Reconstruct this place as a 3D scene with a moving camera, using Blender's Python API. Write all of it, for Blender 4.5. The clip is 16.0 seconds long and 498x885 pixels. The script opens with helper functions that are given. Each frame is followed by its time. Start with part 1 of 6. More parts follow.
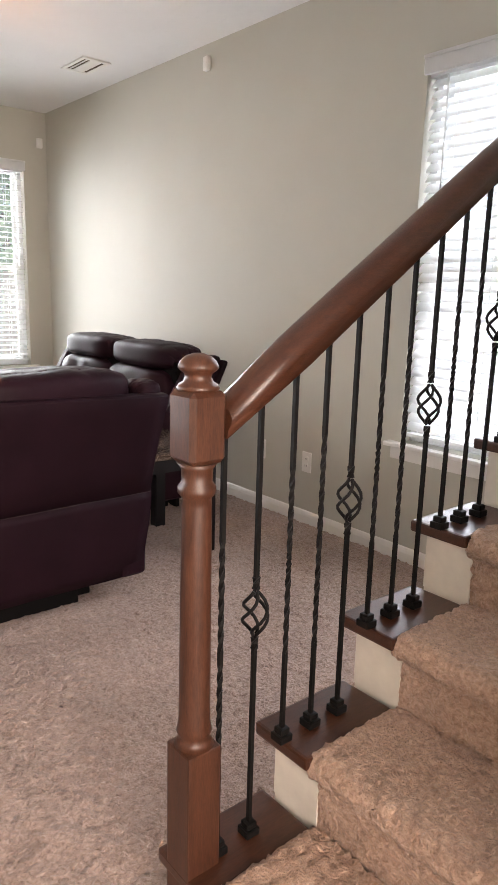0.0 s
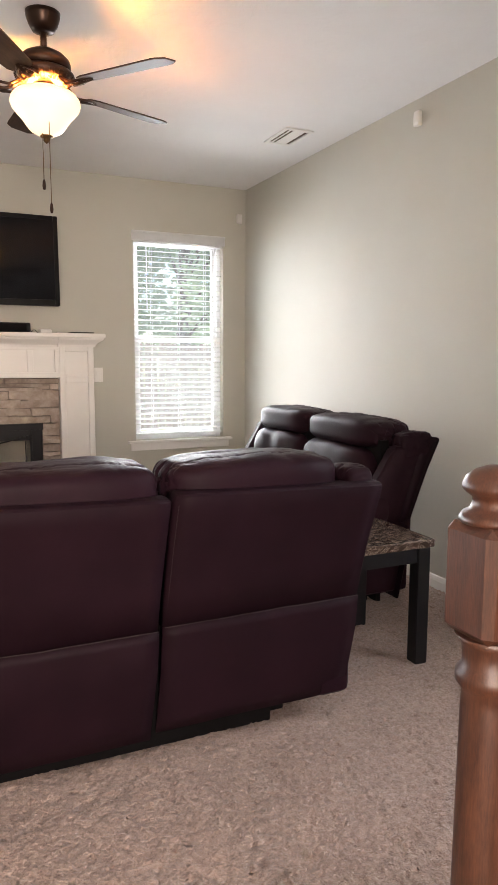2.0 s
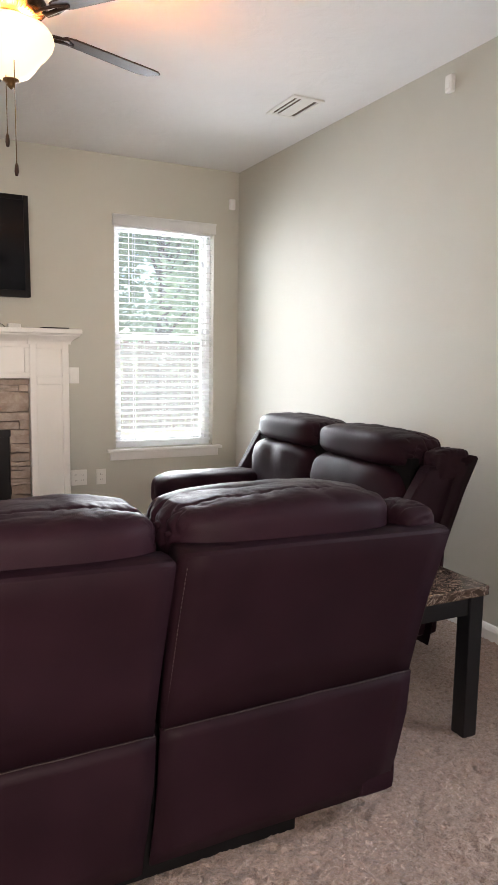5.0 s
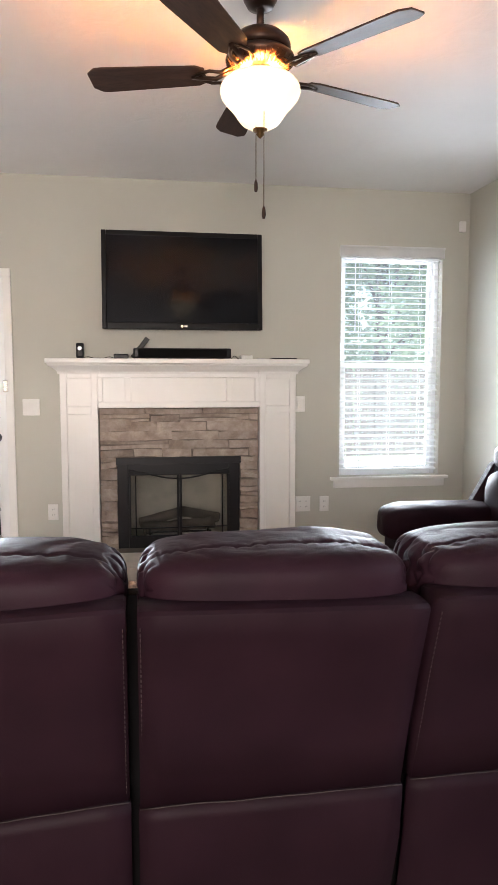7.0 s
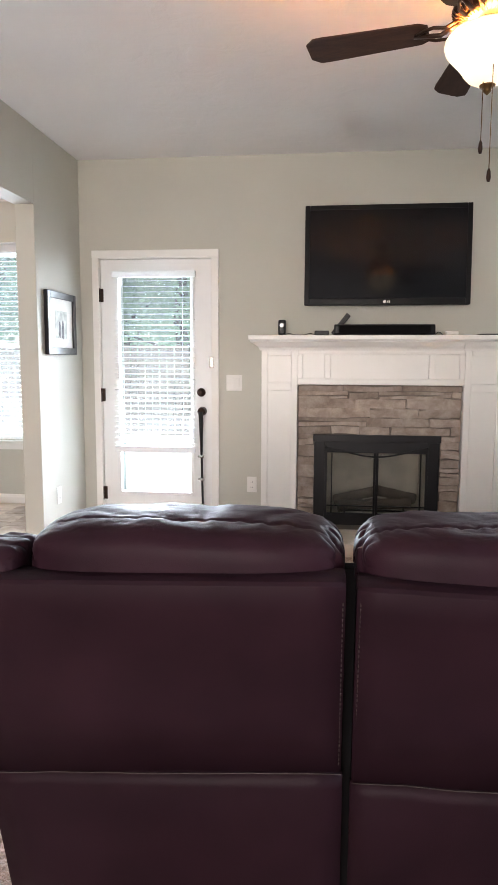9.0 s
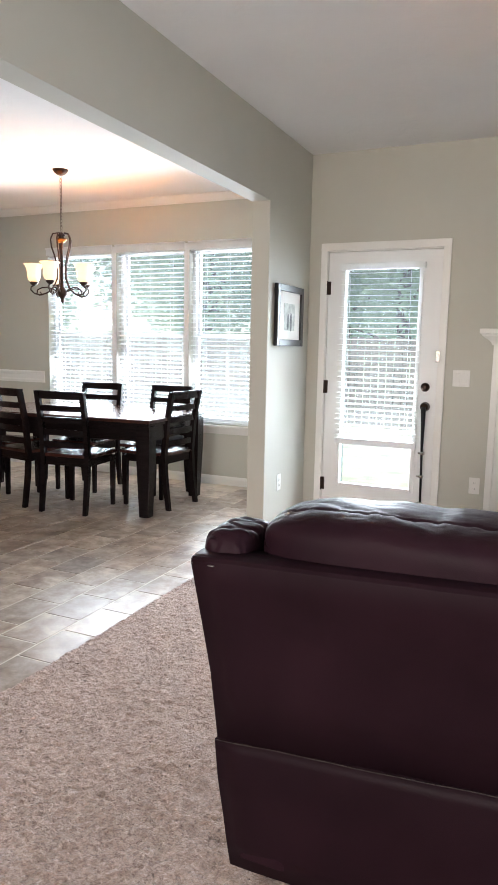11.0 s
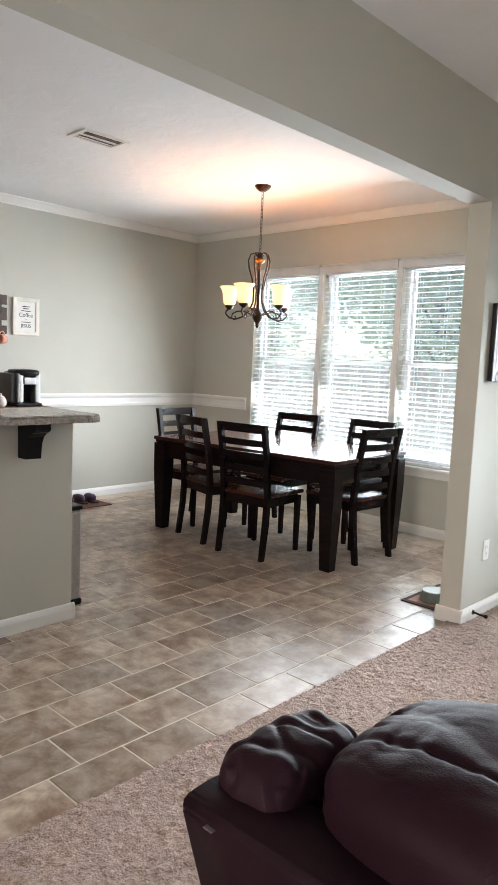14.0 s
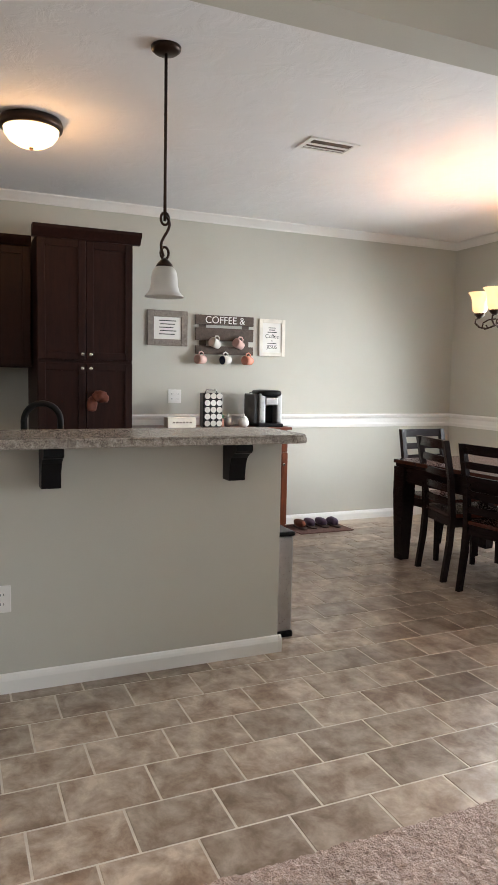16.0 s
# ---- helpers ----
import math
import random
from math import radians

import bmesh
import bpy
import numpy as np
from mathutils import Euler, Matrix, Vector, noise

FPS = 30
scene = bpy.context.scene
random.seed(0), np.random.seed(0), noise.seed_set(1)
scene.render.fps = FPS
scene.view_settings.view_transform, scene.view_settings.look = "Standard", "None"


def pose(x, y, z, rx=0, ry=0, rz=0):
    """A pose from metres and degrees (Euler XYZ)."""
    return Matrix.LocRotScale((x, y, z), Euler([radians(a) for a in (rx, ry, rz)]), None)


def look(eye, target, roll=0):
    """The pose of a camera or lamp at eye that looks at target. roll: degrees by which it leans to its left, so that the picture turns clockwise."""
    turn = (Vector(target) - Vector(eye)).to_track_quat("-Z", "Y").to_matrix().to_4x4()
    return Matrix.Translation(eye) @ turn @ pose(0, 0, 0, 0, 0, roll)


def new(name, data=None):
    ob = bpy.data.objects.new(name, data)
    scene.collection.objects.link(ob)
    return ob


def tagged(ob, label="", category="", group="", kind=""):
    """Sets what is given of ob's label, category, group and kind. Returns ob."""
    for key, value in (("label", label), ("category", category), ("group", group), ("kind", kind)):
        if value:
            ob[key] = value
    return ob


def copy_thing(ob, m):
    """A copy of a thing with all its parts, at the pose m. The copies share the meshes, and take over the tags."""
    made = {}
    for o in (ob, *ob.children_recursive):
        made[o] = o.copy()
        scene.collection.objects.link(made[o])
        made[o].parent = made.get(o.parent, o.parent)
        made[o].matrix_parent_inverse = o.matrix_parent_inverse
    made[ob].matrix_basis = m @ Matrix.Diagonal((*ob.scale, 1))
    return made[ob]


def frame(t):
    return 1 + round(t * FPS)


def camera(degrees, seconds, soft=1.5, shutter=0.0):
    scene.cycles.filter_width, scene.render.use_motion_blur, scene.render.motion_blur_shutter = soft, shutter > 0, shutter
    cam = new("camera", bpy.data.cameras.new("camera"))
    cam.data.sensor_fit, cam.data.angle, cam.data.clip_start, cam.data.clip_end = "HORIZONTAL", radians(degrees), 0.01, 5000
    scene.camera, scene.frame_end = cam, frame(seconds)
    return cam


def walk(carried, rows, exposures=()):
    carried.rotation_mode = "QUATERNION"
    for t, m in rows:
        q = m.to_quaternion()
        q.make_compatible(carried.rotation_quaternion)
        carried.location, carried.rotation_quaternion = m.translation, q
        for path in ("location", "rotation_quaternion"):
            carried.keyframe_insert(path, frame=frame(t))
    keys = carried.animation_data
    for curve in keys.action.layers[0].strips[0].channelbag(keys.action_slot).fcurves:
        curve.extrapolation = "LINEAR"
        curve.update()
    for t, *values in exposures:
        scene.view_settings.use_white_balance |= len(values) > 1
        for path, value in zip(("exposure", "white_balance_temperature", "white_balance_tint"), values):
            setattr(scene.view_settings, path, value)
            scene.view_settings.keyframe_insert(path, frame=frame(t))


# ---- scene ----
cam = camera(39.7, 16.0)
PATH = [
    (0, (1.612, 0.596, 1.291), (2.864, 2.097, 0.865), 1.6),
    (0.5, (1.575, 0.622, 1.298), (2.668, 2.242, 0.874), 1.1),
    (1, (1.577, 0.676, 1.295), (2.572, 2.363, 0.891), 0.9),
    (1.5, (1.649, 0.849, 1.301), (2.516, 2.625, 0.991), 0.8),
    (2, (1.744, 0.991, 1.303), (2.568, 2.797, 1.057), 0.2),
    (2.5, (1.789, 1.094, 1.310), (2.732, 2.842, 1.074), -0.2),
    (3, (1.824, 1.259, 1.311), (2.939, 2.900, 1.061), -0.6),
    (3.2, (1.834, 1.306, 1.308), (3.005, 2.906, 1.042), -0.4),
    (5.3, (1.866, 1.585, 1.316), (2.662, 3.404, 1.073), 0.5),
    (5.5, (1.862, 1.593, 1.318), (2.595, 3.438, 1.08), 0.1),
    (6, (1.842, 1.593, 1.325), (2.443, 3.487, 1.104), -0.1),
    (6.5, (1.814, 1.597, 1.335), (2.268, 3.536, 1.145), -0.2),
    (7, (1.79, 1.606, 1.332), (2.1, 3.573, 1.152), -0.0),
    (7.5, (1.776, 1.612, 1.327), (1.951, 3.595, 1.131), -0.1),
    (8, (1.756, 1.623, 1.32), (1.8, 3.611, 1.105), -0.1),
    (8.5, (1.736, 1.625, 1.322), (1.655, 3.61, 1.091), 0.1),
    (9, (1.719, 1.629, 1.319), (1.492, 3.602, 1.077), 0.2),
    (9.5, (1.696, 1.622, 1.32), (1.336, 3.574, 1.07), 0.5),
    (10, (1.677, 1.617, 1.32), (1.178, 3.537, 1.067), 0.5),
    (10.2, (1.669, 1.618, 1.321), (1.114, 3.523, 1.067), 0.5),
    (12.3, (1.680, 1.727, 1.340), (0.615, 3.389, 1.019), 2.2),
    (12.5, (1.655, 1.782, 1.346), (0.611, 3.455, 1.009), 2.6),
    (13, (1.576, 1.975, 1.363), (0.528, 3.642, 1.012), 2.8),
    (13.5, (1.561, 2.156, 1.363), (0.363, 3.73, 1.072), 2.3),
    (14, (1.538, 2.365, 1.38), (0.173, 3.809, 1.154), 2.4),
    (14.5, (1.485, 2.512, 1.374), (0.051, 3.892, 1.181), 2.4),
    (15, (1.383, 2.664, 1.383), (-0.11, 3.986, 1.23), 1.9),
    (15.5, (1.399, 2.776, 1.373), (-0.262, 3.881, 1.226), 1.5),
    (16, (1.445, 2.84, 1.356), (-0.383, 3.631, 1.169), 1.1),
]
walk(cam, [(t, look(eye, target, roll)) for t, eye, target, roll in PATH], [(0, 2.06, 6900, 21), (3.2, 2.07, 6900, 20), (6, 2.15, 6450, 18), (9.6, 2.03, 6150, 16), (12.5, 1.48, 6200, 13), (16, 1.42, 6600, 15)])

# ---- world, sun, window daylight ----
SUN_EL, SUN_AZ = radians(52), radians(258)
world = bpy.data.worlds.new("world")
scene.world = world
world.use_nodes = True
wn = world.node_tree.nodes
sky = wn.new("ShaderNodeTexSky")
sky.sky_type, sky.sun_disc = "NISHITA", False
sky.sun_elevation, sky.sun_rotation = SUN_EL, SUN_AZ
world.node_tree.links.new(sky.outputs[0], wn["Background"].inputs[0])
wn["Background"].inputs[1].default_value = 0.10


def sun_lamp():
    d = bpy.data.lights.new("sun", "SUN")
    d.energy, d.angle, d.color = 2.2, radians(0.6), (1.0, 0.95, 0.88)
    o = new("sun", d)
    way = Vector((math.sin(SUN_AZ) * math.cos(SUN_EL), math.cos(SUN_AZ) * math.cos(SUN_EL), math.sin(SUN_EL)))
    o.matrix_world = look(way * 30, (0, 0, 0))


def area_lamp(name, eye, target, w, h, power, color, spread=180):
    d = bpy.data.lights.new(name, "AREA")
    d.shape, d.size, d.size_y, d.energy, d.color = "RECTANGLE", w, h, power, color
    d.spread = radians(spread)
    o = new(name, d)
    o.matrix_world = look(eye, target)


def point_lamp(name, place, power, radius, color):
    d = bpy.data.lights.new(name, "POINT")
    d.energy, d.shadow_soft_size, d.color = power, radius, color
    new(name, d).location = place


DAY = (0.89, 0.98, 1.02)
WARM = (1.0, 0.34, 0.06)
sun_lamp()
for name, place, inward, w, h, power, tone in (
    ("living", (3.67, 6.64, 1.45), (0, -1), 0.78, 1.65, 32, DAY),
    ("door", (0.44, 6.66, 1.12), (0, -1), 0.54, 1.6, 34, DAY),
    ("dining", (-2.1, 7.54, 1.43), (0, -1), 2.5, 1.68, 126, DAY),
    ("stair", (4.28, 2.25, 1.44), (-1, 0), 0.78, 1.65, 24, (0.88, 0.97, 1.06)),
    ("front", (1.2, -1.2, 1.45), (0, 1), 1.6, 1.5, 62, (1.0, 0.88, 0.75)),
    # added fill for the kitchen, through a window that is never in view
    ("kitchen", (-2.6, 0.0, 1.55), (0, 1), 1.2, 1.1, 6, (1.0, 0.95, 0.9)),
):
    # the sky's light: most of it from the inner side of the blinds, some from outside on to the slats
    v = Vector((*inward, 0))
    eye = Vector(place) + v * 0.05
    share, spread = {"living": (0.18, 90), "door": (0.24, 85), "dining": (0.31, 150), "stair": (0.09, 105), "front": (0.21, 110)}.get(name, (0.2, 105))
    area_lamp("daylight_" + name, eye, eye + v - Vector((0, 0, 0.05 if name in ("living", "front") else 0.3)), w, h, power * share, tone, spread)
    eye = Vector(place) - v * 0.30
    area_lamp("daylight_outer_" + name, eye, eye + v, w, h, power * 0.55, tone)



# ---- materials ----
def nodes_of(name, rough=0.6, metal=0.0):
    m = bpy.data.materials.new(name)
    m.use_nodes = True
    nt = m.node_tree
    b = nt.nodes["Principled BSDF"]
    b.inputs["Roughness"].default_value, b.inputs["Metallic"].default_value = rough, metal
    return m, nt, b


def coords(nt, scale=(1, 1, 1), kind="Object"):
    c, mp = nt.nodes.new("ShaderNodeTexCoord"), nt.nodes.new("ShaderNodeMapping")
    mp.inputs["Scale"].default_value = scale
    nt.links.new(c.outputs[kind], mp.inputs["Vector"])
    return mp.outputs[0]


def noise_tex(nt, vec, scale, detail=4.0, rough=0.55, warp=0.0):
    n = nt.nodes.new("ShaderNodeTexNoise")
    n.inputs["Scale"].default_value, n.inputs["Detail"].default_value = scale, detail
    n.inputs["Roughness"].default_value, n.inputs["Distortion"].default_value = rough, warp
    nt.links.new(vec, n.inputs["Vector"])
    return n.outputs["Fac"]


def ramp(nt, fac, stops):
    r = nt.nodes.new("ShaderNodeValToRGB")
    el = r.color_ramp.elements
    while len(el) < len(stops):
        el.new(0.5)
    for e, (p, c) in zip(el, stops):
        e.position, e.color = p, (*c, 1)
    nt.links.new(fac, r.inputs[0])
    return r.outputs[0]


def mix(nt, fac, a, b, how="MIX"):
    m = nt.nodes.new("ShaderNodeMix")
    m.data_type, m.blend_type = "RGBA", how
    for v, sock in ((fac, m.inputs[0]), (a, m.inputs[6]), (b, m.inputs[7])):
        if isinstance(v, (int, float)):
            sock.default_value = v
        elif isinstance(v, tuple):
            sock.default_value = (*v, 1)
        else:
            nt.links.new(v, sock)
    return m.outputs[2]


def bump(nt, b, height, strength, dist):
    n = nt.nodes.new("ShaderNodeBump")
    n.inputs["Strength"].default_value, n.inputs["Distance"].default_value = strength, dist
    nt.links.new(height, n.inputs["Height"])
    nt.links.new(n.outputs[0], b.inputs["Normal"])
    return n


def rough_from(nt, b, fac, lo, hi):
    m = nt.nodes.new("ShaderNodeMapRange")
    m.inputs["To Min"].default_value, m.inputs["To Max"].default_value = lo, hi
    nt.links.new(fac, m.inputs["Value"])
    nt.links.new(m.outputs[0], b.inputs["Roughness"])


def plain(name, color, rough=0.5, metal=0.0, vary=0.12, scale=9.0, grain=0.0, grain_scale=300.0, kind="Object"):
    """Paint, plastic, metal: a colour with slow unevenness, worn gloss and a fine relief."""
    m, nt, b = nodes_of(name, rough, metal)
    v = coords(nt, kind=kind)
    f = noise_tex(nt, v, scale, 5)
    dark, light = tuple(c * (1 - vary) for c in color), tuple(min(1, c * (1 + vary)) for c in color)
    nt.links.new(ramp(nt, f, [(0.3, dark), (0.7, light)]), b.inputs["Base Color"])
    rough_from(nt, b, noise_tex(nt, v, scale * 4, 3), max(0.03, rough - 0.08), min(1, rough + 0.08))
    if grain:
        bump(nt, b, noise_tex(nt, v, grain_scale, 3), grain, 0.002)
    return m


def wood(name, dark, light, rough, along=(1, 1, 1), scale=6.0, kind="Object", ring=0.35):
    m, nt, b = nodes_of(name, rough)
    v = coords(nt, along, kind)
    g = noise_tex(nt, v, scale, 8, 0.6, 0.8)
    fine = noise_tex(nt, v, scale * 9, 4, 0.7)
    col = ramp(nt, g, [(0.32, dark), (0.5, tuple((a + c) / 2 for a, c in zip(dark, light))), (0.68, light)])
    col = mix(nt, ring, col, ramp(nt, fine, [(0.35, dark), (0.65, light)]))
    nt.links.new(col, b.inputs["Base Color"])
    rough_from(nt, b, fine, rough - 0.06, rough + 0.08)
    bump(nt, b, fine, 0.12, 0.002)
    return m


def wall_paint(name, color, rough=0.75):
    m, nt, b = nodes_of(name, rough)
    v = coords(nt)
    f = noise_tex(nt, v, 1.3, 4)
    nt.links.new(ramp(nt, f, [(0.3, tuple(c * 0.965 for c in color)), (0.7, tuple(c * 1.03 for c in color))]), b.inputs["Base Color"])
    b.inputs["Specular IOR Level"].default_value = 0.3
    bump(nt, b, noise_tex(nt, v, 130, 3, 0.5), 0.12, 0.003)
    return m


def ceiling_paint():
    m, nt, b = nodes_of("knockdown_ceiling", 0.85)
    v = coords(nt)
    n = noise_tex(nt, v, 6.0, 5, 0.6, 0.6)
    flat = ramp(nt, n, [(0.44, (0, 0, 0)), (0.62, (1, 1, 1))])
    nt.links.new(ramp(nt, noise_tex(nt, v, 1.1), [(0.3, (0.78, 0.78, 0.78)), (0.7, (0.83, 0.83, 0.83))]), b.inputs["Base Color"])
    bump(nt, b, flat, 0.26, 0.005)
    return m


def carpet_mat(name, dark, mid, light):
    m, nt, b = nodes_of(name, 0.95)
    v = coords(nt, kind="Object")
    tuft = nt.nodes.new("ShaderNodeTexVoronoi")
    tuft.inputs["Scale"].default_value = 120
    wv = nt.nodes.new("ShaderNodeTexNoise")
    wv.inputs["Scale"].default_value, wv.inputs["Detail"].default_value = 45, 4
    nt.links.new(v, wv.inputs["Vector"])
    nt.links.new(mix(nt, 0.03, v, wv.outputs["Color"], "ADD"), tuft.inputs["Vector"])
    fib = noise_tex(nt, v, 75, 6, 0.7, 0.8)
    big = noise_tex(nt, v, 2.6, 4, 0.55, 0.4)
    col = ramp(nt, fib, [(0.34, dark), (0.5, mid), (0.66, light)])
    col = mix(nt, 0.16, col, ramp(nt, big, [(0.35, dark), (0.65, light)]))
    nt.links.new(col, b.inputs["Base Color"])
    b.inputs["Specular IOR Level"].default_value = 0.1
    b.inputs["Sheen Weight"].default_value = 0.25
    b.inputs["Sheen Roughness"].default_value = 0.6
    h = mix(nt, 0.6, tuft.outputs["Distance"], fib)
    bump(nt, b, h, 0.9, 0.012)
    return m


def leather_mat(name, lo, hi, spec, tone=1.0, relief=0.11):
    m, nt, b = nodes_of(name, 0.4)
    b.inputs["Specular IOR Level"].default_value = spec
    b.inputs["IOR"].default_value = 1.28
    v = coords(nt)
    f = noise_tex(nt, v, 4.5, 5, 0.6)
    nt.links.new(ramp(nt, f, [(0.3, tuple(c * tone for c in (0.0155, 0.0060, 0.0100))), (0.7, tuple(c * tone for c in (0.026, 0.0102, 0.0162)))]), b.inputs["Base Color"])
    rough_from(nt, b, noise_tex(nt, v, 18, 4), lo, hi)
    cell = nt.nodes.new("ShaderNodeTexVoronoi")
    cell.inputs["Scale"].default_value = 420
    nt.links.new(v, cell.inputs["Vector"])
    crease = noise_tex(nt, v, 26, 5, 0.6, 1.2)
    bump(nt, b, mix(nt, 0.55, cell.outputs["Distance"], crease), relief, 0.003)
    return m


def granite(name, cols, scale, rough):
    m, nt, b = nodes_of(name, rough)
    v = coords(nt)
    f = noise_tex(nt, v, scale, 9, 0.75, 0.6)
    col = ramp(nt, f, [(0.30, cols[0]), (0.46, cols[1]), (0.58, cols[2]), (0.72, cols[3])])
    nt.links.new(mix(nt, 0.3, col, ramp(nt, noise_tex(nt, v, scale * 5, 3), [(0.4, cols[0]), (0.6, cols[3])])), b.inputs["Base Color"])
    rough_from(nt, b, f, rough - 0.05, rough + 0.1)
    return m


def veined(name):
    m, nt, b = nodes_of(name, 0.16)
    v = coords(nt)
    f = noise_tex(nt, v, 11, 9, 0.7, 2.2)
    nt.links.new(ramp(nt, f, [(0.44, (0.035, 0.022, 0.017)), (0.495, (0.075, 0.05, 0.04)), (0.505, (0.32, 0.26, 0.21)), (0.52, (0.07, 0.045, 0.035)), (0.7, (0.03, 0.02, 0.016))]), b.inputs["Base Color"])
    return m


def piece_mat(name, stops, rough, scale, strength, dist, per="Object"):
    """Stones and tiles: each piece has its own tone and its own patch of the pattern."""
    m, nt, b = nodes_of(name, rough)
    info = nt.nodes.new("ShaderNodeObjectInfo" if per == "Object" else "ShaderNodeNewGeometry")
    rand = info.outputs["Random" if per == "Object" else "Random Per Island"]
    v = coords(nt)
    sh = nt.nodes.new("ShaderNodeVectorMath")
    sh.operation = "MULTIPLY_ADD"
    comb = nt.nodes.new("ShaderNodeCombineXYZ")
    for k in range(3):
        nt.links.new(rand, comb.inputs[k])
    nt.links.new(comb.outputs[0], sh.inputs[0])
    sh.inputs[1].default_value = (37, 19, 53)
    nt.links.new(v, sh.inputs[2])
    f = noise_tex(nt, sh.outputs[0], scale, 7, 0.66, 0.25)
    col = ramp(nt, f, stops)
    hsv = nt.nodes.new("ShaderNodeHueSaturation")
    mr = nt.nodes.new("ShaderNodeMapRange")
    mr.inputs["To Min"].default_value, mr.inputs["To Max"].default_value = 0.78, 1.2
    nt.links.new(rand, mr.inputs["Value"])
    nt.links.new(mr.outputs[0], hsv.inputs["Value"])
    nt.links.new(col, hsv.inputs["Color"])
    nt.links.new(hsv.outputs[0], b.inputs["Base Color"])
    fine = noise_tex(nt, sh.outputs[0], scale * 8, 5, 0.65)
    rough_from(nt, b, fine, rough - 0.04, rough + 0.06)
    bump(nt, b, mix(nt, 0.5, f, fine), strength, dist)
    return m


def glow(name, color, strength, face=(0.9, 0.85, 0.75)):
    m, nt, b = nodes_of(name, 0.3)
    b.inputs["Base Color"].default_value = (*face, 1)
    b.inputs["Emission Color"].default_value = (*color, 1)
    b.inputs["Emission Strength"].default_value = strength
    return m


def clear_glass(veil):
    m = bpy.data.materials.new("window_glass")
    m.use_nodes = True
    nt = m.node_tree
    nt.nodes.clear()
    out, tr, gl, mx = (nt.nodes.new("ShaderNode" + k) for k in ("OutputMaterial", "BsdfTransparent", "BsdfGlossy", "MixShader"))
    fr = nt.nodes.new("ShaderNodeFresnel")
    fr.inputs[0].default_value = 1.45
    gl.inputs["Roughness"].default_value = 0.02
    tr.inputs[0].default_value = (0.93, 0.96, 0.95, 1)
    # glare haze put into the pane: a translucent share pales the view behind
    haze, film = nt.nodes.new("ShaderNodeBsdfTranslucent"), nt.nodes.new("ShaderNodeMixShader")
    haze.inputs[0].default_value = (0.80, 0.92, 0.92, 1)
    film.inputs[0].default_value = veil
    nt.links.new(tr.outputs[0], film.inputs[1])
    nt.links.new(haze.outputs[0], film.inputs[2])
    nt.links.new(fr.outputs[0], mx.inputs[0])
    nt.links.new(film.outputs[0], mx.inputs[1])
    nt.links.new(gl.outputs[0], mx.inputs[2])
    nt.links.new(mx.outputs[0], out.inputs[0])
    return m


def screen_mesh():
    m = bpy.data.materials.new("insect_screen")
    m.use_nodes = True
    nt = m.node_tree
    nt.nodes.clear()
    out, tr, df, mx = (nt.nodes.new("ShaderNode" + k) for k in ("OutputMaterial", "BsdfTransparent", "BsdfDiffuse", "MixShader"))
    df.inputs[0].default_value = (0.42, 0.43, 0.44, 1)
    mx.inputs[0].default_value = 0.07
    nt.links.new(tr.outputs[0], mx.inputs[1])
    nt.links.new(df.outputs[0], mx.inputs[2])
    nt.links.new(mx.outputs[0], out.inputs[0])
    return m


def thin_white(name, color, share):
    """Blind slats and leaves: some light comes through."""
    m, nt, b = nodes_of(name, 0.5)
    f = noise_tex(nt, coords(nt), 7, 3)
    col = ramp(nt, f, [(0.3, tuple(c * 0.92 for c in color)), (0.7, color)])
    nt.links.new(col, b.inputs["Base Color"])
    tl, mx = nt.nodes.new("ShaderNodeBsdfTranslucent"), nt.nodes.new("ShaderNodeMixShader")
    nt.links.new(col, tl.inputs[0])
    mx.inputs[0].default_value = share
    nt.links.new(b.outputs[0], mx.inputs[1])
    nt.links.new(tl.outputs[0], mx.inputs[2])
    nt.links.new(mx.outputs[0], nt.nodes["Material Output"].inputs[0])
    return m


M_WALL = wall_paint("greige_wall_paint", (0.53, 0.522, 0.463))
M_CEIL = ceiling_paint()
M_TRIM = plain("white_trim_paint", (0.80, 0.79, 0.76), 0.35, 0, 0.03, 3)
M_CARPET = carpet_mat("beige_carpet", (0.195, 0.128, 0.098), (0.40, 0.288, 0.237), (0.57, 0.43, 0.368))
M_STAIRCARPET = carpet_mat("tan_stair_carpet", (0.30, 0.18, 0.12), (0.51, 0.335, 0.245), (0.66, 0.47, 0.365))
M_LEATHER = leather_mat("brown_leather", 0.42, 0.60, 0.22, 0.95, 0.2)
M_PANEL = leather_mat("brown_back_leather", 0.46, 0.6, 0.22, 0.68)
M_PIPING = plain("pale_seam_thread", (0.034, 0.023, 0.020), 0.6)
M_SHADOWCLOTH = plain("black_cloth_and_gap_shade", (0.004, 0.0035, 0.004), 0.95)
M_RAIL = wood("reddish_stained_oak", (0.022, 0.007, 0.004), (0.098, 0.036, 0.018), 0.40, (7, 7, 0.7), 8, ring=0.5)
M_RAILX = wood("reddish_stained_oak_rail", (0.022, 0.007, 0.004), (0.085, 0.030, 0.015), 0.32, (0.7, 8, 8), 8, ring=0.5)
M_IRON = plain("black_wrought_iron", (0.008, 0.0075, 0.0075), 0.55, 0.1, 0.2, 20, 0.15)
M_DARKWOOD = wood("espresso_table_wood", (0.006, 0.0045, 0.005), (0.015, 0.010, 0.010), 0.24, (1, 8, 8), 5)
M_TABLETOP = wood("red_brown_table_top", (0.020, 0.008, 0.006), (0.075, 0.026, 0.016), 0.18, (1.2, 9, 1), 4)
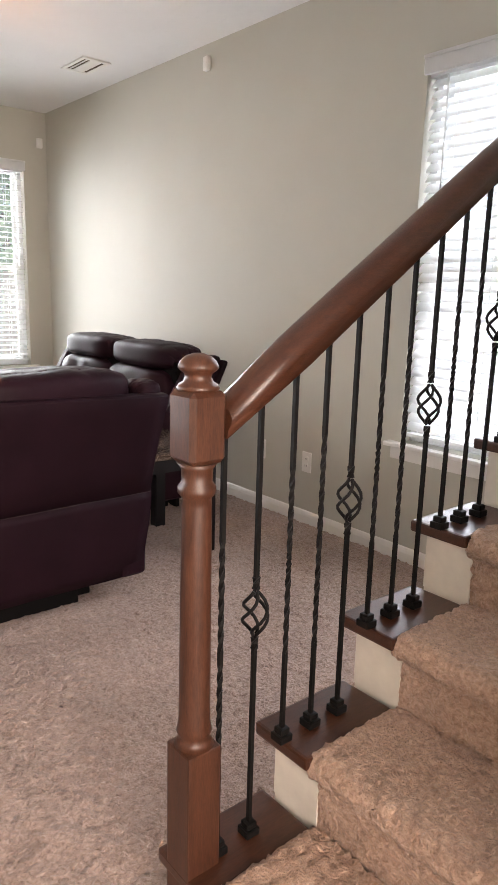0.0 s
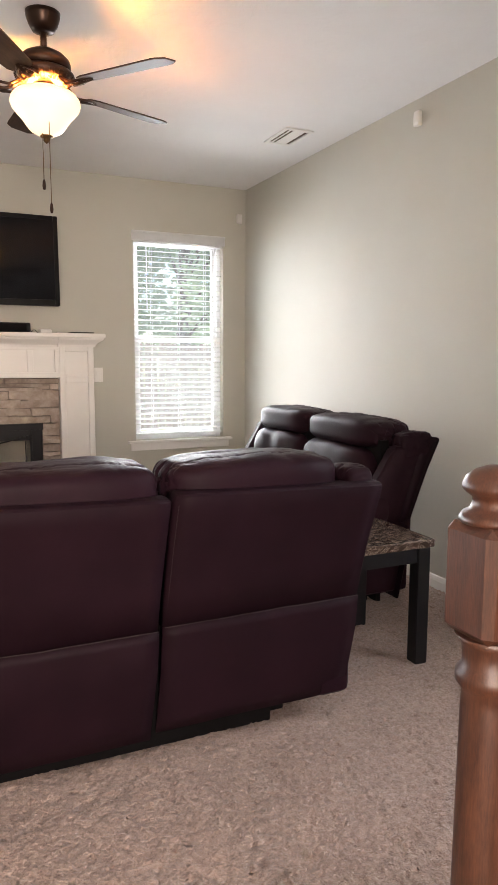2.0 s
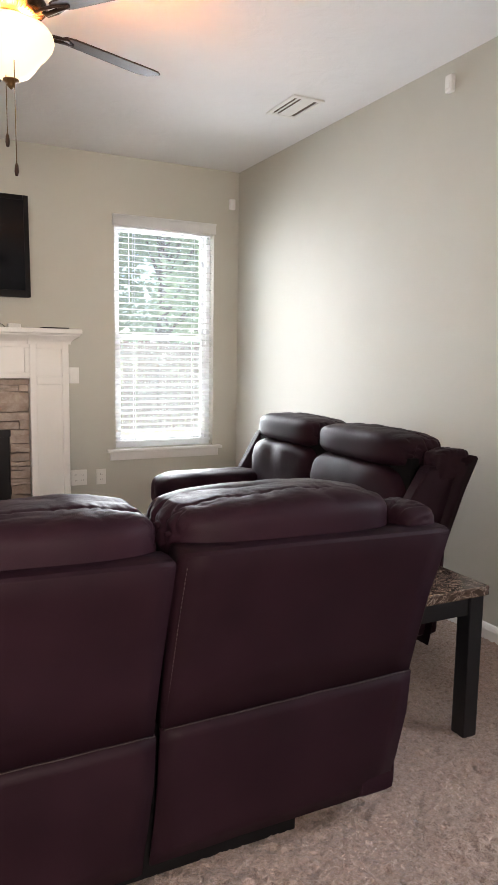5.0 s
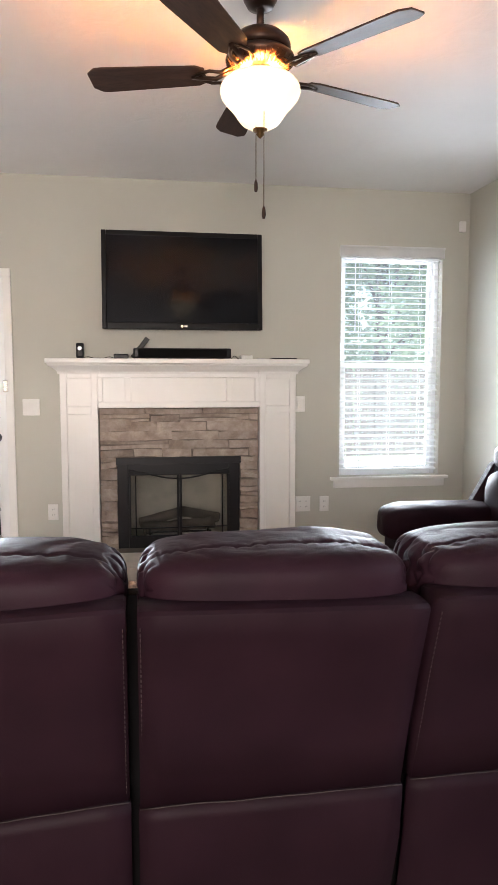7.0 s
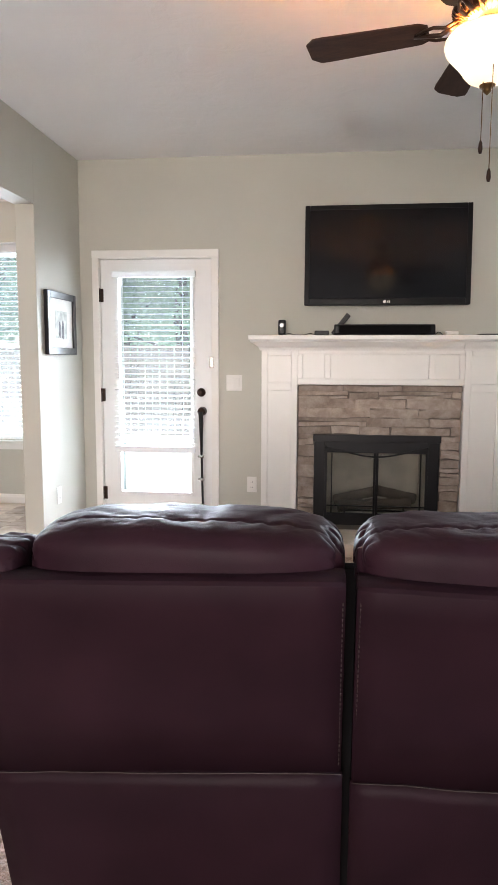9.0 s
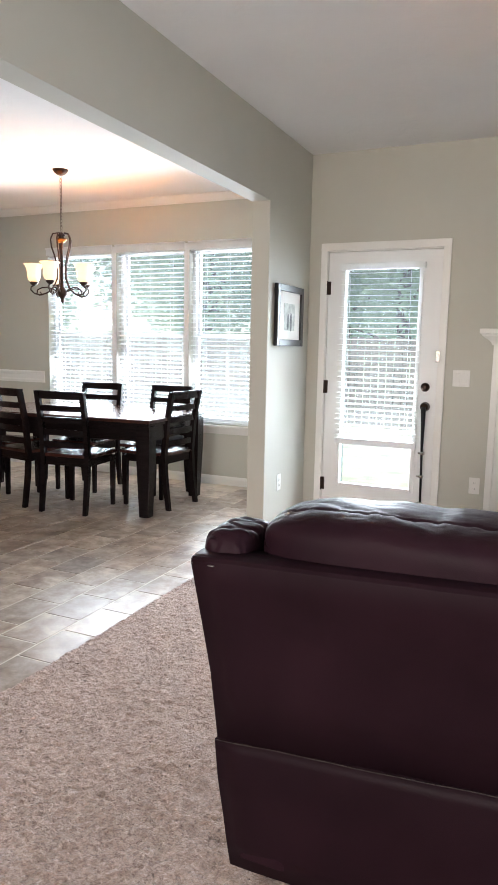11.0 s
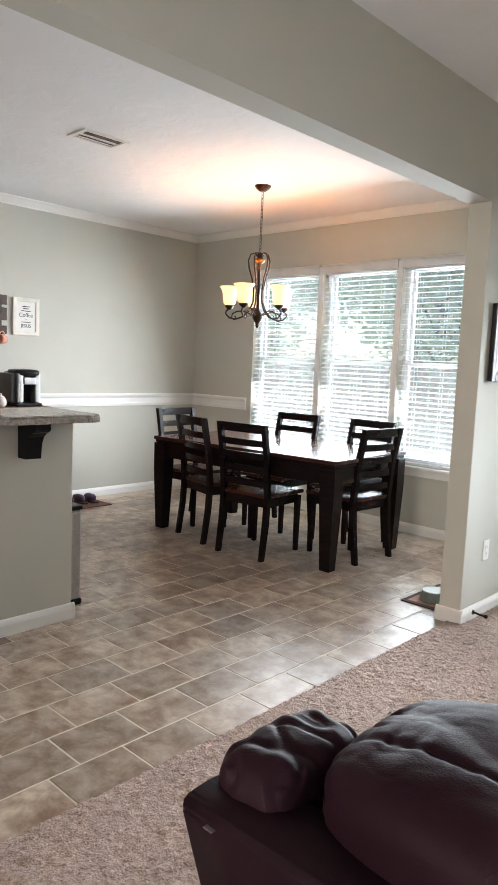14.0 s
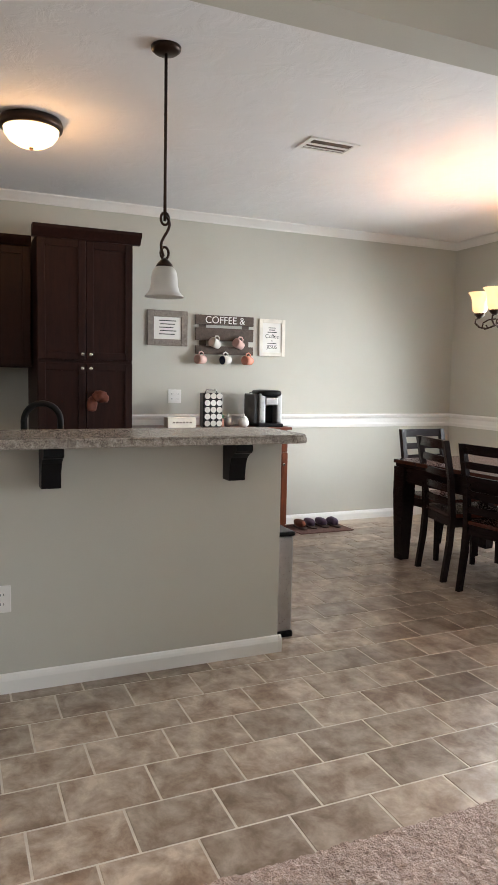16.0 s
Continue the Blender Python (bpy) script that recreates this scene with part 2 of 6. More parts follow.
M_SEAT = wood("red_brown_seat_wood", (0.025, 0.008, 0.006), (0.07, 0.020, 0.013), 0.25, (9, 1.2, 1), 5)
M_CABINET = wood("espresso_cabinet_wood", (0.010, 0.0032, 0.0026), (0.026, 0.0085, 0.006), 0.5, (8, 8, 1), 5)
M_CHERRY = wood("cherry_cabinet_wood", (0.09, 0.020, 0.008), (0.20, 0.055, 0.022), 0.3, (8, 8, 1), 5)
M_GRANITE = granite("mottled_granite", ((0.06, 0.05, 0.045), (0.24, 0.20, 0.17), (0.42, 0.38, 0.33), (0.62, 0.58, 0.52)), 38, 0.2)
M_MARBLE = veined("dark_veined_marble")
TILE_TONES = [(0.34, (0.155, 0.098, 0.066)), (0.44, (0.235, 0.168, 0.120)), (0.54, (0.325, 0.255, 0.198)), (0.66, (0.46, 0.37, 0.295))]
M_TILE = piece_mat("slate_look_tile", TILE_TONES, 0.30, 8.0, 0.07, 0.004)
M_TILEREST = piece_mat("slate_look_tile_far", TILE_TONES, 0.30, 8.0, 0.07, 0.004, "Island")
M_GROUT = plain("pale_grout", (0.56, 0.50, 0.43), 0.85, 0, 0.12, 12, 0.3)
M_STONE = piece_mat("ledge_stone", [(0.25, (0.18, 0.135, 0.11)), (0.45, (0.33, 0.265, 0.22)), (0.6, (0.44, 0.37, 0.32)), (0.78, (0.58, 0.50, 0.43))], 0.8, 9, 0.6, 0.012)
M_STONEBACK = plain("stone_mortar", (0.20, 0.165, 0.14), 0.9)
M_BLACK = plain("black_metal", (0.010, 0.010, 0.012), 0.35, 0.3)
M_BLACKPLASTIC = plain("black_plastic", (0.006, 0.006, 0.007), 0.32, 0, 0.1)
M_SCREEN = plain("dark_screen_glass", (0.0035, 0.004, 0.006), 0.10, 0, 0.05)
M_SCREEN.node_tree.nodes["Principled BSDF"].inputs["Specular IOR Level"].default_value = 0.22
M_FIREBRICK = plain("sooty_firebrick", (0.60, 0.53, 0.45), 0.85, 0, 0.25, 6, 0.3)
M_LOG = plain("charred_ceramic_log", (0.12, 0.095, 0.075), 0.85, 0, 0.5, 12, 0.4, 60)
M_BRONZE = plain("oil_rubbed_bronze", (0.040, 0.022, 0.015), 0.36, 0.7, 0.25, 14)
M_BRASS = plain("antique_brass", (0.13, 0.075, 0.03), 0.38, 0.9, 0.2, 14)
M_BLADE = wood("walnut_fan_blade", (0.030, 0.016, 0.012), (0.075, 0.040, 0.028), 0.55, (1, 7, 7), 5)
M_STEEL = plain("brushed_steel", (0.50, 0.50, 0.50), 0.3, 0.9, 0.08, 30)
M_CHROME = plain("satin_nickel", (0.60, 0.58, 0.55), 0.22, 0.95, 0.06)
M_WHITEPLASTIC = plain("white_plastic", (0.78, 0.77, 0.74), 0.4, 0, 0.03)
M_DOORPAINT = plain("white_door_paint", (0.80, 0.80, 0.79), 0.38, 0, 0.02, 3)
M_VINYL = plain("white_vinyl", (0.80, 0.81, 0.82), 0.35, 0, 0.02)
for m in (M_CABINET, M_BLACKPLASTIC, M_SHADOWCLOTH, M_BLADE, M_DARKWOOD, M_IRON):
    m.node_tree.nodes["Principled BSDF"].inputs["Specular IOR Level"].default_value = 0.16
M_GLASS = clear_glass(0.012)
M_FIREGLASS = clear_glass(0.02)
M_NET = screen_mesh()
M_SLAT = thin_white("white_blind_slat", (0.84, 0.85, 0.85), 0.35)
M_SHADE_ON = glow("lit_frosted_glass", (1.0, 0.74, 0.38), 0.30)
M_CHAND_ON = glow("lit_amber_glass", (1.0, 0.60, 0.24), 0.45)
M_FLUSH_ON = glow("lit_dome_glass", (1.0, 0.76, 0.42), 0.9)
M_SHADE_OFF = thin_white("frosted_white_glass", (0.75, 0.74, 0.71), 0.3)
M_PAPER = plain("white_paper", (0.78, 0.76, 0.72), 0.7, 0, 0.03)
M_INK = plain("dark_ink", (0.05, 0.05, 0.05), 0.7)
M_GREYWOOD = wood("weathered_grey_wood", (0.14, 0.115, 0.095), (0.30, 0.26, 0.22), 0.7, (6, 1, 6), 6)
M_SIGNWOOD = wood("dark_brown_board", (0.035, 0.022, 0.016), (0.10, 0.065, 0.045), 0.6, (6, 1, 6), 6)
M_CREAM = plain("cream_frame_paint", (0.74, 0.70, 0.62), 0.5)
M_CERAMIC = plain("white_ceramic", (0.74, 0.71, 0.66), 0.15, 0, 0.04)
M_PINK = plain("pink_ceramic", (0.70, 0.46, 0.41), 0.2)
M_NAVY = plain("navy_ceramic", (0.03, 0.045, 0.10), 0.2)
M_RED = plain("coral_ceramic", (0.62, 0.27, 0.20), 0.2)
M_REDCLOTH = plain("rust_red_cloth", (0.11, 0.028, 0.014), 0.85, 0, 0.3, 30)
M_MAT = plain("brown_woven_mat", (0.10, 0.045, 0.035), 0.9, 0, 0.3, 60, 0.5, 200)
M_MATEDGE = plain("dark_mat_border", (0.035, 0.018, 0.015), 0.85)
M_SHOE = plain("purple_shoe_cloth", (0.07, 0.04, 0.075), 0.8, 0, 0.3, 25)
M_PETMAT = plain("faded_tray_cloth", (0.26, 0.16, 0.13), 0.85, 0, 0.25, 30, 0.4, 150)
M_BOWL = plain("grey_green_bowl", (0.16, 0.19, 0.17), 0.4, 0, 0.2, 20)
M_SMOKE = plain("smoky_tank_plastic", (0.07, 0.07, 0.075), 0.18, 0, 0.1)
M_CUSHION = plain("black_seat_pad", (0.012, 0.012, 0.016), 0.85)
M_GRASS = plain("lawn_grass", (0.34, 0.335, 0.20), 0.95, 0, 0.35, 3.5, 0.8, 60)
M_FENCE = wood("weathered_fence_wood", (0.15, 0.105, 0.085), (0.29, 0.215, 0.18), 0.85, (7, 7, 1), 4)
M_LEAF = thin_white("green_foliage", (0.27, 0.34, 0.20), 0.45)
M_LEAF2 = thin_white("pale_green_foliage", (0.50, 0.52, 0.42), 0.3)
M_BARK_SHADE = plain("bark_and_duct_shade", (0.10, 0.075, 0.055), 0.9, 0, 0.4, 14, 0.7, 40)
M_SIDING = plain("outer_wall_siding", (0.55, 0.53, 0.49), 0.7)


# ---- mesh helpers ----
def box(bm, x0, x1, y0, y1, z0, z1, bev=0.0, seg=2):
    got = bmesh.ops.create_cube(bm, size=1)["verts"]
    for v in got:
        v.co = Vector(((x0 + x1) / 2 + v.co.x * (x1 - x0), (y0 + y1) / 2 + v.co.y * (y1 - y0), (z0 + z1) / 2 + v.co.z * (z1 - z0)))
    if bev:
        edges = list({e for v in got for e in v.link_edges})
        bmesh.ops.bevel(bm, geom=edges, offset=bev, segments=seg, affect="EDGES", profile=0.6)
    return bm


def lathe(bm, profile, seg=24, at=(0, 0, 0), axis=None, closed=True):
    """Turns (radius, height) pairs round the z axis, or round another axis."""
    turn = Matrix.Identity(3) if axis is None else Vector(axis).to_track_quat("Z", "Y").to_matrix()
    rings = []
    for r, z in profile:
        rings.append([bm.verts.new(turn @ Vector((max(r, 0.0004) * math.cos(2 * math.pi * k / seg), max(r, 0.0004) * math.sin(2 * math.pi * k / seg), z)) + Vector(at)) for k in range(seg)])
    for a, b in zip(rings, rings[1:]):
        for k in range(seg):
            bm.faces.new((a[k], a[(k + 1) % seg], b[(k + 1) % seg], b[k])).smooth = True
    for ring, flip in ((rings[0], True), (rings[-1], False)) if closed else ():
        bm.faces.new(ring[::-1] if flip else ring)
    return bm


def tube(bm, pts, r, seg=8, twist=None):
    """A bar of round section along points; r may be a list."""
    pts = [Vector(p) for p in pts]
    rings = []
    up = Vector((0, 0, 1)) if abs((pts[1] - pts[0]).normalized().z) < 0.9 else Vector((1, 0, 0))
    for i, p in enumerate(pts):
        d = (pts[min(i + 1, len(pts) - 1)] - pts[max(i - 1, 0)]).normalized()
        side = d.cross(up)
        if side.length < 1e-4:
            side = d.orthogonal()
        side.normalize()
        over = side.cross(d)
        up = over
        rr = r[i] if isinstance(r, (list, tuple)) else r
        rings.append([bm.verts.new(p + side * rr * math.cos(2 * math.pi * k / seg) + over * rr * math.sin(2 * math.pi * k / seg)) for k in range(seg)])
    for a, b in zip(rings, rings[1:]):
        for k in range(seg):
            bm.faces.new((a[k], a[(k + 1) % seg], b[(k + 1) % seg], b[k])).smooth = True
    bm.faces.new(rings[0][::-1])
    bm.faces.new(rings[-1])
    return bm


def prism(bm, outline, lo, hi, axis="x"):
    """Pushes an outline (pairs in the plane across the axis) from lo to hi."""
    def at(a, b, c):
        return {"x": (c, a, b), "y": (a, c, b), "z": (a, b, c)}[axis]
    lower, upper = [bm.verts.new(at(a, b, lo)) for a, b in outline], [bm.verts.new(at(a, b, hi)) for a, b in outline]
    n = len(outline)
    for k in range(n):
        bm.faces.new((lower[k], lower[(k + 1) % n], upper[(k + 1) % n], upper[k]))
    bm.faces.new(lower[::-1])
    bm.faces.new(upper)
    bmesh.ops.recalc_face_normals(bm, faces=bm.faces[:])
    return bm


def puff(bm, c, size, power=4.0, wrinkle=0.008, freq=9.0, cuts=9, seed=0.0, sag=0.0):
    """A stuffed cushion: a rounded, slightly creased block about c."""
    old = set(bm.verts)
    got = bmesh.ops.create_cube(bm, size=2)["verts"]
    edges = list({e for v in got for e in v.link_edges})
    res = bmesh.ops.subdivide_edges(bm, edges=edges, cuts=cuts, use_grid_fill=True)
    verts = [v for v in bm.verts if v not in old]
    half = Vector(size) / 2
    for v in verts:
        q = v.co.copy()
        n = (abs(q.x) ** power + abs(q.y) ** power + abs(q.z) ** power) ** (1 / power)
        q = q / n
        p = Vector((q.x * half.x, q.y * half.y, q.z * half.z)) + Vector(c)
        d = noise.noise(p * freq + Vector((seed, seed * 2, 0))) + 0.5 * noise.noise(p * freq * 2.3 + Vector((0, seed, 3)))
        p += q.normalized() * d * wrinkle
        p.z -= sag * (1 - q.x * q.x)
        v.co = p
    for f in bm.faces:
        f.smooth = True
    return bm


def mesh_ob(name, bm, mat, parent=None):
    me = bpy.data.meshes.new(name)
    bm.normal_update()
    bm.to_mesh(me)
    bm.free()
    me.materials.append(mat)
    o = new(name, me)
    if parent:
        o.parent = parent
    return o


def part(name, bm, mat, parent, label=""):
    o = mesh_ob(name, bm, mat, parent)
    return tagged(o, label) if label else o


def like(o, name, parent, m):
    """Another piece on the same mesh."""
    c = new(name, o.data)
    c.parent = parent
    c.matrix_basis = m
    return c


def thing(name, label, category, group="", kind="", at=None):
    o = new(name)
    o.empty_display_size = 0.1
    if at is not None:
        o.matrix_basis = at
    return tagged(o, label, category, group, kind)


def one(name, bm, mat, label, category, group="", kind=""):
    return tagged(mesh_ob(name, bm, mat), label, category, group, kind)


def B():
    return bmesh.new()


def pierced(bm, axis, lo, hi, a0, a1, z0, z1, holes):
    """A wall slab across axis ('x' or 'y') with rectangular holes (a0, a1, z0, z1)."""
    xs = sorted({a0, a1, *[h[0] for h in holes], *[h[1] for h in holes]})
    zs = sorted({z0, z1, *[h[2] for h in holes], *[h[3] for h in holes]})
    for i in range(len(xs) - 1):
        for j in range(len(zs) - 1):
            mx, mz = (xs[i] + xs[i + 1]) / 2, (zs[j] + zs[j + 1]) / 2
            if any(h[0] < mx < h[1] and h[2] < mz < h[3] for h in holes):
                continue
            if axis == "y":
                box(bm, xs[i], xs[i + 1], lo, hi, zs[j], zs[j + 1])
            else:
                box(bm, lo, hi, xs[i], xs[i + 1], zs[j], zs[j + 1])
    bmesh.ops.remove_doubles(bm, verts=bm.verts[:], dist=0.0005)
    twice = [f for f in bm.faces if any(g is not f and set(g.verts) == set(f.verts) for g in f.verts[0].link_faces)]
    bmesh.ops.delete(bm, geom=twice, context="FACES_ONLY")
    return bm


# ---- structure ----
H = 2.735          # ceiling
BEAM = 2.262       # underside of the wide opening
NORTH, EAST, WEST, DNORTH = 6.64, 4.28, -4.25, 7.54
OPEN_A, OPEN_B = -0.237, -0.11
OPEN_END, EDGE = 5.85, -0.17
SOUTH, KSOUTH = -1.2, 0.0


def structure(name, bm, mat, label, category="wall"):
    return one(name, bm, mat, label, category, "", "structure")


LWIN = (3.275, 4.07, 0.60, 2.29)
SWIN = (1.852, 2.647, 0.60, 2.28)
DWINS = [(-3.355, -2.545), (-2.485, -1.705), (-1.647, -0.837)]
DZ = (0.58, 2.28)
structure("wall_north", pierced(B(), "y", NORTH, NORTH + 0.16, OPEN_A, EAST + 0.16, 0, H, [LWIN, (0.02, 0.88, 0.0, 2.05), (1.66, 2.46, 0.12, 0.80)]), M_WALL, "greige painted wall with fireplace, door and window")
structure("wall_east", pierced(B(), "x", EAST, EAST + 0.16, SOUTH, NORTH, 0, H, [SWIN]), M_WALL, "greige painted long side wall with stair window")
# the unseen south length runs on to y = 1.5 to shade the bar
structure("wall_opening", box(box(box(B(), OPEN_A, OPEN_B, OPEN_END, NORTH, 0, H, 0.006), OPEN_A, OPEN_B, 1.5, OPEN_END, BEAM, H), OPEN_A, OPEN_B, SOUTH, 1.5, 0, H), M_WALL, "greige wall with wide cased opening to the dining room, unseen south length extended")
structure("wall_dining_east", box(B(), OPEN_A, OPEN_B, NORTH + 0.16, DNORTH, 0, H), M_WALL, "greige dining room side wall")
structure("wall_dining_north", pierced(B(), "y", DNORTH, DNORTH + 0.16, WEST - 0.16, OPEN_B, 0, H, [(a, b, *DZ) for a, b in DWINS]), M_WALL, "greige wall with three tall windows")
structure("wall_west", box(B(), WEST - 0.16, WEST, KSOUTH, DNORTH, 0, H), M_WALL, "pale greige wall behind the coffee cabinet")
structure("wall_kitchen_south", pierced(B(), "y", KSOUTH - 0.16, KSOUTH, WEST - 0.16, OPEN_A, 0, H, [(-3.2, -2.0, 1.0, 2.1)]), M_WALL, "greige kitchen end wall")
structure("wall_south", pierced(B(), "y", SOUTH - 0.16, SOUTH, OPEN_A, EAST + 0.16, 0, H, [(0.4, 2.0, 0.7, 2.2)]), M_WALL, "greige wall with front window")
structure("wall_stair", box(B(), 2.24, EAST, 0.38, 0.50, 0, H), M_WALL, "greige wall along the stairs")
structure("ceiling_living", box(B(), OPEN_B, EAST, SOUTH, NORTH, H, H + 0.12), M_CEIL, "white knockdown textured ceiling", "ceiling")
structure("ceiling_dining", box(B(), WEST, OPEN_A, KSOUTH, DNORTH, H, H + 0.12), M_CEIL, "white knockdown textured ceiling", "ceiling")
structure("roof", box(B(), WEST - 0.6, EAST + 0.6, SOUTH - 0.6, DNORTH + 0.3, H + 0.13, H + 0.25), M_SIDING, "plain roof slab over the house", "roof")


def carpet_floor():
    """Cut pile: a fine sheet with every tuft raised and leaning."""
    step = 0.0095
    nx, ny = int((EAST - EDGE) / step) + 1, int((NORTH - SOUTH) / step) + 1
    rng = np.random.default_rng(5)
    gx, gy = np.meshgrid(np.linspace(EDGE, EAST, nx), np.linspace(SOUTH, NORTH, ny), indexing="ij")

    def smooth(a, n):
        for _ in range(n):
            a = (a + np.roll(a, 1, 0) + np.roll(a, -1, 0) + np.roll(a, 1, 1) + np.roll(a, -1, 1)) / 5
        return a

    tuft = rng.normal(size=(nx, ny))
    clump = smooth(rng.normal(size=(nx, ny)), 1) * 1.6
    tread = smooth(rng.normal(size=(nx, ny)), 60) * 14
    z = 0.012 + 0.0021 * tuft + 0.0026 * clump + 0.0012 * tread
    lean = smooth(rng.normal(size=(nx, ny)), 60) * 14
    gx[1:-1, 1:-1] += (0.0035 * rng.normal(size=(nx, ny)) + 0.002 * lean)[1:-1, 1:-1]
    gy[1:-1, 1:-1] += (0.0035 * rng.normal(size=(nx, ny)))[1:-1, 1:-1]
    co = np.stack([gx, gy, np.clip(z, 0.001, 0.03)], -1).reshape(-1, 3).astype(np.float32)
    i = np.arange(nx * ny).reshape(nx, ny)
    quads = np.stack([i[:-1, :-1], i[1:, :-1], i[1:, 1:], i[:-1, 1:]], -1).reshape(-1, 4)
    me = bpy.data.meshes.new("floor_carpet")
    me.vertices.add(len(co))
    me.vertices.foreach_set("co", co.ravel())
    me.loops.add(quads.size)
    me.loops.foreach_set("vertex_index", quads.ravel().astype(np.int32))
    me.polygons.add(len(quads))
    me.polygons.foreach_set("loop_start", np.arange(0, quads.size, 4, dtype=np.int32))
    me.polygons.foreach_set("use_smooth", np.ones(len(quads), dtype=bool))
    me.update(calc_edges=True)
    me.materials.append(M_CARPET)
    return tagged(new("floor_carpet", me), "beige cut-pile carpet with brush marks", "carpet", "", "structure")


carpet_floor()
tile_bed = structure("floor_tile", box(B(), WEST, EDGE, KSOUTH, DNORTH, -0.05, -0.0015), M_GROUT, "staggered slate-look floor tiles with pale grout", "floor")
structure("subfloor", box(B(), EDGE, EAST, SOUTH, NORTH, -0.05, -0.002), M_GROUT, "floor base under the carpet", "floor")
structure("ground", box(B(), -120, 120, -60, 160, -0.45, -0.25), M_GRASS, "sunlit green lawn", "lawn")


def moulding(name, outline, runs, mat, label):
    """Runs of trim along walls. outline: (out from wall, height); run: axis, wall, a, b, facing."""
    bm = B()
    for axis, wall, a, b, face in runs:
        pts = [(wall + face * o, z) for o, z in outline]
        prism(bm, pts, a, b, "y" if axis == "x" else "x")
    return structure(name, bm, mat, label, "trim")


BASE = [(0, 0), (0.016, 0), (0.016, 0.056), (0.012, 0.069), (0.007, 0.079), (0, 0.084)]
moulding("baseboard", BASE, [("x", EAST, 1.63, NORTH, -1), ("y", NORTH, 2.93, EAST, -1), ("y", NORTH, 0.95, 1.24, -1), ("x", OPEN_B, OPEN_END, NORTH, 1), ("y", NORTH, OPEN_B, -0.04, -1)], M_TRIM, "white baseboard in the living room")
moulding("baseboard_dining", BASE, [("x", WEST, 5.6, DNORTH, 1), ("y", DNORTH, WEST, OPEN_A, -1), ("x", OPEN_A, OPEN_END, DNORTH, -1), ("y", OPEN_END, OPEN_A - 0.016, OPEN_B + 0.016, -1)], M_TRIM, "white baseboard in the dining room")
moulding("crown_moulding", [(0, H), (0.062, H), (0.06, H - 0.010), (0.045, H - 0.022), (0.026, H - 0.044), (0.014, H - 0.058), (0.010, H - 0.070), (0, H - 0.070)], [("x", WEST, KSOUTH, DNORTH, 1), ("y", DNORTH, WEST, OPEN_A, -1), ("x", OPEN_A, 5.0, DNORTH, -1)], M_TRIM, "white crown moulding")
moulding("chair_rail", [(0, 0.905), (0.012, 0.905), (0.014, 0.93), (0.010, 0.945), (0.010, 0.985), (0.022, 1.0), (0.026, 1.018), (0.018, 1.03), (0, 1.03)], [("x", WEST, 4.1, DNORTH, 1), ("y", DNORTH, WEST, -3.42, -1), ("y", DNORTH, -0.77, OPEN_A, -1)], M_TRIM, "white chair rail moulding")


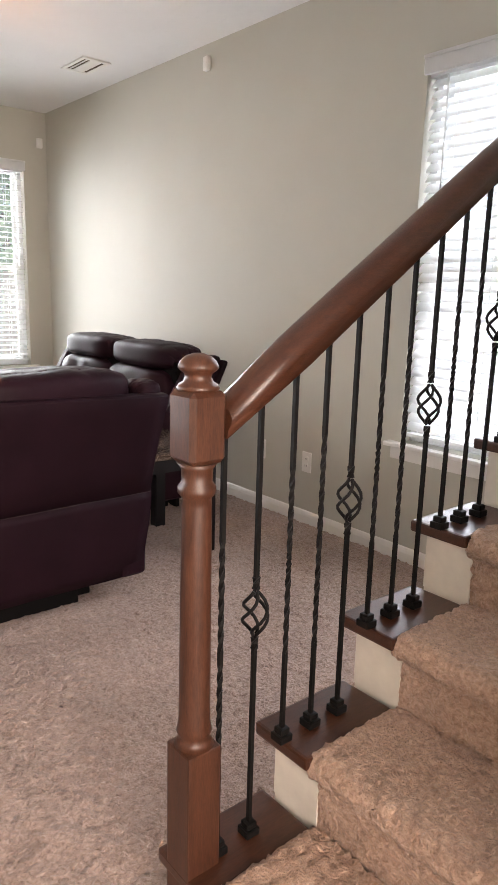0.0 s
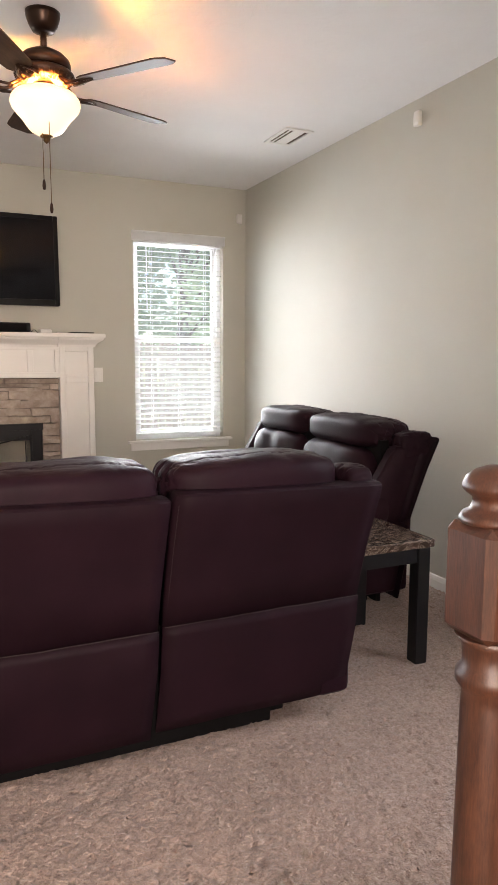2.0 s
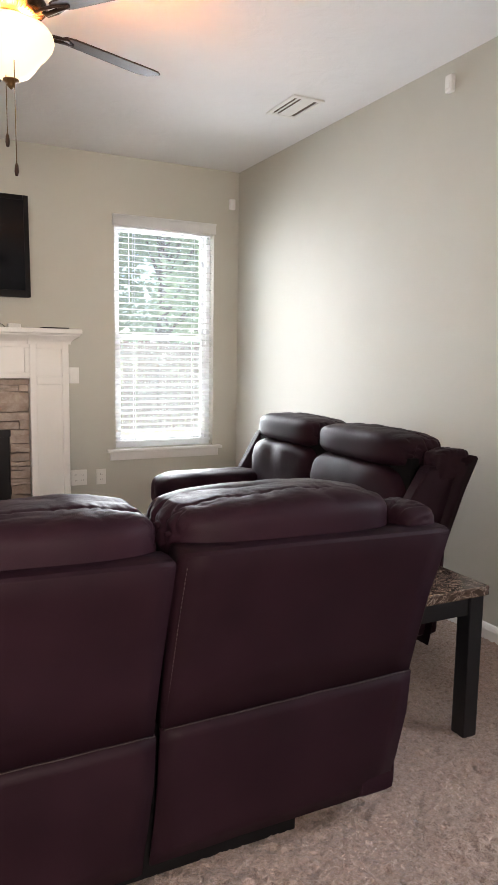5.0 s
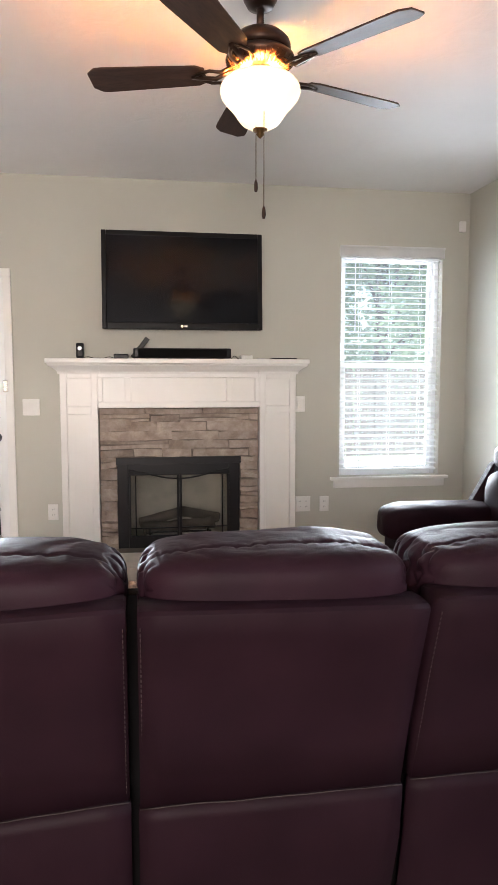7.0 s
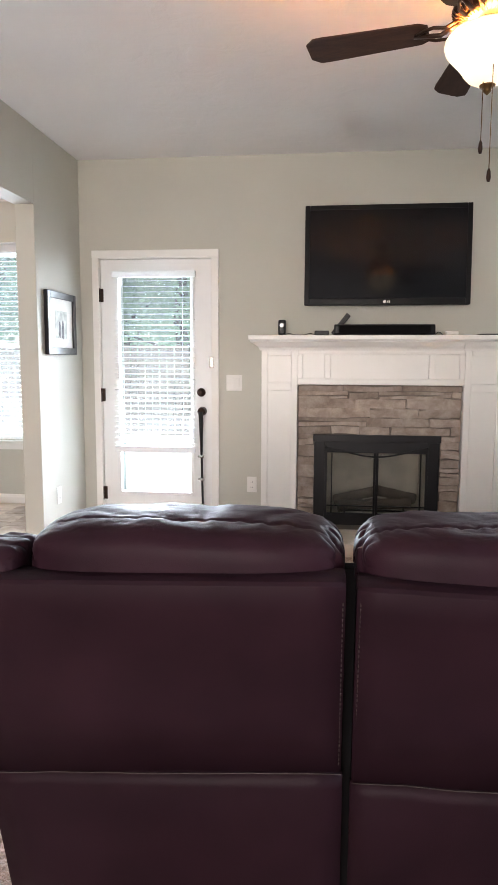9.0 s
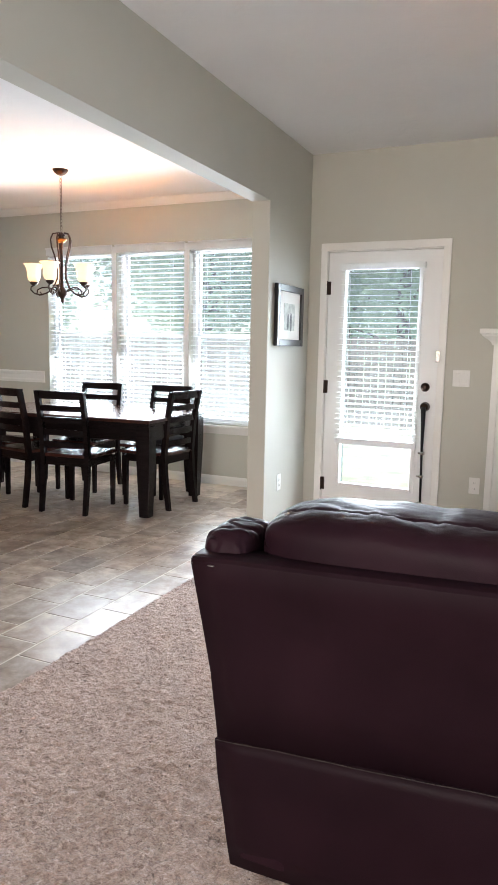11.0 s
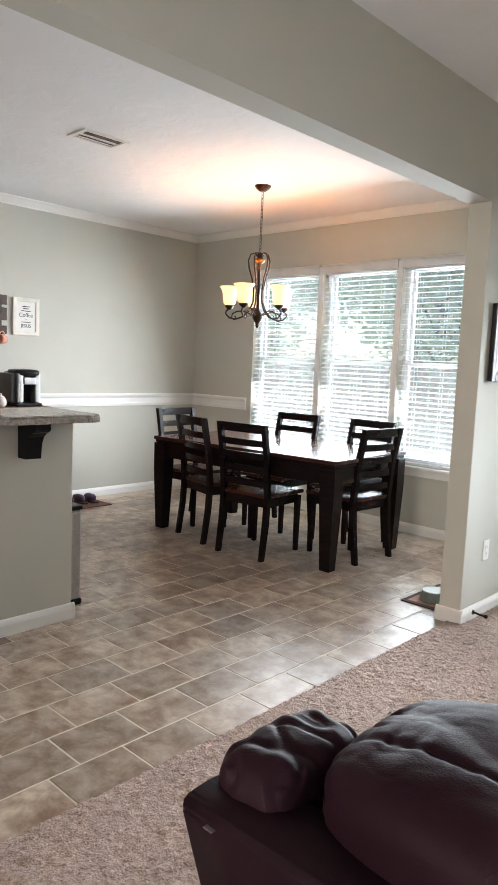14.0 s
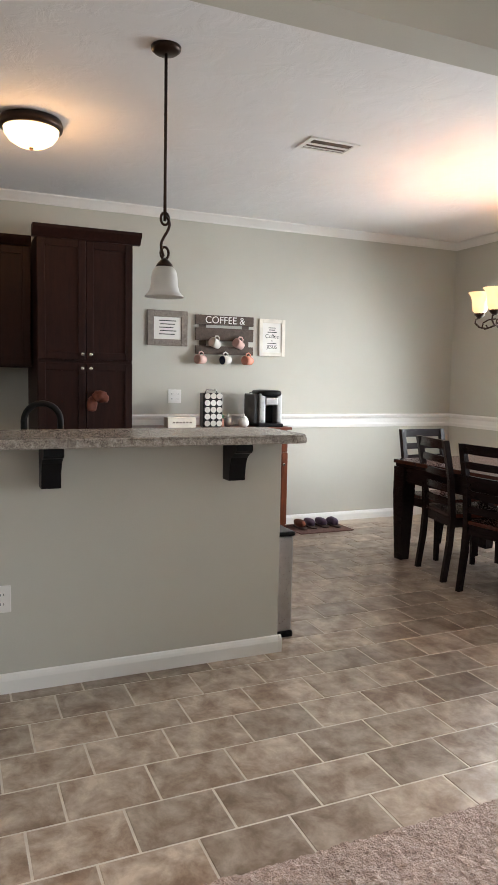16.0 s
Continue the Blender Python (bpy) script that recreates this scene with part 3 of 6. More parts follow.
# ---- windows with blinds ----
def window(name, label, w, z0, z1, m, tilt=10, valance=0.065):
    """Built with its middle at x = 0, the room at -y, the wall's inner face at y = 0."""
    win = thing(name, label, "window", "", "structure", m)
    h, t = w / 2, 0.035
    bm = B()
    for a in ((-h, -h + t, z0, z1), (h - t, h, z0, z1), (-h + t, h - t, z0, z0 + t), (-h + t, h - t, z1 - t, z1)):
        box(bm, a[0], a[1], 0.075, 0.14, a[2], a[3], 0.003, 1)
    part("window_frame", bm, M_VINYL, win)
    mid = (z0 + z1) / 2
    for nm, a, b, y in (("lower_sash", z0 + t, mid + 0.02, 0.085), ("upper_sash", mid - 0.02, z1 - t, 0.115)):
        bm, s = B(), 0.032
        for q in ((-h + t, -h + t + s, a, b), (h - t - s, h - t, a, b), (-h + t + s, h - t - s, a, a + s), (-h + t + s, h - t - s, b - s, b)):
            box(bm, q[0], q[1], y, y + 0.025, q[2], q[3], 0.003, 1)
        sash = part(nm, bm, M_VINYL, win)
        pane = part("pane", box(B(), -h + t + s, h - t - s, y + 0.010, y + 0.014, a + s, b - s), M_GLASS, sash)
        pane.visible_shadow = False
    net = part("insect_screen", box(B(), -h + t, h - t, 0.1422, 0.1432, z0 + t, mid), M_NET, win)
    net.visible_shadow = False
    bm = box(B(), -h - 0.07, h + 0.07, -0.045, 0.075, z0 - 0.024, z0 - 0.001, 0.006)
    box(bm, -h - 0.045, h + 0.045, -0.016, -0.001, z0 - 0.085, z0 - 0.024, 0.004)
    part("window_sill", bm, M_TRIM, win)
    # blind
    blind = part("blind", box(B(), -h + 0.008, h - 0.008, 0.012, 0.062, z1 - 0.055, z1 - 0.002, 0.003), M_SLAT, win, "white horizontal blind with open slats")
    part("valance", box(box(B(), -h - 0.012, h + 0.012, -0.016, 0.004, z1 - 0.045, z1 + 0.035, 0.006), -h - 0.012, h + 0.012, -0.022, -0.014, z1 + 0.018, z1 + 0.035, 0.003), M_SLAT, blind)
    sl = B()
    rows = 5
    for i in range(rows):
        u = i / (rows - 1) - 0.5
        for sx in (-1, 1):
            sl.verts.new((sx * (h - 0.012), u * 0.05, 0.004 * (1 - 4 * u * u)))
    sl.verts.ensure_lookup_table()
    top = [sl.faces.new((sl.verts[2 * i], sl.verts[2 * i + 1], sl.verts[2 * i + 3], sl.verts[2 * i + 2])) for i in range(rows - 1)]
    low = bmesh.ops.duplicate(sl, geom=top + sl.edges[:] + sl.verts[:])
    for g in low["geom"]:
        if isinstance(g, bmesh.types.BMVert):
            g.co.z -= 0.0025
        elif isinstance(g, bmesh.types.BMFace):
            g.normal_flip()
    slat = None
    pitch = 0.0435
    n = int((z1 - 0.065 - z0 - 0.02) / pitch)
    for k in range(n):
        place = pose(0, 0.037, z1 - 0.075 - k * pitch, tilt + random.uniform(-1.2, 1.2), random.uniform(-0.12, 0.12), 0)
        if slat is None:
            slat = part("slat", sl, M_SLAT, blind)
            slat.matrix_basis = place
        else:
            like(slat, "slat", blind, place)
    low_z = z1 - 0.075 - n * pitch
    part("bottom_rail", box(B(), -h + 0.012, h - 0.012, 0.015, 0.059, low_z - 0.01, low_z + 0.008, 0.003), M_SLAT, blind)
    for sx in (-0.3, 0.0, 0.3) if w > 0.6 else (-0.18, 0.18):
        bm = B()
        for y in (0.0125, 0.061):
            tube(bm, [(sx * w, y, low_z), (sx * w, y, z1 - 0.05)], 0.0011, 5)
        part("ladder_cord", bm, M_SLAT, blind)
    part("tilt_wand", tube(B(), [(-h + 0.11, 0.002, z1 - 0.06), (-h + 0.112, 0.0, z1 - 0.60)], 0.004, 6), M_SLAT, blind)
    return win


window("window_1", "white double-hung living room window with open white blinds", LWIN[1] - LWIN[0], LWIN[2], LWIN[3], pose((LWIN[0] + LWIN[1]) / 2, NORTH, 0), 8)
window("window_2", "white stair window with nearly closed white blinds", SWIN[1] - SWIN[0], SWIN[2], SWIN[3], pose(EAST, (SWIN[0] + SWIN[1]) / 2, 0, 0, 0, -90), 50)
for k, (a, b) in enumerate(DWINS):
    window("window_%d" % (k + 3), "white dining room window with open white blinds", b - a, DZ[0], DZ[1], pose((a + b) / 2, DNORTH, 0), (12, 16, 3)[k])
for a, b in ((DWINS[0][1], DWINS[1][0]), (DWINS[1][1], DWINS[2][0])):
    structure("trim_mullion", box(B(), a + 0.004, b - 0.004, DNORTH - 0.004, DNORTH - 0.0005, DZ[0], DZ[1] + 0.02, 0.003), M_VINYL, "white board between two dining windows", "trim")
# made-up opening out of view, there only for the kitchen's fill lamp
window("window_6", "unseen white kitchen window with blinds, added to let light in", 1.2, 1.0, 2.1, pose(-2.6, KSOUTH, 0, 0, 0, 180), 20)
window("window_7", "white front window with open blinds", 1.6, 0.7, 2.2, pose(1.2, SOUTH, 0, 0, 0, 180), 10)


# ---- glazed door ----
def glazed_door():
    x0, x1, z1 = 0.037, 0.862, 2.032
    d = thing("door_1", "closed white exterior door with a tall glazed panel", "door", "", "structure")
    gx0, gx1, gz0, gz1 = 0.165, 0.712, 0.31, 1.925
    bm = pierced(B(), "y", NORTH + 0.02, NORTH + 0.065, x0, x1, 0.03, z1, [(gx0, gx1, gz0, gz1)])
    leaf = part("door_leaf", bm, M_DOORPAINT, d)
    bm = B()
    f = 0.022
    for q in ((gx0 - f, gx0 + 0.006, gz0 - f, gz1 + f), (gx1 - 0.006, gx1 + f, gz0 - f, gz1 + f), (gx0 + 0.006, gx1 - 0.006, gz0 - f, gz0 + 0.006), (gx0 + 0.006, gx1 - 0.006, gz1 - 0.006, gz1 + f)):
        box(bm, q[0], q[1], NORTH + 0.008, NORTH + 0.024, q[2], q[3], 0.005)
    part("glazing_bead", bm, M_DOORPAINT, leaf)
    pane = part("pane", box(B(), gx0, gx1, NORTH + 0.04, NORTH + 0.046, gz0, gz1), M_GLASS, leaf)
    pane.visible_shadow = False
    bm = box(B(), x0 - 0.055, x0 - 0.005, NORTH - 0.018, NORTH - 0.001, 0, z1 + 0.06, 0.005)
    box(bm, x1 + 0.005, x1 + 0.058, NORTH - 0.018, NORTH - 0.001, 0, z1 + 0.06, 0.005)
    box(bm, x0 - 0.055, x1 + 0.058, NORTH - 0.021, NORTH - 0.001, z1 + 0.008, z1 + 0.064, 0.005)
    part("casing", bm, M_TRIM, d)
    bm = box(B(), 0.021, x0 - 0.004, NORTH + 0.0, NORTH + 0.12, 0, 2.048)
    box(bm, x1 + 0.004, 0.879, NORTH + 0.0, NORTH + 0.12, 0, 2.048)
    box(bm, x0, x1, NORTH + 0.0, NORTH + 0.12, z1 + 0.004, 2.049)
    part("jamb", bm, M_TRIM, d)
    part("threshold", box(B(), 0.02, 0.88, NORTH - 0.02, NORTH + 0.15, 0.0, 0.026, 0.005), M_BRONZE, d)
    for z in (1.776, 1.044, 0.30):
        bm = tube(B(), [(x0 - 0.006, NORTH - 0.006, z - 0.05), (x0 - 0.006, NORTH - 0.006, z + 0.05)], 0.008, 8)
        box(bm, x0 - 0.004, x0 + 0.018, NORTH + 0.012, NORTH + 0.0195, z - 0.048, z + 0.048)
        part("hinge", bm, M_BRONZE, d)
    part("deadbolt", lathe(B(), [(0.032, 0), (0.032, 0.008), (0.026, 0.016), (0.012, 0.018), (0.012, 0.03)], 20, (0.785, NORTH + 0.02, 1.069), (0, -1, 0)), M_BRONZE, d)
    bm = lathe(B(), [(0.034, 0), (0.034, 0.01), (0.028, 0.03), (0.030, 0.045), (0.024, 0.06), (0.006, 0.066)], 20, (0.792, NORTH + 0.02, 0.93), (0, -1, 0))
    part("door_knob", bm, M_BRONZE, d)
    bm = tube(B(), [(0.792, NORTH - 0.052, 0.93), (0.796, NORTH - 0.06, 0.86), (0.797, NORTH - 0.055, 0.62)], [0.018, 0.016, 0.009], 10)
    tube(bm, [(0.797, NORTH - 0.055, 0.64), (0.803, NORTH - 0.04, 0.22)], 0.0085, 10)
    brace = part("security_bar", bm, M_BLACK, d, "black security bar with nickel collars")
    for z in (0.60, 0.43, 0.235):
        part("collar", lathe(B(), [(0.012, -0.012), (0.017, -0.008), (0.017, 0.008), (0.012, 0.012)], 14, (0.80, NORTH - 0.05, z)), M_CHROME, brace)
        part("clamp", tube(B(), [(0.77, NORTH - 0.05, z), (0.80, NORTH - 0.05, z)], 0.007, 8), M_CHROME, brace)
    part("latch", box(B(), 0.852, 0.885, NORTH - 0.03, NORTH - 0.018, 1.25, 1.33, 0.004), M_CHROME, d)
    # blind on the door
    blind = part("blind", box(B(), gx0 - 0.03, gx1 + 0.04, NORTH - 0.042, NORTH + 0.004, 1.90, 1.945, 0.004), M_SLAT, d, "short white blind hung over the door glass")
    w = (gx1 - gx0) + 0.06
    sl = box(B(), -w / 2, w / 2, -0.022, 0.022, -0.0012, 0.0012)
    s0 = None
    for k in range(31):
        place = pose((gx0 + gx1) / 2 + 0.004, NORTH - 0.02, 1.875 - k * 0.0395, 6 + random.uniform(-1.5, 1.5), 0, 0)
        if s0 is None:
            s0 = part("slat", sl, M_SLAT, blind)
            s0.matrix_basis = place
        else:
            like(s0, "slat", blind, place)
    part("bottom_rail", box(B(), gx0 - 0.026, gx1 + 0.034, NORTH - 0.042, NORTH + 0.002, 0.622, 0.668, 0.004), M_VINYL, blind)
    for sx in (0.22, 0.66):
        part("ladder_cord", tube(B(), [(sx, NORTH - 0.042, 0.65), (sx, NORTH - 0.042, 1.91)], 0.0012, 5), M_SLAT, blind)


glazed_door()


# ---- fireplace ----
def fireplace():
    f = thing("fireplace", "white panelled mantel with ledge stone surround and black firebox", "fireplace")
    Y = 6.50
    for a, b in ((1.245, 1.50), (2.64, 2.905)):
        bm = box(B(), a, b, Y + 0.018, NORTH - 0.002, 0.0, 1.395, 0.003)
        for q in ((a, a + 0.045, 0.14, 1.39), (b - 0.045, b, 0.14, 1.39), (a + 0.045, b - 0.045, 1.34, 1.39), (a + 0.045, b - 0.045, 1.095, 1.15), (a + 0.045, b - 0.045, 0.14, 0.2)):
            box(bm, q[0], q[1], Y, Y + 0.02, q[2], q[3], 0.004)
        part("mantel_leg", bm, M_TRIM, f)
        part("plinth", box(B(), a - 0.014, b + 0.014, Y - 0.016, NORTH - 0.003, 0.0, 0.142, 0.006), M_TRIM, f)
    bm = box(B(), 1.50, 2.64, Y + 0.018, NORTH - 0.002, 1.137, 1.395, 0.002)
    for q in ((1.50, 2.64, 1.35, 1.392), (1.50, 2.64, 1.139, 1.18), (1.50, 1.535, 1.18, 1.35), (2.605, 2.64, 1.18, 1.35), (1.685, 1.73, 1.18, 1.35), (2.40, 2.445, 1.18, 1.35)):
        box(bm, q[0], q[1], Y, Y + 0.02, q[2], q[3], 0.004)
    part("frieze", bm, M_TRIM, f)
    crown = [(0, 1.375), (-0.012, 1.375), (-0.016, 1.39), (-0.03, 1.405), (-0.055, 1.42), (-0.075, 1.432), (-0.08, 1.445), (0, 1.445)]
    bm = B()
    for o, z in zip(crown, crown[1:]):
        pass
    prism(bm, [(Y + o, z) for o, z in crown] + [(NORTH - 0.004, 1.445), (NORTH - 0.004, 1.376)], 1.245 - 0.06, 2.905 + 0.06, "x")
    for v in bm.verts:
        k = max(0.0, (Y - v.co.y) / 0.08)
        if v.co.x < 1.6:
            v.co.x = 1.245 - 0.075 * k if v.co.z < 1.446 and v.co.y < Y + 0.001 else (1.245 if v.co.z < 1.4 else 1.17)
        else:
            v.co.x = 2.905 + 0.07 * k if v.co.z < 1.446 and v.co.y < Y + 0.001 else (2.905 if v.co.z < 1.4 else 2.975)
    part("mantel_moulding", bm, M_TRIM, f)
    for a, b in ((1.235, 1.515), (2.625, 2.915)):
        bm = prism(B(), [(Y - 0.018 + o * 0.9, z) for o, z in crown] + [(Y + 0.01, 1.445), (Y + 0.01, 1.376)], a, b, "x")
        part("pilaster_moulding", bm, M_TRIM, f)
    part("mantel_shelf", box(B(), 1.162, 2.979, 6.385, NORTH - 0.002, 1.446, 1.479, 0.007), M_TRIM, f)
    back = part("stone_surround", pierced(B(), "y", 6.575, NORTH - 0.004, 1.502, 2.638, 0.09, 1.135, [(1.63, 2.49, 0.12, 0.775)]), M_STONEBACK, f, "stacked brown and grey ledge stones")
    rnd = random.Random(7)

    def stone(x0, x1, z0, z1):
        bm = bmesh.new()
        got = bmesh.ops.create_cube(bm, size=1)["verts"]
        for v in got:
            v.co = Vector((v.co.x * (x1 - x0), v.co.y * 0.05, v.co.z * (z1 - z0)))
        bmesh.ops.subdivide_edges(bm, edges=bm.edges[:], cuts=2, use_grid_fill=True)
        o = Vector((rnd.uniform(0, 50), 0, 0))
        tilt = rnd.uniform(-0.06, 0.06)
        for v in bm.verts:
            v.co += Vector((noise.noise(v.co * 9 + o), 0.5 * noise.noise(v.co * 22 + o), 1.1 * noise.noise(v.co * 10 + o * 2))) * 0.012
            v.co.z += tilt * v.co.x * 0.35
        st = part("stone", bm, M_STONE, back)
        st.location = ((x0 + x1) / 2, 6.572 - rnd.uniform(0, 0.014), (z0 + z1) / 2)

    def course(x0, x1, z0, z1, wide):
        x = x0
        while x < x1 - 0.01:
            w = min(x1 - x, rnd.uniform(*wide))
            if x1 - x - w < 0.06:
                w = x1 - x
            if rnd.random() < 0.35 and z1 - z0 > 0.045:
                zm = z0 + (z1 - z0) * rnd.uniform(0.4, 0.6)
                stone(x + 0.003, x + w - 0.003, z0 + 0.002, zm - 0.002)
                stone(x + 0.003, x + w - 0.003, zm + 0.002, z1 - 0.002)
            else:
                stone(x + 0.003, x + w - 0.003, z0 + 0.002, z1 - 0.002)
            x += w

    z = 0.785
    while z < 1.12:
        h = min(1.133 - z, rnd.uniform(0.05, 0.08))
        if 1.133 - z - h < 0.03:
            h = 1.133 - z
        course(1.505, 2.635, z, z + h, (0.18, 0.55))
        z += h
    for a, b in ((1.505, 1.622), (2.499, 2.635)):
        z = 0.1
        while z < 0.77:
            h = min(0.783 - z, rnd.uniform(0.035, 0.085))
            if 0.783 - z - h < 0.03:
                h = 0.783 - z
            course(a, b, z, z + h, (0.11, 0.2))
            z += h
    # firebox
    bm = box(B(), 1.66, 2.46, NORTH + 0.40, NORTH + 0.44, 0.12, 0.8)
    box(bm, 1.66, 1.70, NORTH + 0.001, NORTH + 0.40, 0.12, 0.8)
    box(bm, 2.42, 2.46, NORTH + 0.001, NORTH + 0.40, 0.12, 0.8)
    box(bm, 1.70, 2.42, NORTH + 0.001, NORTH + 0.40, 0.76, 0.8)
    box(bm, 1.70, 2.42, NORTH + 0.001, NORTH + 0.40, 0.12, 0.16)
    part("firebox_lining", bm, M_FIREBRICK, f)
    for p, q, r in (((1.80, 6.78, 0.22), (2.34, 6.84, 0.24), 0.045), ((1.78, 6.90, 0.24), (2.10, 6.80, 0.34), 0.04), ((2.08, 6.82, 0.34), (2.38, 6.92, 0.26), 0.04)):
        bm = B()
        pts = [Vector(p).lerp(Vector(q), i / 8) + Vector((0, 0, 0.01 * noise.noise(Vector((i, r * 99, 0))))) for i in range(9)]
        tube(bm, pts, [r * (1 + 0.2 * noise.noise(Vector((i * 1.7, r * 50, 2)))) for i in range(9)], 10)
        part("log", bm, M_LOG, f)
    bm = B()
    for x in (1.85, 2.06, 2.28):
        tube(bm, [(x, 6.70, 0.24), (x, 6.70, 0.20), (x, 6.95, 0.20)], 0.008, 6)
        tube(bm, [(x, 6.72, 0.20), (x, 6.72, 0.16)], 0.008, 6)
    tube(bm, [(1.82, 6.75, 0.195), (2.31, 6.75, 0.195)], 0.008, 6)
    part("log_grate", bm, M_BLACK, f)
    y0, y1 = 6.538, 6.57
    bm = B()
    for q in ((1.623, 1.70, 0.13, 0.781), (2.42, 2.498, 0.13, 0.781), (1.70, 2.42, 0.655, 0.781), (1.70, 2.42, 0.13, 0.205)):
        box(bm, q[0], q[1], y0, y1, q[2], q[3], 0.004)
    box(bm, 1.615, 2.506, y0 - 0.012, y0 - 0.001, 0.735, 0.785, 0.003)
    part("firebox_frame", bm, M_BLACK, f)
    for a, b in ((1.70, 2.0595), (2.0605, 2.42)):
        bm = B()
        for q in ((a, a + 0.016, 0.205, 0.66), (b - 0.016, b, 0.205, 0.66), (a + 0.016, b - 0.016, 0.205, 0.222)):
            box(bm, q[0], q[1], y0 - 0.012, y0 - 0.001, q[2], q[3], 0.002)
        s = -1 if a < 2 else 1
        tube(bm, [(2.06 + s * u * 0.36, y0 - 0.012, 0.665 - 0.035 * math.cos(u * 2.6)) for u in [i / 10 for i in range(11)]], 0.006, 6)
        tube(bm, [(2.06 + s * 0.31, y0 - 0.01, 0.21), (2.06 + s * 0.31, y0 - 0.01, 0.655)], 0.005, 6)
        box(bm, a + 0.016, b - 0.016, y0 - 0.010, y0 - 0.003, 0.27, 0.278)
        door = part("glass_door", bm, M_BLACK, f)
        g = part("pane", box(B(), a + 0.01, b - 0.01, y0 + 0.004, y0 + 0.008, 0.21, 0.66), M_FIREGLASS, door)
        g.visible_shadow = False
        part("door_pull", tube(B(), [(2.06 + s * 0.012, y0 - 0.02, 0.36), (2.06 + s * 0.012, y0 - 0.02, 0.62)], 0.006, 8), M_BLACK, door)
    part("hearth", box(B(), 1.24, 2.91, 6.12, 6.53, 0.012, 0.10, 0.006), M_GROUT, f, "pale stone hearth slab")


fireplace()


def television():
    tv = thing("television", "large black flat-screen television mounted on the wall", "television", at=pose(2.1, 6.53, 2.025, -3, 0, 0))
    w, h = 0.561, 0.338
    part("casing", box(B(), -w, w, 0.006, 0.055, -h, h, 0.012), M_BLACKPLASTIC, tv)
    bm = B()
    for q in ((-w, -w + 0.033, -h, h), (w - 0.033, w, -h, h), (-w + 0.033, w - 0.033, h - 0.033, h), (-w + 0.033, w - 0.033, -h, -h + 0.045)):
        box(bm, q[0], q[1], -0.004, 0.01, q[2], q[3], 0.005)
    part("bezel", bm, M_BLACKPLASTIC, tv, "glossy black bezel")
    part("screen", box(B(), -w + 0.03, w - 0.03, 0.001, 0.006, -h + 0.04, h - 0.03), M_SCREEN, tv)
    bm = lathe(B(), [(0.010, 0), (0.010, 0.0015)], 16, (-0.012, -0.004, -h + 0.021), (0, -1, 0))
    for k in range(2):
        box(bm, 0.004 + k * 0.013, 0.013 + k * 0.013, -0.0058, -0.0042, -h + 0.014, -h + 0.028)
    part("maker_badge", bm, M_CHROME, tv)
    part("wall_bracket", box(B(), -0.2, 0.2, 0.05, 0.095, -0.16, 0.16), M_BLACK, tv)


television()


def mantel_things():
    z = 1.4792
    s = thing("soundbar", "long black soundbar lying on the mantel", "soundbar")
    part("body", box(B(), 1.748, 2.43, 6.46, 6.55, z + 0.006, z + 0.075, 0.01), M_BLACKPLASTIC, s)
    part("grille", box(B(), 1.78, 2.40, 6.452, 6.461, z + 0.014, z + 0.066, 0.003), M_SHADOWCLOTH, s)
    part("foot", box(B(), 1.80, 1.85, 6.48, 6.53, z, z + 0.007), M_BLACKPLASTIC, s)
    part("foot", box(B(), 2.33, 2.38, 6.48, 6.53, z, z + 0.007), M_BLACKPLASTIC, s)
    r = thing("router", "black wireless box with a raised flat antenna", "router")
    part("body", box(B(), 1.615, 1.715, 6.45, 6.54, z, z + 0.032, 0.006), M_BLACKPLASTIC, r)
    bm = box(B(), -0.018, 0.018, -0.006, 0.006, 0, 0.175, 0.004)
    bmesh.ops.transform(bm, matrix=pose(1.742, 6.56, z + 0.01, 0, 38, 0), verts=bm.verts[:])
    part("antenna", bm, M_BLACKPLASTIC, r)
    k = thing("camera_speaker", "small upright black gadget with a round eye", "speaker")
    part("body", box(B(), 1.365, 1.418, 6.43, 6.475, z + 0.004, z + 0.105, 0.012), M_BLACKPLASTIC, k)
    part("lens_ring", lathe(B(), [(0.016, 0), (0.016, 0.004), (0.008, 0.004)], 20, (1.391, 6.431, z + 0.068), (0, -1, 0)), M_STEEL, k)
    part("base", lathe(B(), [(0.026, 0), (0.026, 0.005)], 20, (1.391, 6.452, z)), M_BLACKPLASTIC, k)
    b = thing("white_box", "small pale grey plastic box with a cable", "device")
    part("body", box(B(), 2.50, 2.585, 6.47, 6.54, z, z + 0.028, 0.008), M_WHITEPLASTIC, b)
    t = thing("tablet", "thin dark tablet lying flat on the mantel", "tablet")
    part("body", box(B(), 2.72, 2.90, 6.44, 6.54, z, z + 0.010, 0.004), M_BLACKPLASTIC, t)
    one("coaster", box(B(), 2.62, 2.67, 6.46, 6.51, z, z + 0.008, 0.003), M_STEEL, "small flat grey metal piece on the mantel", "coaster")
    pts = [Vector((1.40 + 0.021 * i, 6.50 + 0.012 * math.sin(i * 1.1), z + 0.004 + 0.010 * max(0, math.sin(i * 0.9)))) for i in range(11)]
    one("cable", tube(B(), pts, 0.0025, 6), M_BLACKPLASTIC, "thin black cable lying on the mantel", "cable")
    pts = [Vector((2.435 + 0.012 * i, 6.52, z + 0.003 + 0.022 * max(0, math.sin(i * 0.75)))) for i in range(7)]
    one("cable", tube(B(), pts, 0.0025, 6), M_BLACKPLASTIC, "thin black cable looping from the soundbar", "cable")


mantel_things()


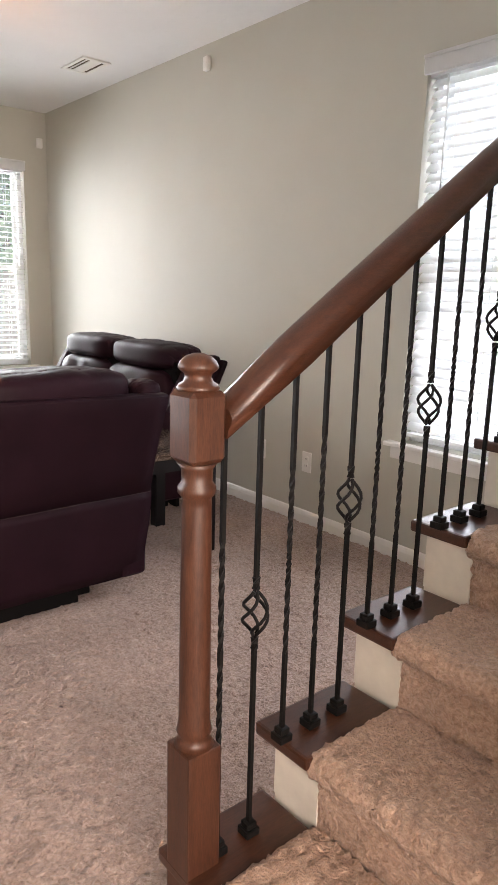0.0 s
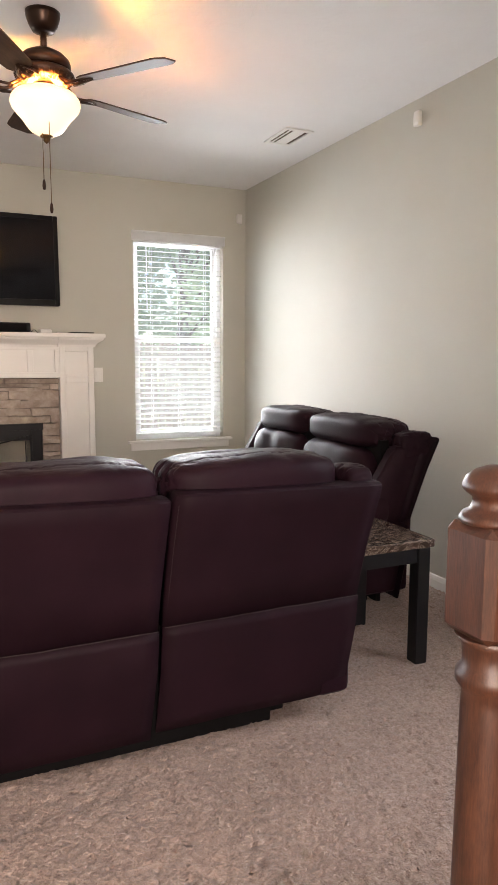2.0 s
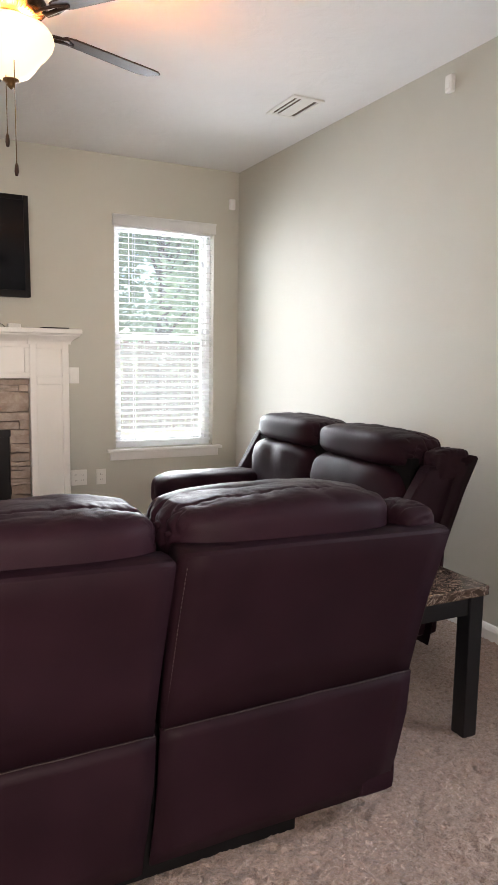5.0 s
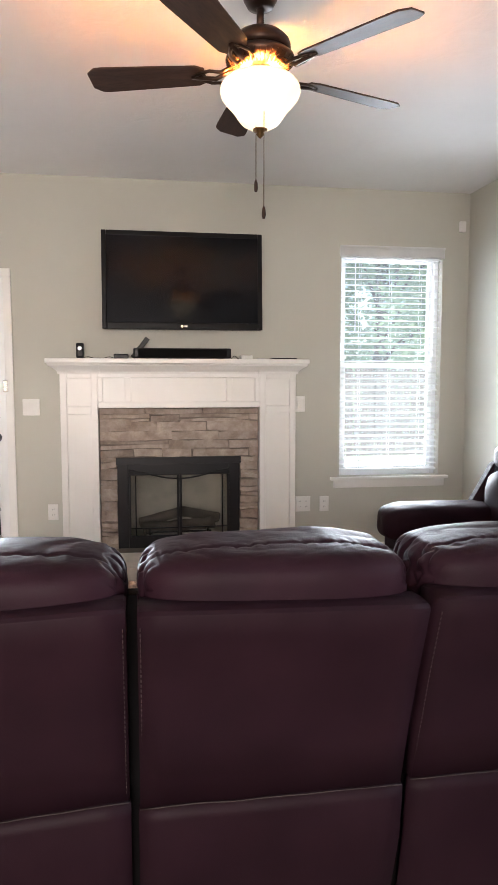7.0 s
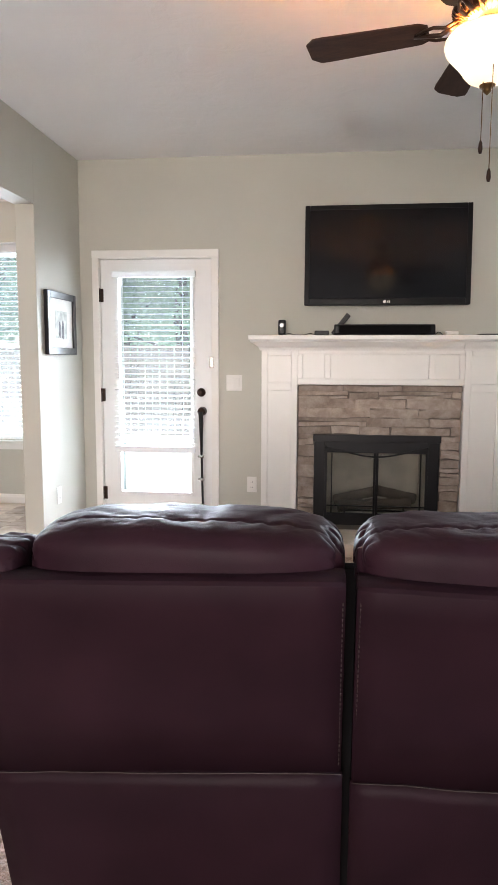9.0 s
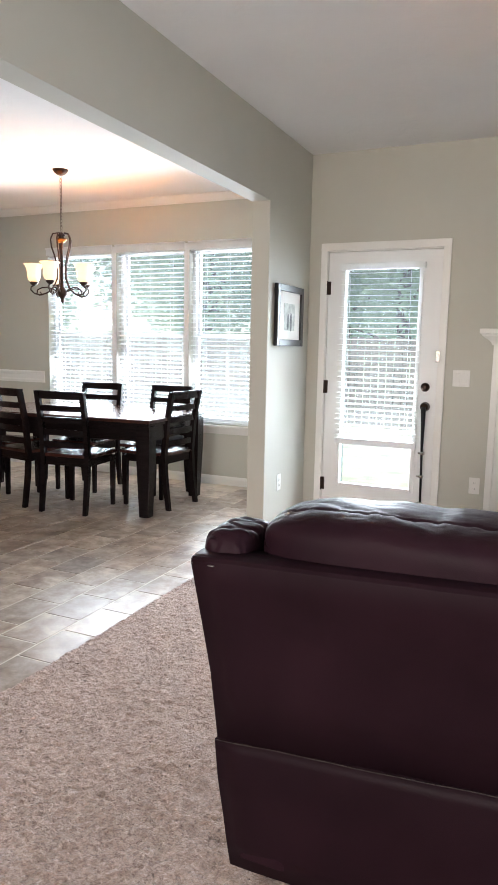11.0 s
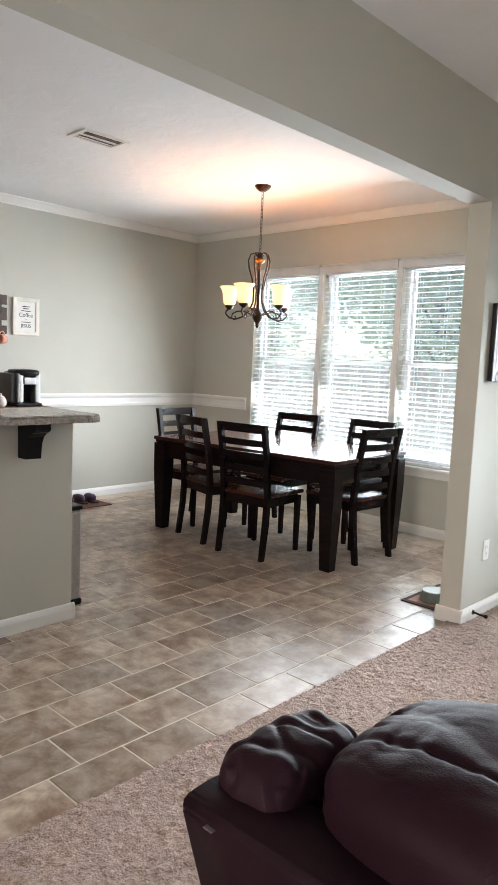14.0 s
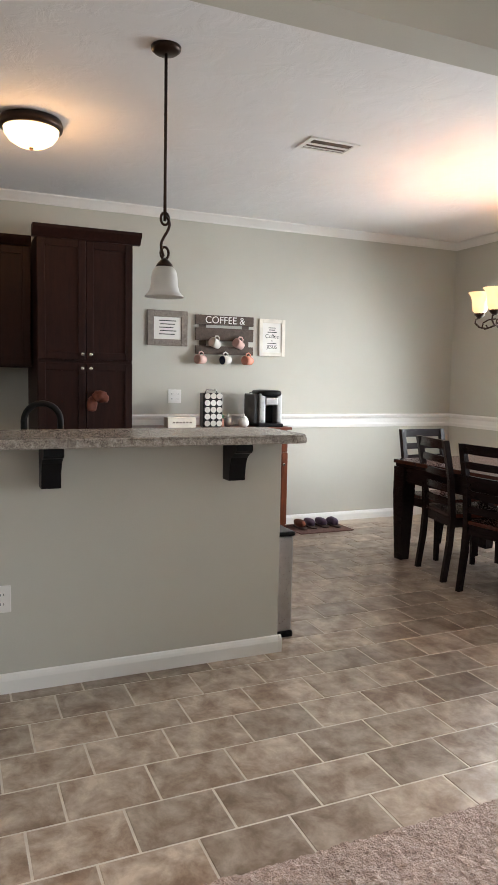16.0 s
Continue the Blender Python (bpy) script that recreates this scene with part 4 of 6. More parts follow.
# ---- recliner sofas ----
def recliner(name, label, spans, arm_l, arm_r, at, drape, back_top=0.905, lean=0.095):
    """Back at y = 0 facing -y, seats to +y. spans: (x0, x1) of each seat's back panel.
    drape: for each panel how far its sides draw in towards the floor, the flap's and the top's rise at both ends, and the hem's height."""
    s = thing(name, label, "sofa", at=at)
    x0, x1 = spans[0][0], spans[-1][1]
    rnd = random.Random(len(spans) * 3)
    last = len(spans) - 1

    def slab(prof, a, b, la, lb, edge, i, wave):
        """A stitched leather slab, drawn in towards the floor at the sofa's ends."""
        bm = prism(B(), prof, a, b, "x")
        bmesh.ops.bevel(bm, geom=bm.edges[:], offset=edge, segments=2, affect="EDGES")
        for x in [a + (b - a) * k / 12 for k in range(1, 12)]:
            bmesh.ops.bisect_plane(bm, geom=bm.verts[:] + bm.edges[:] + bm.faces[:], plane_co=(x, 0, 0), plane_no=(1, 0, 0))
        for z in (0.15, 0.3, 0.45, 0.6, 0.68, 0.76, 0.84):
            bmesh.ops.bisect_plane(bm, geom=bm.verts[:] + bm.edges[:] + bm.faces[:], plane_co=(0, 0, z), plane_no=(0, 0, 1))
        for v in bm.verts:
            drop = (back_top - v.co.z) / 0.8
            u = (v.co.x - a) / (b - a)
            v.co.x += la * drop * (1 - u) - lb * drop * u
            v.co.y += wave * noise.noise(Vector((v.co.x * 4 + i * 3, v.co.z * 4, 1))) + 0.4 * wave * noise.noise(Vector((v.co.x * 15, v.co.z * 13, i)))
        for f in bm.faces:
            f.smooth = True
        return bm

    for i, (a, b) in enumerate(spans):
        (la, lb), (sa, sb), (ta, tb), low = drape[i]
        # the panel's top folds over into a narrow ledge before the head roll
        prof = [(0.045, back_top + 0.001), (0.012, back_top - 0.001), (0.003, back_top - 0.006), (0.0, back_top - 0.016), (lean * 0.40, 0.74), (lean, 0.475), (lean + 0.06, 0.475), (0.10, back_top - 0.004)]
        bm = slab(prof, a, b, la, lb, 0.004, i, 0.003)
        for v in bm.verts:
            u = (v.co.x - a) / (b - a)
            v.co.z += (ta + (tb - ta) * u) * max(0.0, min(1.0, (v.co.z - 0.6) / 0.2))
            if v.co.z < 0.5:
                v.co.z += sa + (sb - sa) * u
        panel = part("back_panel", bm, M_PANEL, s)
        prof = [(lean - 0.008, 0.488), (lean - 0.004, 0.36), (lean + 0.02, 0.22), (lean + 0.05, low), (lean + 0.060, low), (lean + 0.034, 0.23), (lean + 0.02, 0.488)]
        bm = slab(prof, a - 0.003, b + 0.003, la, lb, 0.003, i + 7, 0.006)
        for v in bm.verts:
            u = (v.co.x - a) / (b - a)
            v.co.z += (sa + (sb - sa) * u + 0.004 * noise.noise(Vector((v.co.x * 9, i, 3)))) * max(0.0, (v.co.z - 0.2) / 0.288)
        part("lower_flap", bm, M_PANEL, s)
        bm = B()
        ea, eb = a + la * 0.54, b - lb * 0.54
        tube(bm, [(ea + (eb - ea) * u, lean - 0.0092 + 0.006 * noise.noise(Vector(((ea + (eb - ea) * u) * 4 + (i + 7) * 3, 0.488 * 4, 1))), 0.4885 + sa + (sb - sa) * u + 0.004 * noise.noise(Vector(((ea + (eb - ea) * u) * 9, i, 3)))) for u in [q / 16 for q in range(17)]], 0.0011, 5)
        for e, d, drawn in ((a, 0.005, la), (b, -0.005, -lb)):
            for q in range(34):
                za, zb = 0.50 + (back_top - 0.525) * q / 34, 0.50 + (back_top - 0.525) * (q + 0.6) / 34
                tube(bm, [(e + d + drawn * (back_top - z) / 0.8, (lean * 0.4 * (back_top - 0.016 - z) / (back_top - 0.756) if z > 0.74 else lean * (0.4 + 0.6 * (0.74 - z) / 0.265)) - 0.0008, z) for z in (za, zb)], 0.0011, 4)
        part("stitching", bm, M_PIPING, panel)
        ca, cb = a + (0.112 if i == 0 and arm_l else -0.002), b - (0.108 if i == last and arm_r else -0.002)
        bm = B()
        puff(bm, ((ca + cb) / 2, 0.200, back_top + 0.007), (cb - ca, 0.315, 0.162), 3.7, 0.0, 7.0, 72, 0)
        for v in bm.verts:
            u = (v.co.x - (ca + cb) / 2) / (cb - ca) * 2
            end = max(0.0, (abs(u) - 0.84) / 0.16)
            q = v.co * 1.0
            top = max(0.0, min(1.0, (q.z - back_top - 0.02) / 0.05))
            # a stitched seam runs along the top, with short puckers on either side
            off = q.y - 0.150 - 0.006 * math.sin(q.x * 9 + i)
            groove = math.exp(-(off / 0.007) ** 2) * top
            near = math.exp(-(off / 0.032) ** 2) * top
            pucker = 1 - abs(noise.noise(Vector((q.x * 34 + i * 9, q.y * 5, 1.7)))) * 4.0
            crumple = 1 - abs(noise.noise(Vector((q.x * 16 + i, q.y * 26, q.z * 26)))) * 4
            slow = 1 - abs(noise.noise(Vector((q.x * 7 + i * 4, q.y * 9, q.z * 6)))) * 3
            lump = noise.noise(Vector((q.x * 3.5 + i * 5, q.y * 4, q.z * 5)))
            crease = 0.005 * lump - 0.0040 * groove - 0.0036 * max(0.0, pucker) * near - 0.0035 * max(0.0, slow) * top - 0.011 * max(0.0, crumple) * end - 0.0008 * max(0.0, 1 - abs(noise.noise(Vector((q.x * 42 + i, q.y * 30, q.z * 30)))) * 4) * top
            v.co.z += crease - 0.014 * end * end + 0.004 * noise.noise(Vector((q.x * 11 + i * 3, 0, 5))) * top
            v.co.y += (0.5 * crease + 0.003 * lump) * (1 if q.y < 0.2 else -1)
            v.co.x -= 0.010 * max(0.0, crumple) * end * (1 if u > 0 else -1)
        part("head_roll", bm, M_LEATHER, s)
        bm = puff(B(), ((ca + cb) / 2, 0.265, 0.63), (cb - ca, 0.25, 0.42), 4.5, 0.012, 8.0, 14, i * 2.1 + 9)
        part("back_cushion", bm, M_LEATHER, s)
        bm = puff(B(), ((ca + cb) / 2, 0.60, 0.41), (cb - ca, 0.62, 0.20), 5, 0.008, 6.0, 8, i * 3.3 + 20)
        part("seat_cushion", bm, M_LEATHER, s)
        bm = puff(B(), ((ca + cb) / 2, 0.92, 0.26), (cb - ca, 0.10, 0.30), 6, 0.004, 6.0, 6, i + 40)
        part("footrest", bm, M_LEATHER, s)
    for side, wide in ((-1, arm_l), (1, arm_r)):
        if not wide:
            continue
        ax0, ax1 = (x0, x0 + wide) if side < 0 else (x1 - wide, x1)
        inset = 0.04 if side < 0 else -0.04
        body = part("arm", (box(B(), ax0 + max(inset, 0), ax1 + min(inset, 0) + 0.02, 0.14, 0.92, 0.10, 0.52, 0.03, 3)), M_LEATHER, s)
        part("arm_pad", (puff(B(), ((ax0 + ax1 + inset) / 2, 0.62, 0.54), (wide + 0.05, 0.72, 0.21), 4.2, 0.008, 9.0, 16, side + 11.0)), M_LEATHER, body)
        bm = puff(B(), ((x0 + 0.056) if side < 0 else (x1 - 0.054), 0.135, back_top - 0.034), (0.112, 0.19, 0.134), 4.2, 0.006, 13.0, 34, side * 3 + 4.0)
        for v in bm.verts:
            q = v.co * 1.0
            ridge = max(0.0, 1 - abs(noise.noise(Vector((q.x * 15 + side, q.y * 26, q.z * 14)))) * 4.5)
            v.co.z -= 0.0055 * ridge
            v.co.y += 0.003 * ridge * (1 if q.y < 0.135 else -1)
        part("wing", bm, M_LEATHER, s)
        part("wing_side", slab([(0.06, back_top - 0.03), (lean + 0.05, 0.30), (lean + 0.26, 0.30), (lean + 0.26, 0.6), (0.27, back_top - 0.04)], ax0 + (0.004 if side < 0 else wide - 0.075), ax1 - (wide - 0.075 if side < 0 else 0.004), 0.03 if side < 0 else 0.0, 0.0 if side < 0 else 0.03, 0.01, side, 0.004), M_LEATHER, s)
    if last == 2:
        part("scuff", box(B(), x0 + 0.044, x0 + 0.058, -0.003, 0.004, 0.8745, 0.8758, 0.0004), M_STEEL, s, "small pale scuff in the leather")
    # black filler put in for the shade in the gaps between seats
    part("frame_core", box(B(), x0 + 0.1, x1 - 0.1, lean + 0.075, lean + 0.12, 0.10, 0.885), M_SHADOWCLOTH, s)
    part("seat_base", box(B(), x0 + 0.16, x1 - 0.16, 0.28, 0.86, 0.06, 0.33, 0.02), M_SHADOWCLOTH, s)
    for x in (x0 + 0.2, (x0 + x1) / 2, x1 - 0.42):
        part("glide_rail", box(B(), x, x + 0.20, 0.28, 0.84, 0.012, 0.062, 0.006), M_SHADOWCLOTH, s)
    part("back_rail", box(B(), x0 + 0.16, x1 - 0.30, 0.225, 0.255, 0.012, 0.09, 0.005), M_SHADOWCLOTH, s)
    return s


recliner("recliner_sofa", "dark brown leather three-seat recliner sofa seen from behind", [(-1.052, -0.283), (-0.261, 0.311), (0.330, 1.045)], 0.17, 0.15, pose(2.04, 2.855, 0),
         [((0.036, 0.0), (-0.060, -0.006), (-0.014, 0.012), 0.075), ((0.0, 0.030), (-0.024, -0.024), (0.004, -0.010), 0.08), ((-0.028, 0.048), (-0.014, -0.010), (0.004, -0.012), 0.104)], 0.905, 0.105)
recliner("recliner_loveseat", "dark brown leather two-seat recliner loveseat against the wall", [(-0.80, 0.02), (0.03, 0.80)], 0.17, 0.22, pose(4.085, 4.57, 0, 0, 0, 90),
         [((0.012, 0.0), (0.0, 0.0), (0.0, 0.0), 0.075), ((0.0, 0.012), (0.0, 0.0), (0.0, 0.0), 0.092)], 0.90, 0.17)


def end_table():
    t = thing("end_table", "small square end table with dark marble-look top and black legs", "table")
    x0, x1, y0, y1, z = 3.09, 3.618, 3.222, 3.765, 0.553
    part("tabletop", box(B(), x0, x1, y0, y1, z - 0.035, z, 0.006), M_MARBLE, t, "dark veined marble-look top")
    bm = B()
    for q in ((x0 + 0.075, x1 - 0.075, y0 + 0.02, y0 + 0.04), (x0 + 0.075, x1 - 0.075, y1 - 0.04, y1 - 0.02), (x0 + 0.02, x0 + 0.04, y0 + 0.075, y1 - 0.075), (x1 - 0.04, x1 - 0.02, y0 + 0.075, y1 - 0.075)):
        box(bm, *q, z - 0.10, z - 0.036)
    part("apron", bm, M_BLACK, t)
    for x in (x0 + 0.012, x1 - 0.072):
        for y in (y0 + 0.012, y1 - 0.072):
            part("leg", box(B(), x, x + 0.06, y, y + 0.06, 0.006, z - 0.036, 0.004), M_BLACK, t)


end_table()


# ---- ceiling fan ----
def ceiling_fan():
    f = thing("ceiling_fan", "five-blade bronze ceiling fan with a lit frosted glass bowl", "ceiling fan", at=pose(2.235, 4.17, 0))
    part("canopy", lathe(B(), [(0.02, 2.655), (0.045, 2.66), (0.06, 2.685), (0.07, 2.715), (0.072, H - 0.001)], 28), M_BRONZE, f)
    part("downrod", lathe(B(), [(0.0135, 2.585), (0.0135, 2.66)], 14), M_BRONZE, f)
    part("motor_housing", lathe(B(), [(0.025, 2.59), (0.05, 2.583), (0.085, 2.565), (0.105, 2.545), (0.11, 2.53), (0.11, 2.512), (0.09, 2.506)], 36), M_BRONZE, f)
    vent = part("vented_ring", lathe(B(), [(0.088, 2.508), (0.108, 2.503), (0.122, 2.492), (0.126, 2.48), (0.112, 2.462), (0.08, 2.45), (0.05, 2.445)], 36), M_BRONZE, f)
    rib = B()
    for k in range(36):
        a = 2 * math.pi * k / 36
        tube(rib, [(0.124 * math.cos(a), 0.124 * math.sin(a), 2.476), (0.108 * math.cos(a), 0.108 * math.sin(a), 2.459), (0.078 * math.cos(a), 0.078 * math.sin(a), 2.449)], 0.0026, 5)
    part("ribs", rib, M_BRONZE, vent)
    part("light_fitter", lathe(B(), [(0.045, 2.448), (0.05, 2.438), (0.04, 2.43), (0.025, 2.36)], 24), M_BRONZE, f)
    bowl = [(0.112, 2.414), (0.130, 2.405), (0.1425, 2.388), (0.1465, 2.370), (0.140, 2.350), (0.123, 2.329), (0.106, 2.311), (0.092, 2.293), (0.081, 2.276), (0.065, 2.258), (0.036, 2.242), (0.012, 2.237)]
    part("glass_bowl", lathe(B(), bowl + [(max(r - 0.004, 0.008), z + 0.004) for r, z in bowl[::-1]], 40, closed=False), M_SHADE_ON, f, "glowing frosted glass bowl")
    part("finial", lathe(B(), [(0.028, 2.246), (0.026, 2.234), (0.012, 2.229), (0.014, 2.221), (0.007, 2.213), (0.001, 2.208)], 16), M_BRASS, f)
    for dx, dy, zb in ((-0.02, -0.028, 2.01), (0.0, -0.08, 1.905)):
        bm = tube(B(), [(dx, dy, 2.30), (dx, dy, zb + 0.04)], 0.0016, 5)
        ch = part("pull_chain", bm, M_BRASS, f)
        part("chain_pull", lathe(B(), [(0.002, 0.045), (0.006, 0.035), (0.008, 0.015), (0.005, 0.001), (0.001, 0)], 10, (dx, dy, zb)), M_BRONZE, ch)
    for k in range(5):
        blade = B()
        n = 14
        rows = []
        for i in range(n + 1):
            u = i / n
            x = 0.20 + 0.43 * u
            w = 0.052 + 0.018 * u - (0.030 * max(0, (u - 0.9) / 0.1) ** 2 if u > 0.9 else 0) - (0.014 * (1 - u / 0.08) ** 2 if u < 0.08 else 0)
            rows.append([(x, -w, -0.003), (x, w, -0.003), (x, w, 0.003), (x, -w, 0.003)])
        vs = [[blade.verts.new(p) for p in r] for r in rows]
        for a, b in zip(vs, vs[1:]):
            for j in range(4):
                blade.faces.new((a[j], a[(j + 1) % 4], b[(j + 1) % 4], b[j]))
        blade.faces.new(vs[0][::-1])
        blade.faces.new(vs[-1])
        bl = part("blade", blade, M_BLADE, f)
        bl.matrix_basis = pose(0, 0, 2.438, 0, 0, 21 + 72 * k) @ pose(0, 0, 0, 12, 0, 0)
        arm = B()
        for s in (-1, 1):
            tube(arm, [(0.085, s * 0.012, 0.03), (0.14, s * 0.03, -0.012), (0.18, s * 0.034, -0.008), (0.215, s * 0.02, -0.005), (0.235, s * 0.006, -0.005)], 0.006, 6)
        tube(arm, [(0.075, 0, 0.03), (0.16, 0, -0.016), (0.25, 0, -0.006)], 0.008, 6)
        lathe(arm, [(0.018, -0.009), (0.018, -0.004)], 14, (0.225, 0, 0))
        part("blade_arm", arm, M_BRONZE, bl)
    return f


ceiling_fan()
for k in range(3):
    point_lamp("fan_bulb", (2.235 + 0.07 * math.cos(k * 2.094 + 0.4), 4.17 + 0.07 * math.sin(k * 2.094 + 0.4), 2.384), 7.6, 0.022, WARM)


# ---- staircase ----
RISE, RUN, NOSE = 0.184, 0.251, 2.262
RAIL_Y = 1.535


def staircase():
    st = thing("staircase", "carpeted stairs with wooden tread ends and white skirt", "stairs", "", "structure")
    steps = 5
    rng = np.random.default_rng(9)
    for n in range(1, steps + 2):
        x0 = NOSE + RUN * (n - 1)
        x1 = x0 + RUN + 0.03 if n <= steps else EAST - 0.003
        z = RISE * n
        low = z - RISE - 0.012 if n > 1 else 0.005
        corner = [(x0 + 0.034, low), (x0 + 0.032, z - 0.062), (x0 + 0.012, z - 0.052), (x0 - 0.004, z - 0.032), (x0 - 0.004, z - 0.014), (x0 + 0.010, z + 0.002), (x0 + 0.03, z + 0.006), (x1, z + 0.006)]
        line = []
        for (ax, az), (bx, bz) in zip(corner, corner[1:]):
            m = max(1, round(math.hypot(bx - ax, bz - az) / 0.008))
            line += [(ax + (bx - ax) * k / m, az + (bz - az) * k / m) for k in range(m)]
        line.append(corner[-1])
        ys = np.linspace(0.503, 1.458, 120)
        bm = B()
        rows = []
        for (lx, lz) in line:
            jit = rng.normal(size=(len(ys), 3)) * 0.0026
            rows.append([bm.verts.new((lx + j[0], y + j[1] * 0.5, lz + j[2] + 0.004 * noise.noise(Vector((lx * 14, y * 14, lz * 14))))) for y, j in zip(ys, jit)])
        for ra, rb in zip(rows, rows[1:]):
            for k in range(len(ys) - 1):
                bm.faces.new((ra[k], ra[k + 1], rb[k + 1], rb[k])).smooth = True
        under = [bm.verts.new((x1, y, low)) for y in (0.503, 1.458)]
        ends = [[r[0] for r in rows], [r[-1] for r in rows]]
        bm.faces.new(ends[1] + [under[1]])
        bm.faces.new(ends[0][::-1] + [under[0]])
        bmesh.ops.recalc_face_normals(bm, faces=bm.faces[:])
        part("carpeted_step", bm, M_STAIRCARPET, st)
        bm = box(B(), x0 - 0.012, x1 - 0.012 if n <= steps else x1, 1.452, 1.615, z - 0.028, z + 0.002, 0.007)
        part("tread_end", bm, M_RAILX, st, "reddish wooden tread end")
        part("skirt", box(B(), x0 + 0.03, x1 + (0.0 if n <= steps else 0), 1.456, 1.59, z - RISE + 0.003 if n > 1 else 0.0, z - 0.029), M_CREAM, st)
        part("skirt_fill", box(B(), x0 + 0.032, EAST - 0.003, 1.456, 1.588, max(0, z - RISE - RISE), z - RISE + 0.002), M_CREAM, st) if n > 1 else None
    return st


stair = staircase()


def newel(x, z0, top):
    n = thing("newel_post", "reddish brown turned wooden newel post with a ball cap", "newel post")
    h, y = 0.0375, RAIL_Y + 0.010
    blk = top - 0.19
    bm = box(B(), x - h, x + h, y - h, y + h, z0 + 0.006, z0 + 0.45, 0.004)
    part("lower_block", bm, M_RAIL, n)
    s0, s1 = z0 + 0.45, blk
    part("turned_shaft", lathe(B(), [(0.038, s0), (0.032, s0 + 0.012), (0.027, s0 + 0.02), (0.034, s0 + 0.03), (0.030, s0 + 0.05), (0.029, s0 + 0.2), (0.027, s1 - 0.08), (0.026, s1 - 0.065), (0.034, s1 - 0.055), (0.034, s1 - 0.045), (0.027, s1 - 0.035), (0.028, s1 - 0.012), (0.037, s1)], 32, (x, y, 0)), M_RAIL, n)
    part("upper_block", box(B(), x - h, x + h, y - h, y + h, blk, blk + 0.125, 0.009, 1), M_RAIL, n)
    c = blk + 0.125
    part("cap", lathe(B(), [(0.036, c), (0.037, c + 0.004), (0.034, c + 0.010), (0.026, c + 0.014), (0.023, c + 0.022), (0.024, c + 0.028), (0.031, c + 0.033), (0.0345, c + 0.037), (0.0345, c + 0.041), (0.031, c + 0.049), (0.022, c + 0.057), (0.010, c + 0.0615), (0.001, c + 0.0625)], 32, (x, y, 0)), M_RAIL, n)
    return n


newel(2.288, 0.0, 1.192)
LAND = NOSE + RUN * 5 + 0.09
newel(LAND, RISE * 6, RISE * 6 + 1.08)


def rail_z(x):
    return 1.133 + 0.68 * (x - 2.419)


def handrail():
    bm = B()
    prof = [(-0.024, -0.032), (0.024, -0.032), (0.026, -0.012), (0.034, -0.002), (0.036, 0.014), (0.028, 0.028), (0.012, 0.035), (-0.012, 0.035), (-0.028, 0.028), (-0.036, 0.014), (-0.034, -0.002), (-0.026, -0.012)]
    xs = [2.325, 2.5, 2.8, 3.1, LAND - 0.045]
    rings = [[bm.verts.new((x - 0.56 * v, RAIL_Y + u, rail_z(x) + 0.83 * v)) for u, v in prof] for x in xs]
    for v in rings[0]:
        v.co.x = 2.3265
    for v in rings[-1]:
        v.co.x = LAND - 0.038
    for a, b in zip(rings, rings[1:]):
        for k in range(len(prof)):
            bm.faces.new((a[k], b[k], b[(k + 1) % len(prof)], a[(k + 1) % len(prof)])).smooth = True
    bm.faces.new(rings[0])
    bm.faces.new(rings[-1][::-1])
    bmesh.ops.recalc_face_normals(bm, faces=bm.faces[:])
    one("handrail", bm, M_RAILX, "glossy reddish brown wooden stair handrail", "handrail")


handrail()


def square_bar(bm, x, y, z0, z1, w, turns=(), step=0.011):
    """A square iron bar; turns: (z0, z1, full turns) where it is twisted."""
    zs, z = [z0], z0
    cuts = sorted({z0, z1, *[a for t in turns for a in t[:2]]})
    zs = []
    for a, b in zip(cuts, cuts[1:]):
        tw = any(t[0] <= a and b <= t[1] for t in turns)
        n = max(1, int((b - a) / step)) if tw else 1
        zs += [a + (b - a) * k / n for k in range(n)]
    zs.append(z1)
    rings = []
    for z in zs:
        ang = 0.0
        for a, b, t in turns:
            ang += 2 * math.pi * t * min(1, max(0, (z - a) / (b - a)))
        rings.append([bm.verts.new((x + w * math.cos(ang + math.pi / 4 + q * math.pi / 2), y + w * math.sin(ang + math.pi / 4 + q * math.pi / 2), z)) for q in range(4)])
    for a, b in zip(rings, rings[1:]):
        for q in range(4):
            bm.faces.new((a[q], a[(q + 1) % 4], b[(q + 1) % 4], b[q]))
    bm.faces.new(rings[0][::-1])
    bm.faces.new(rings[-1])


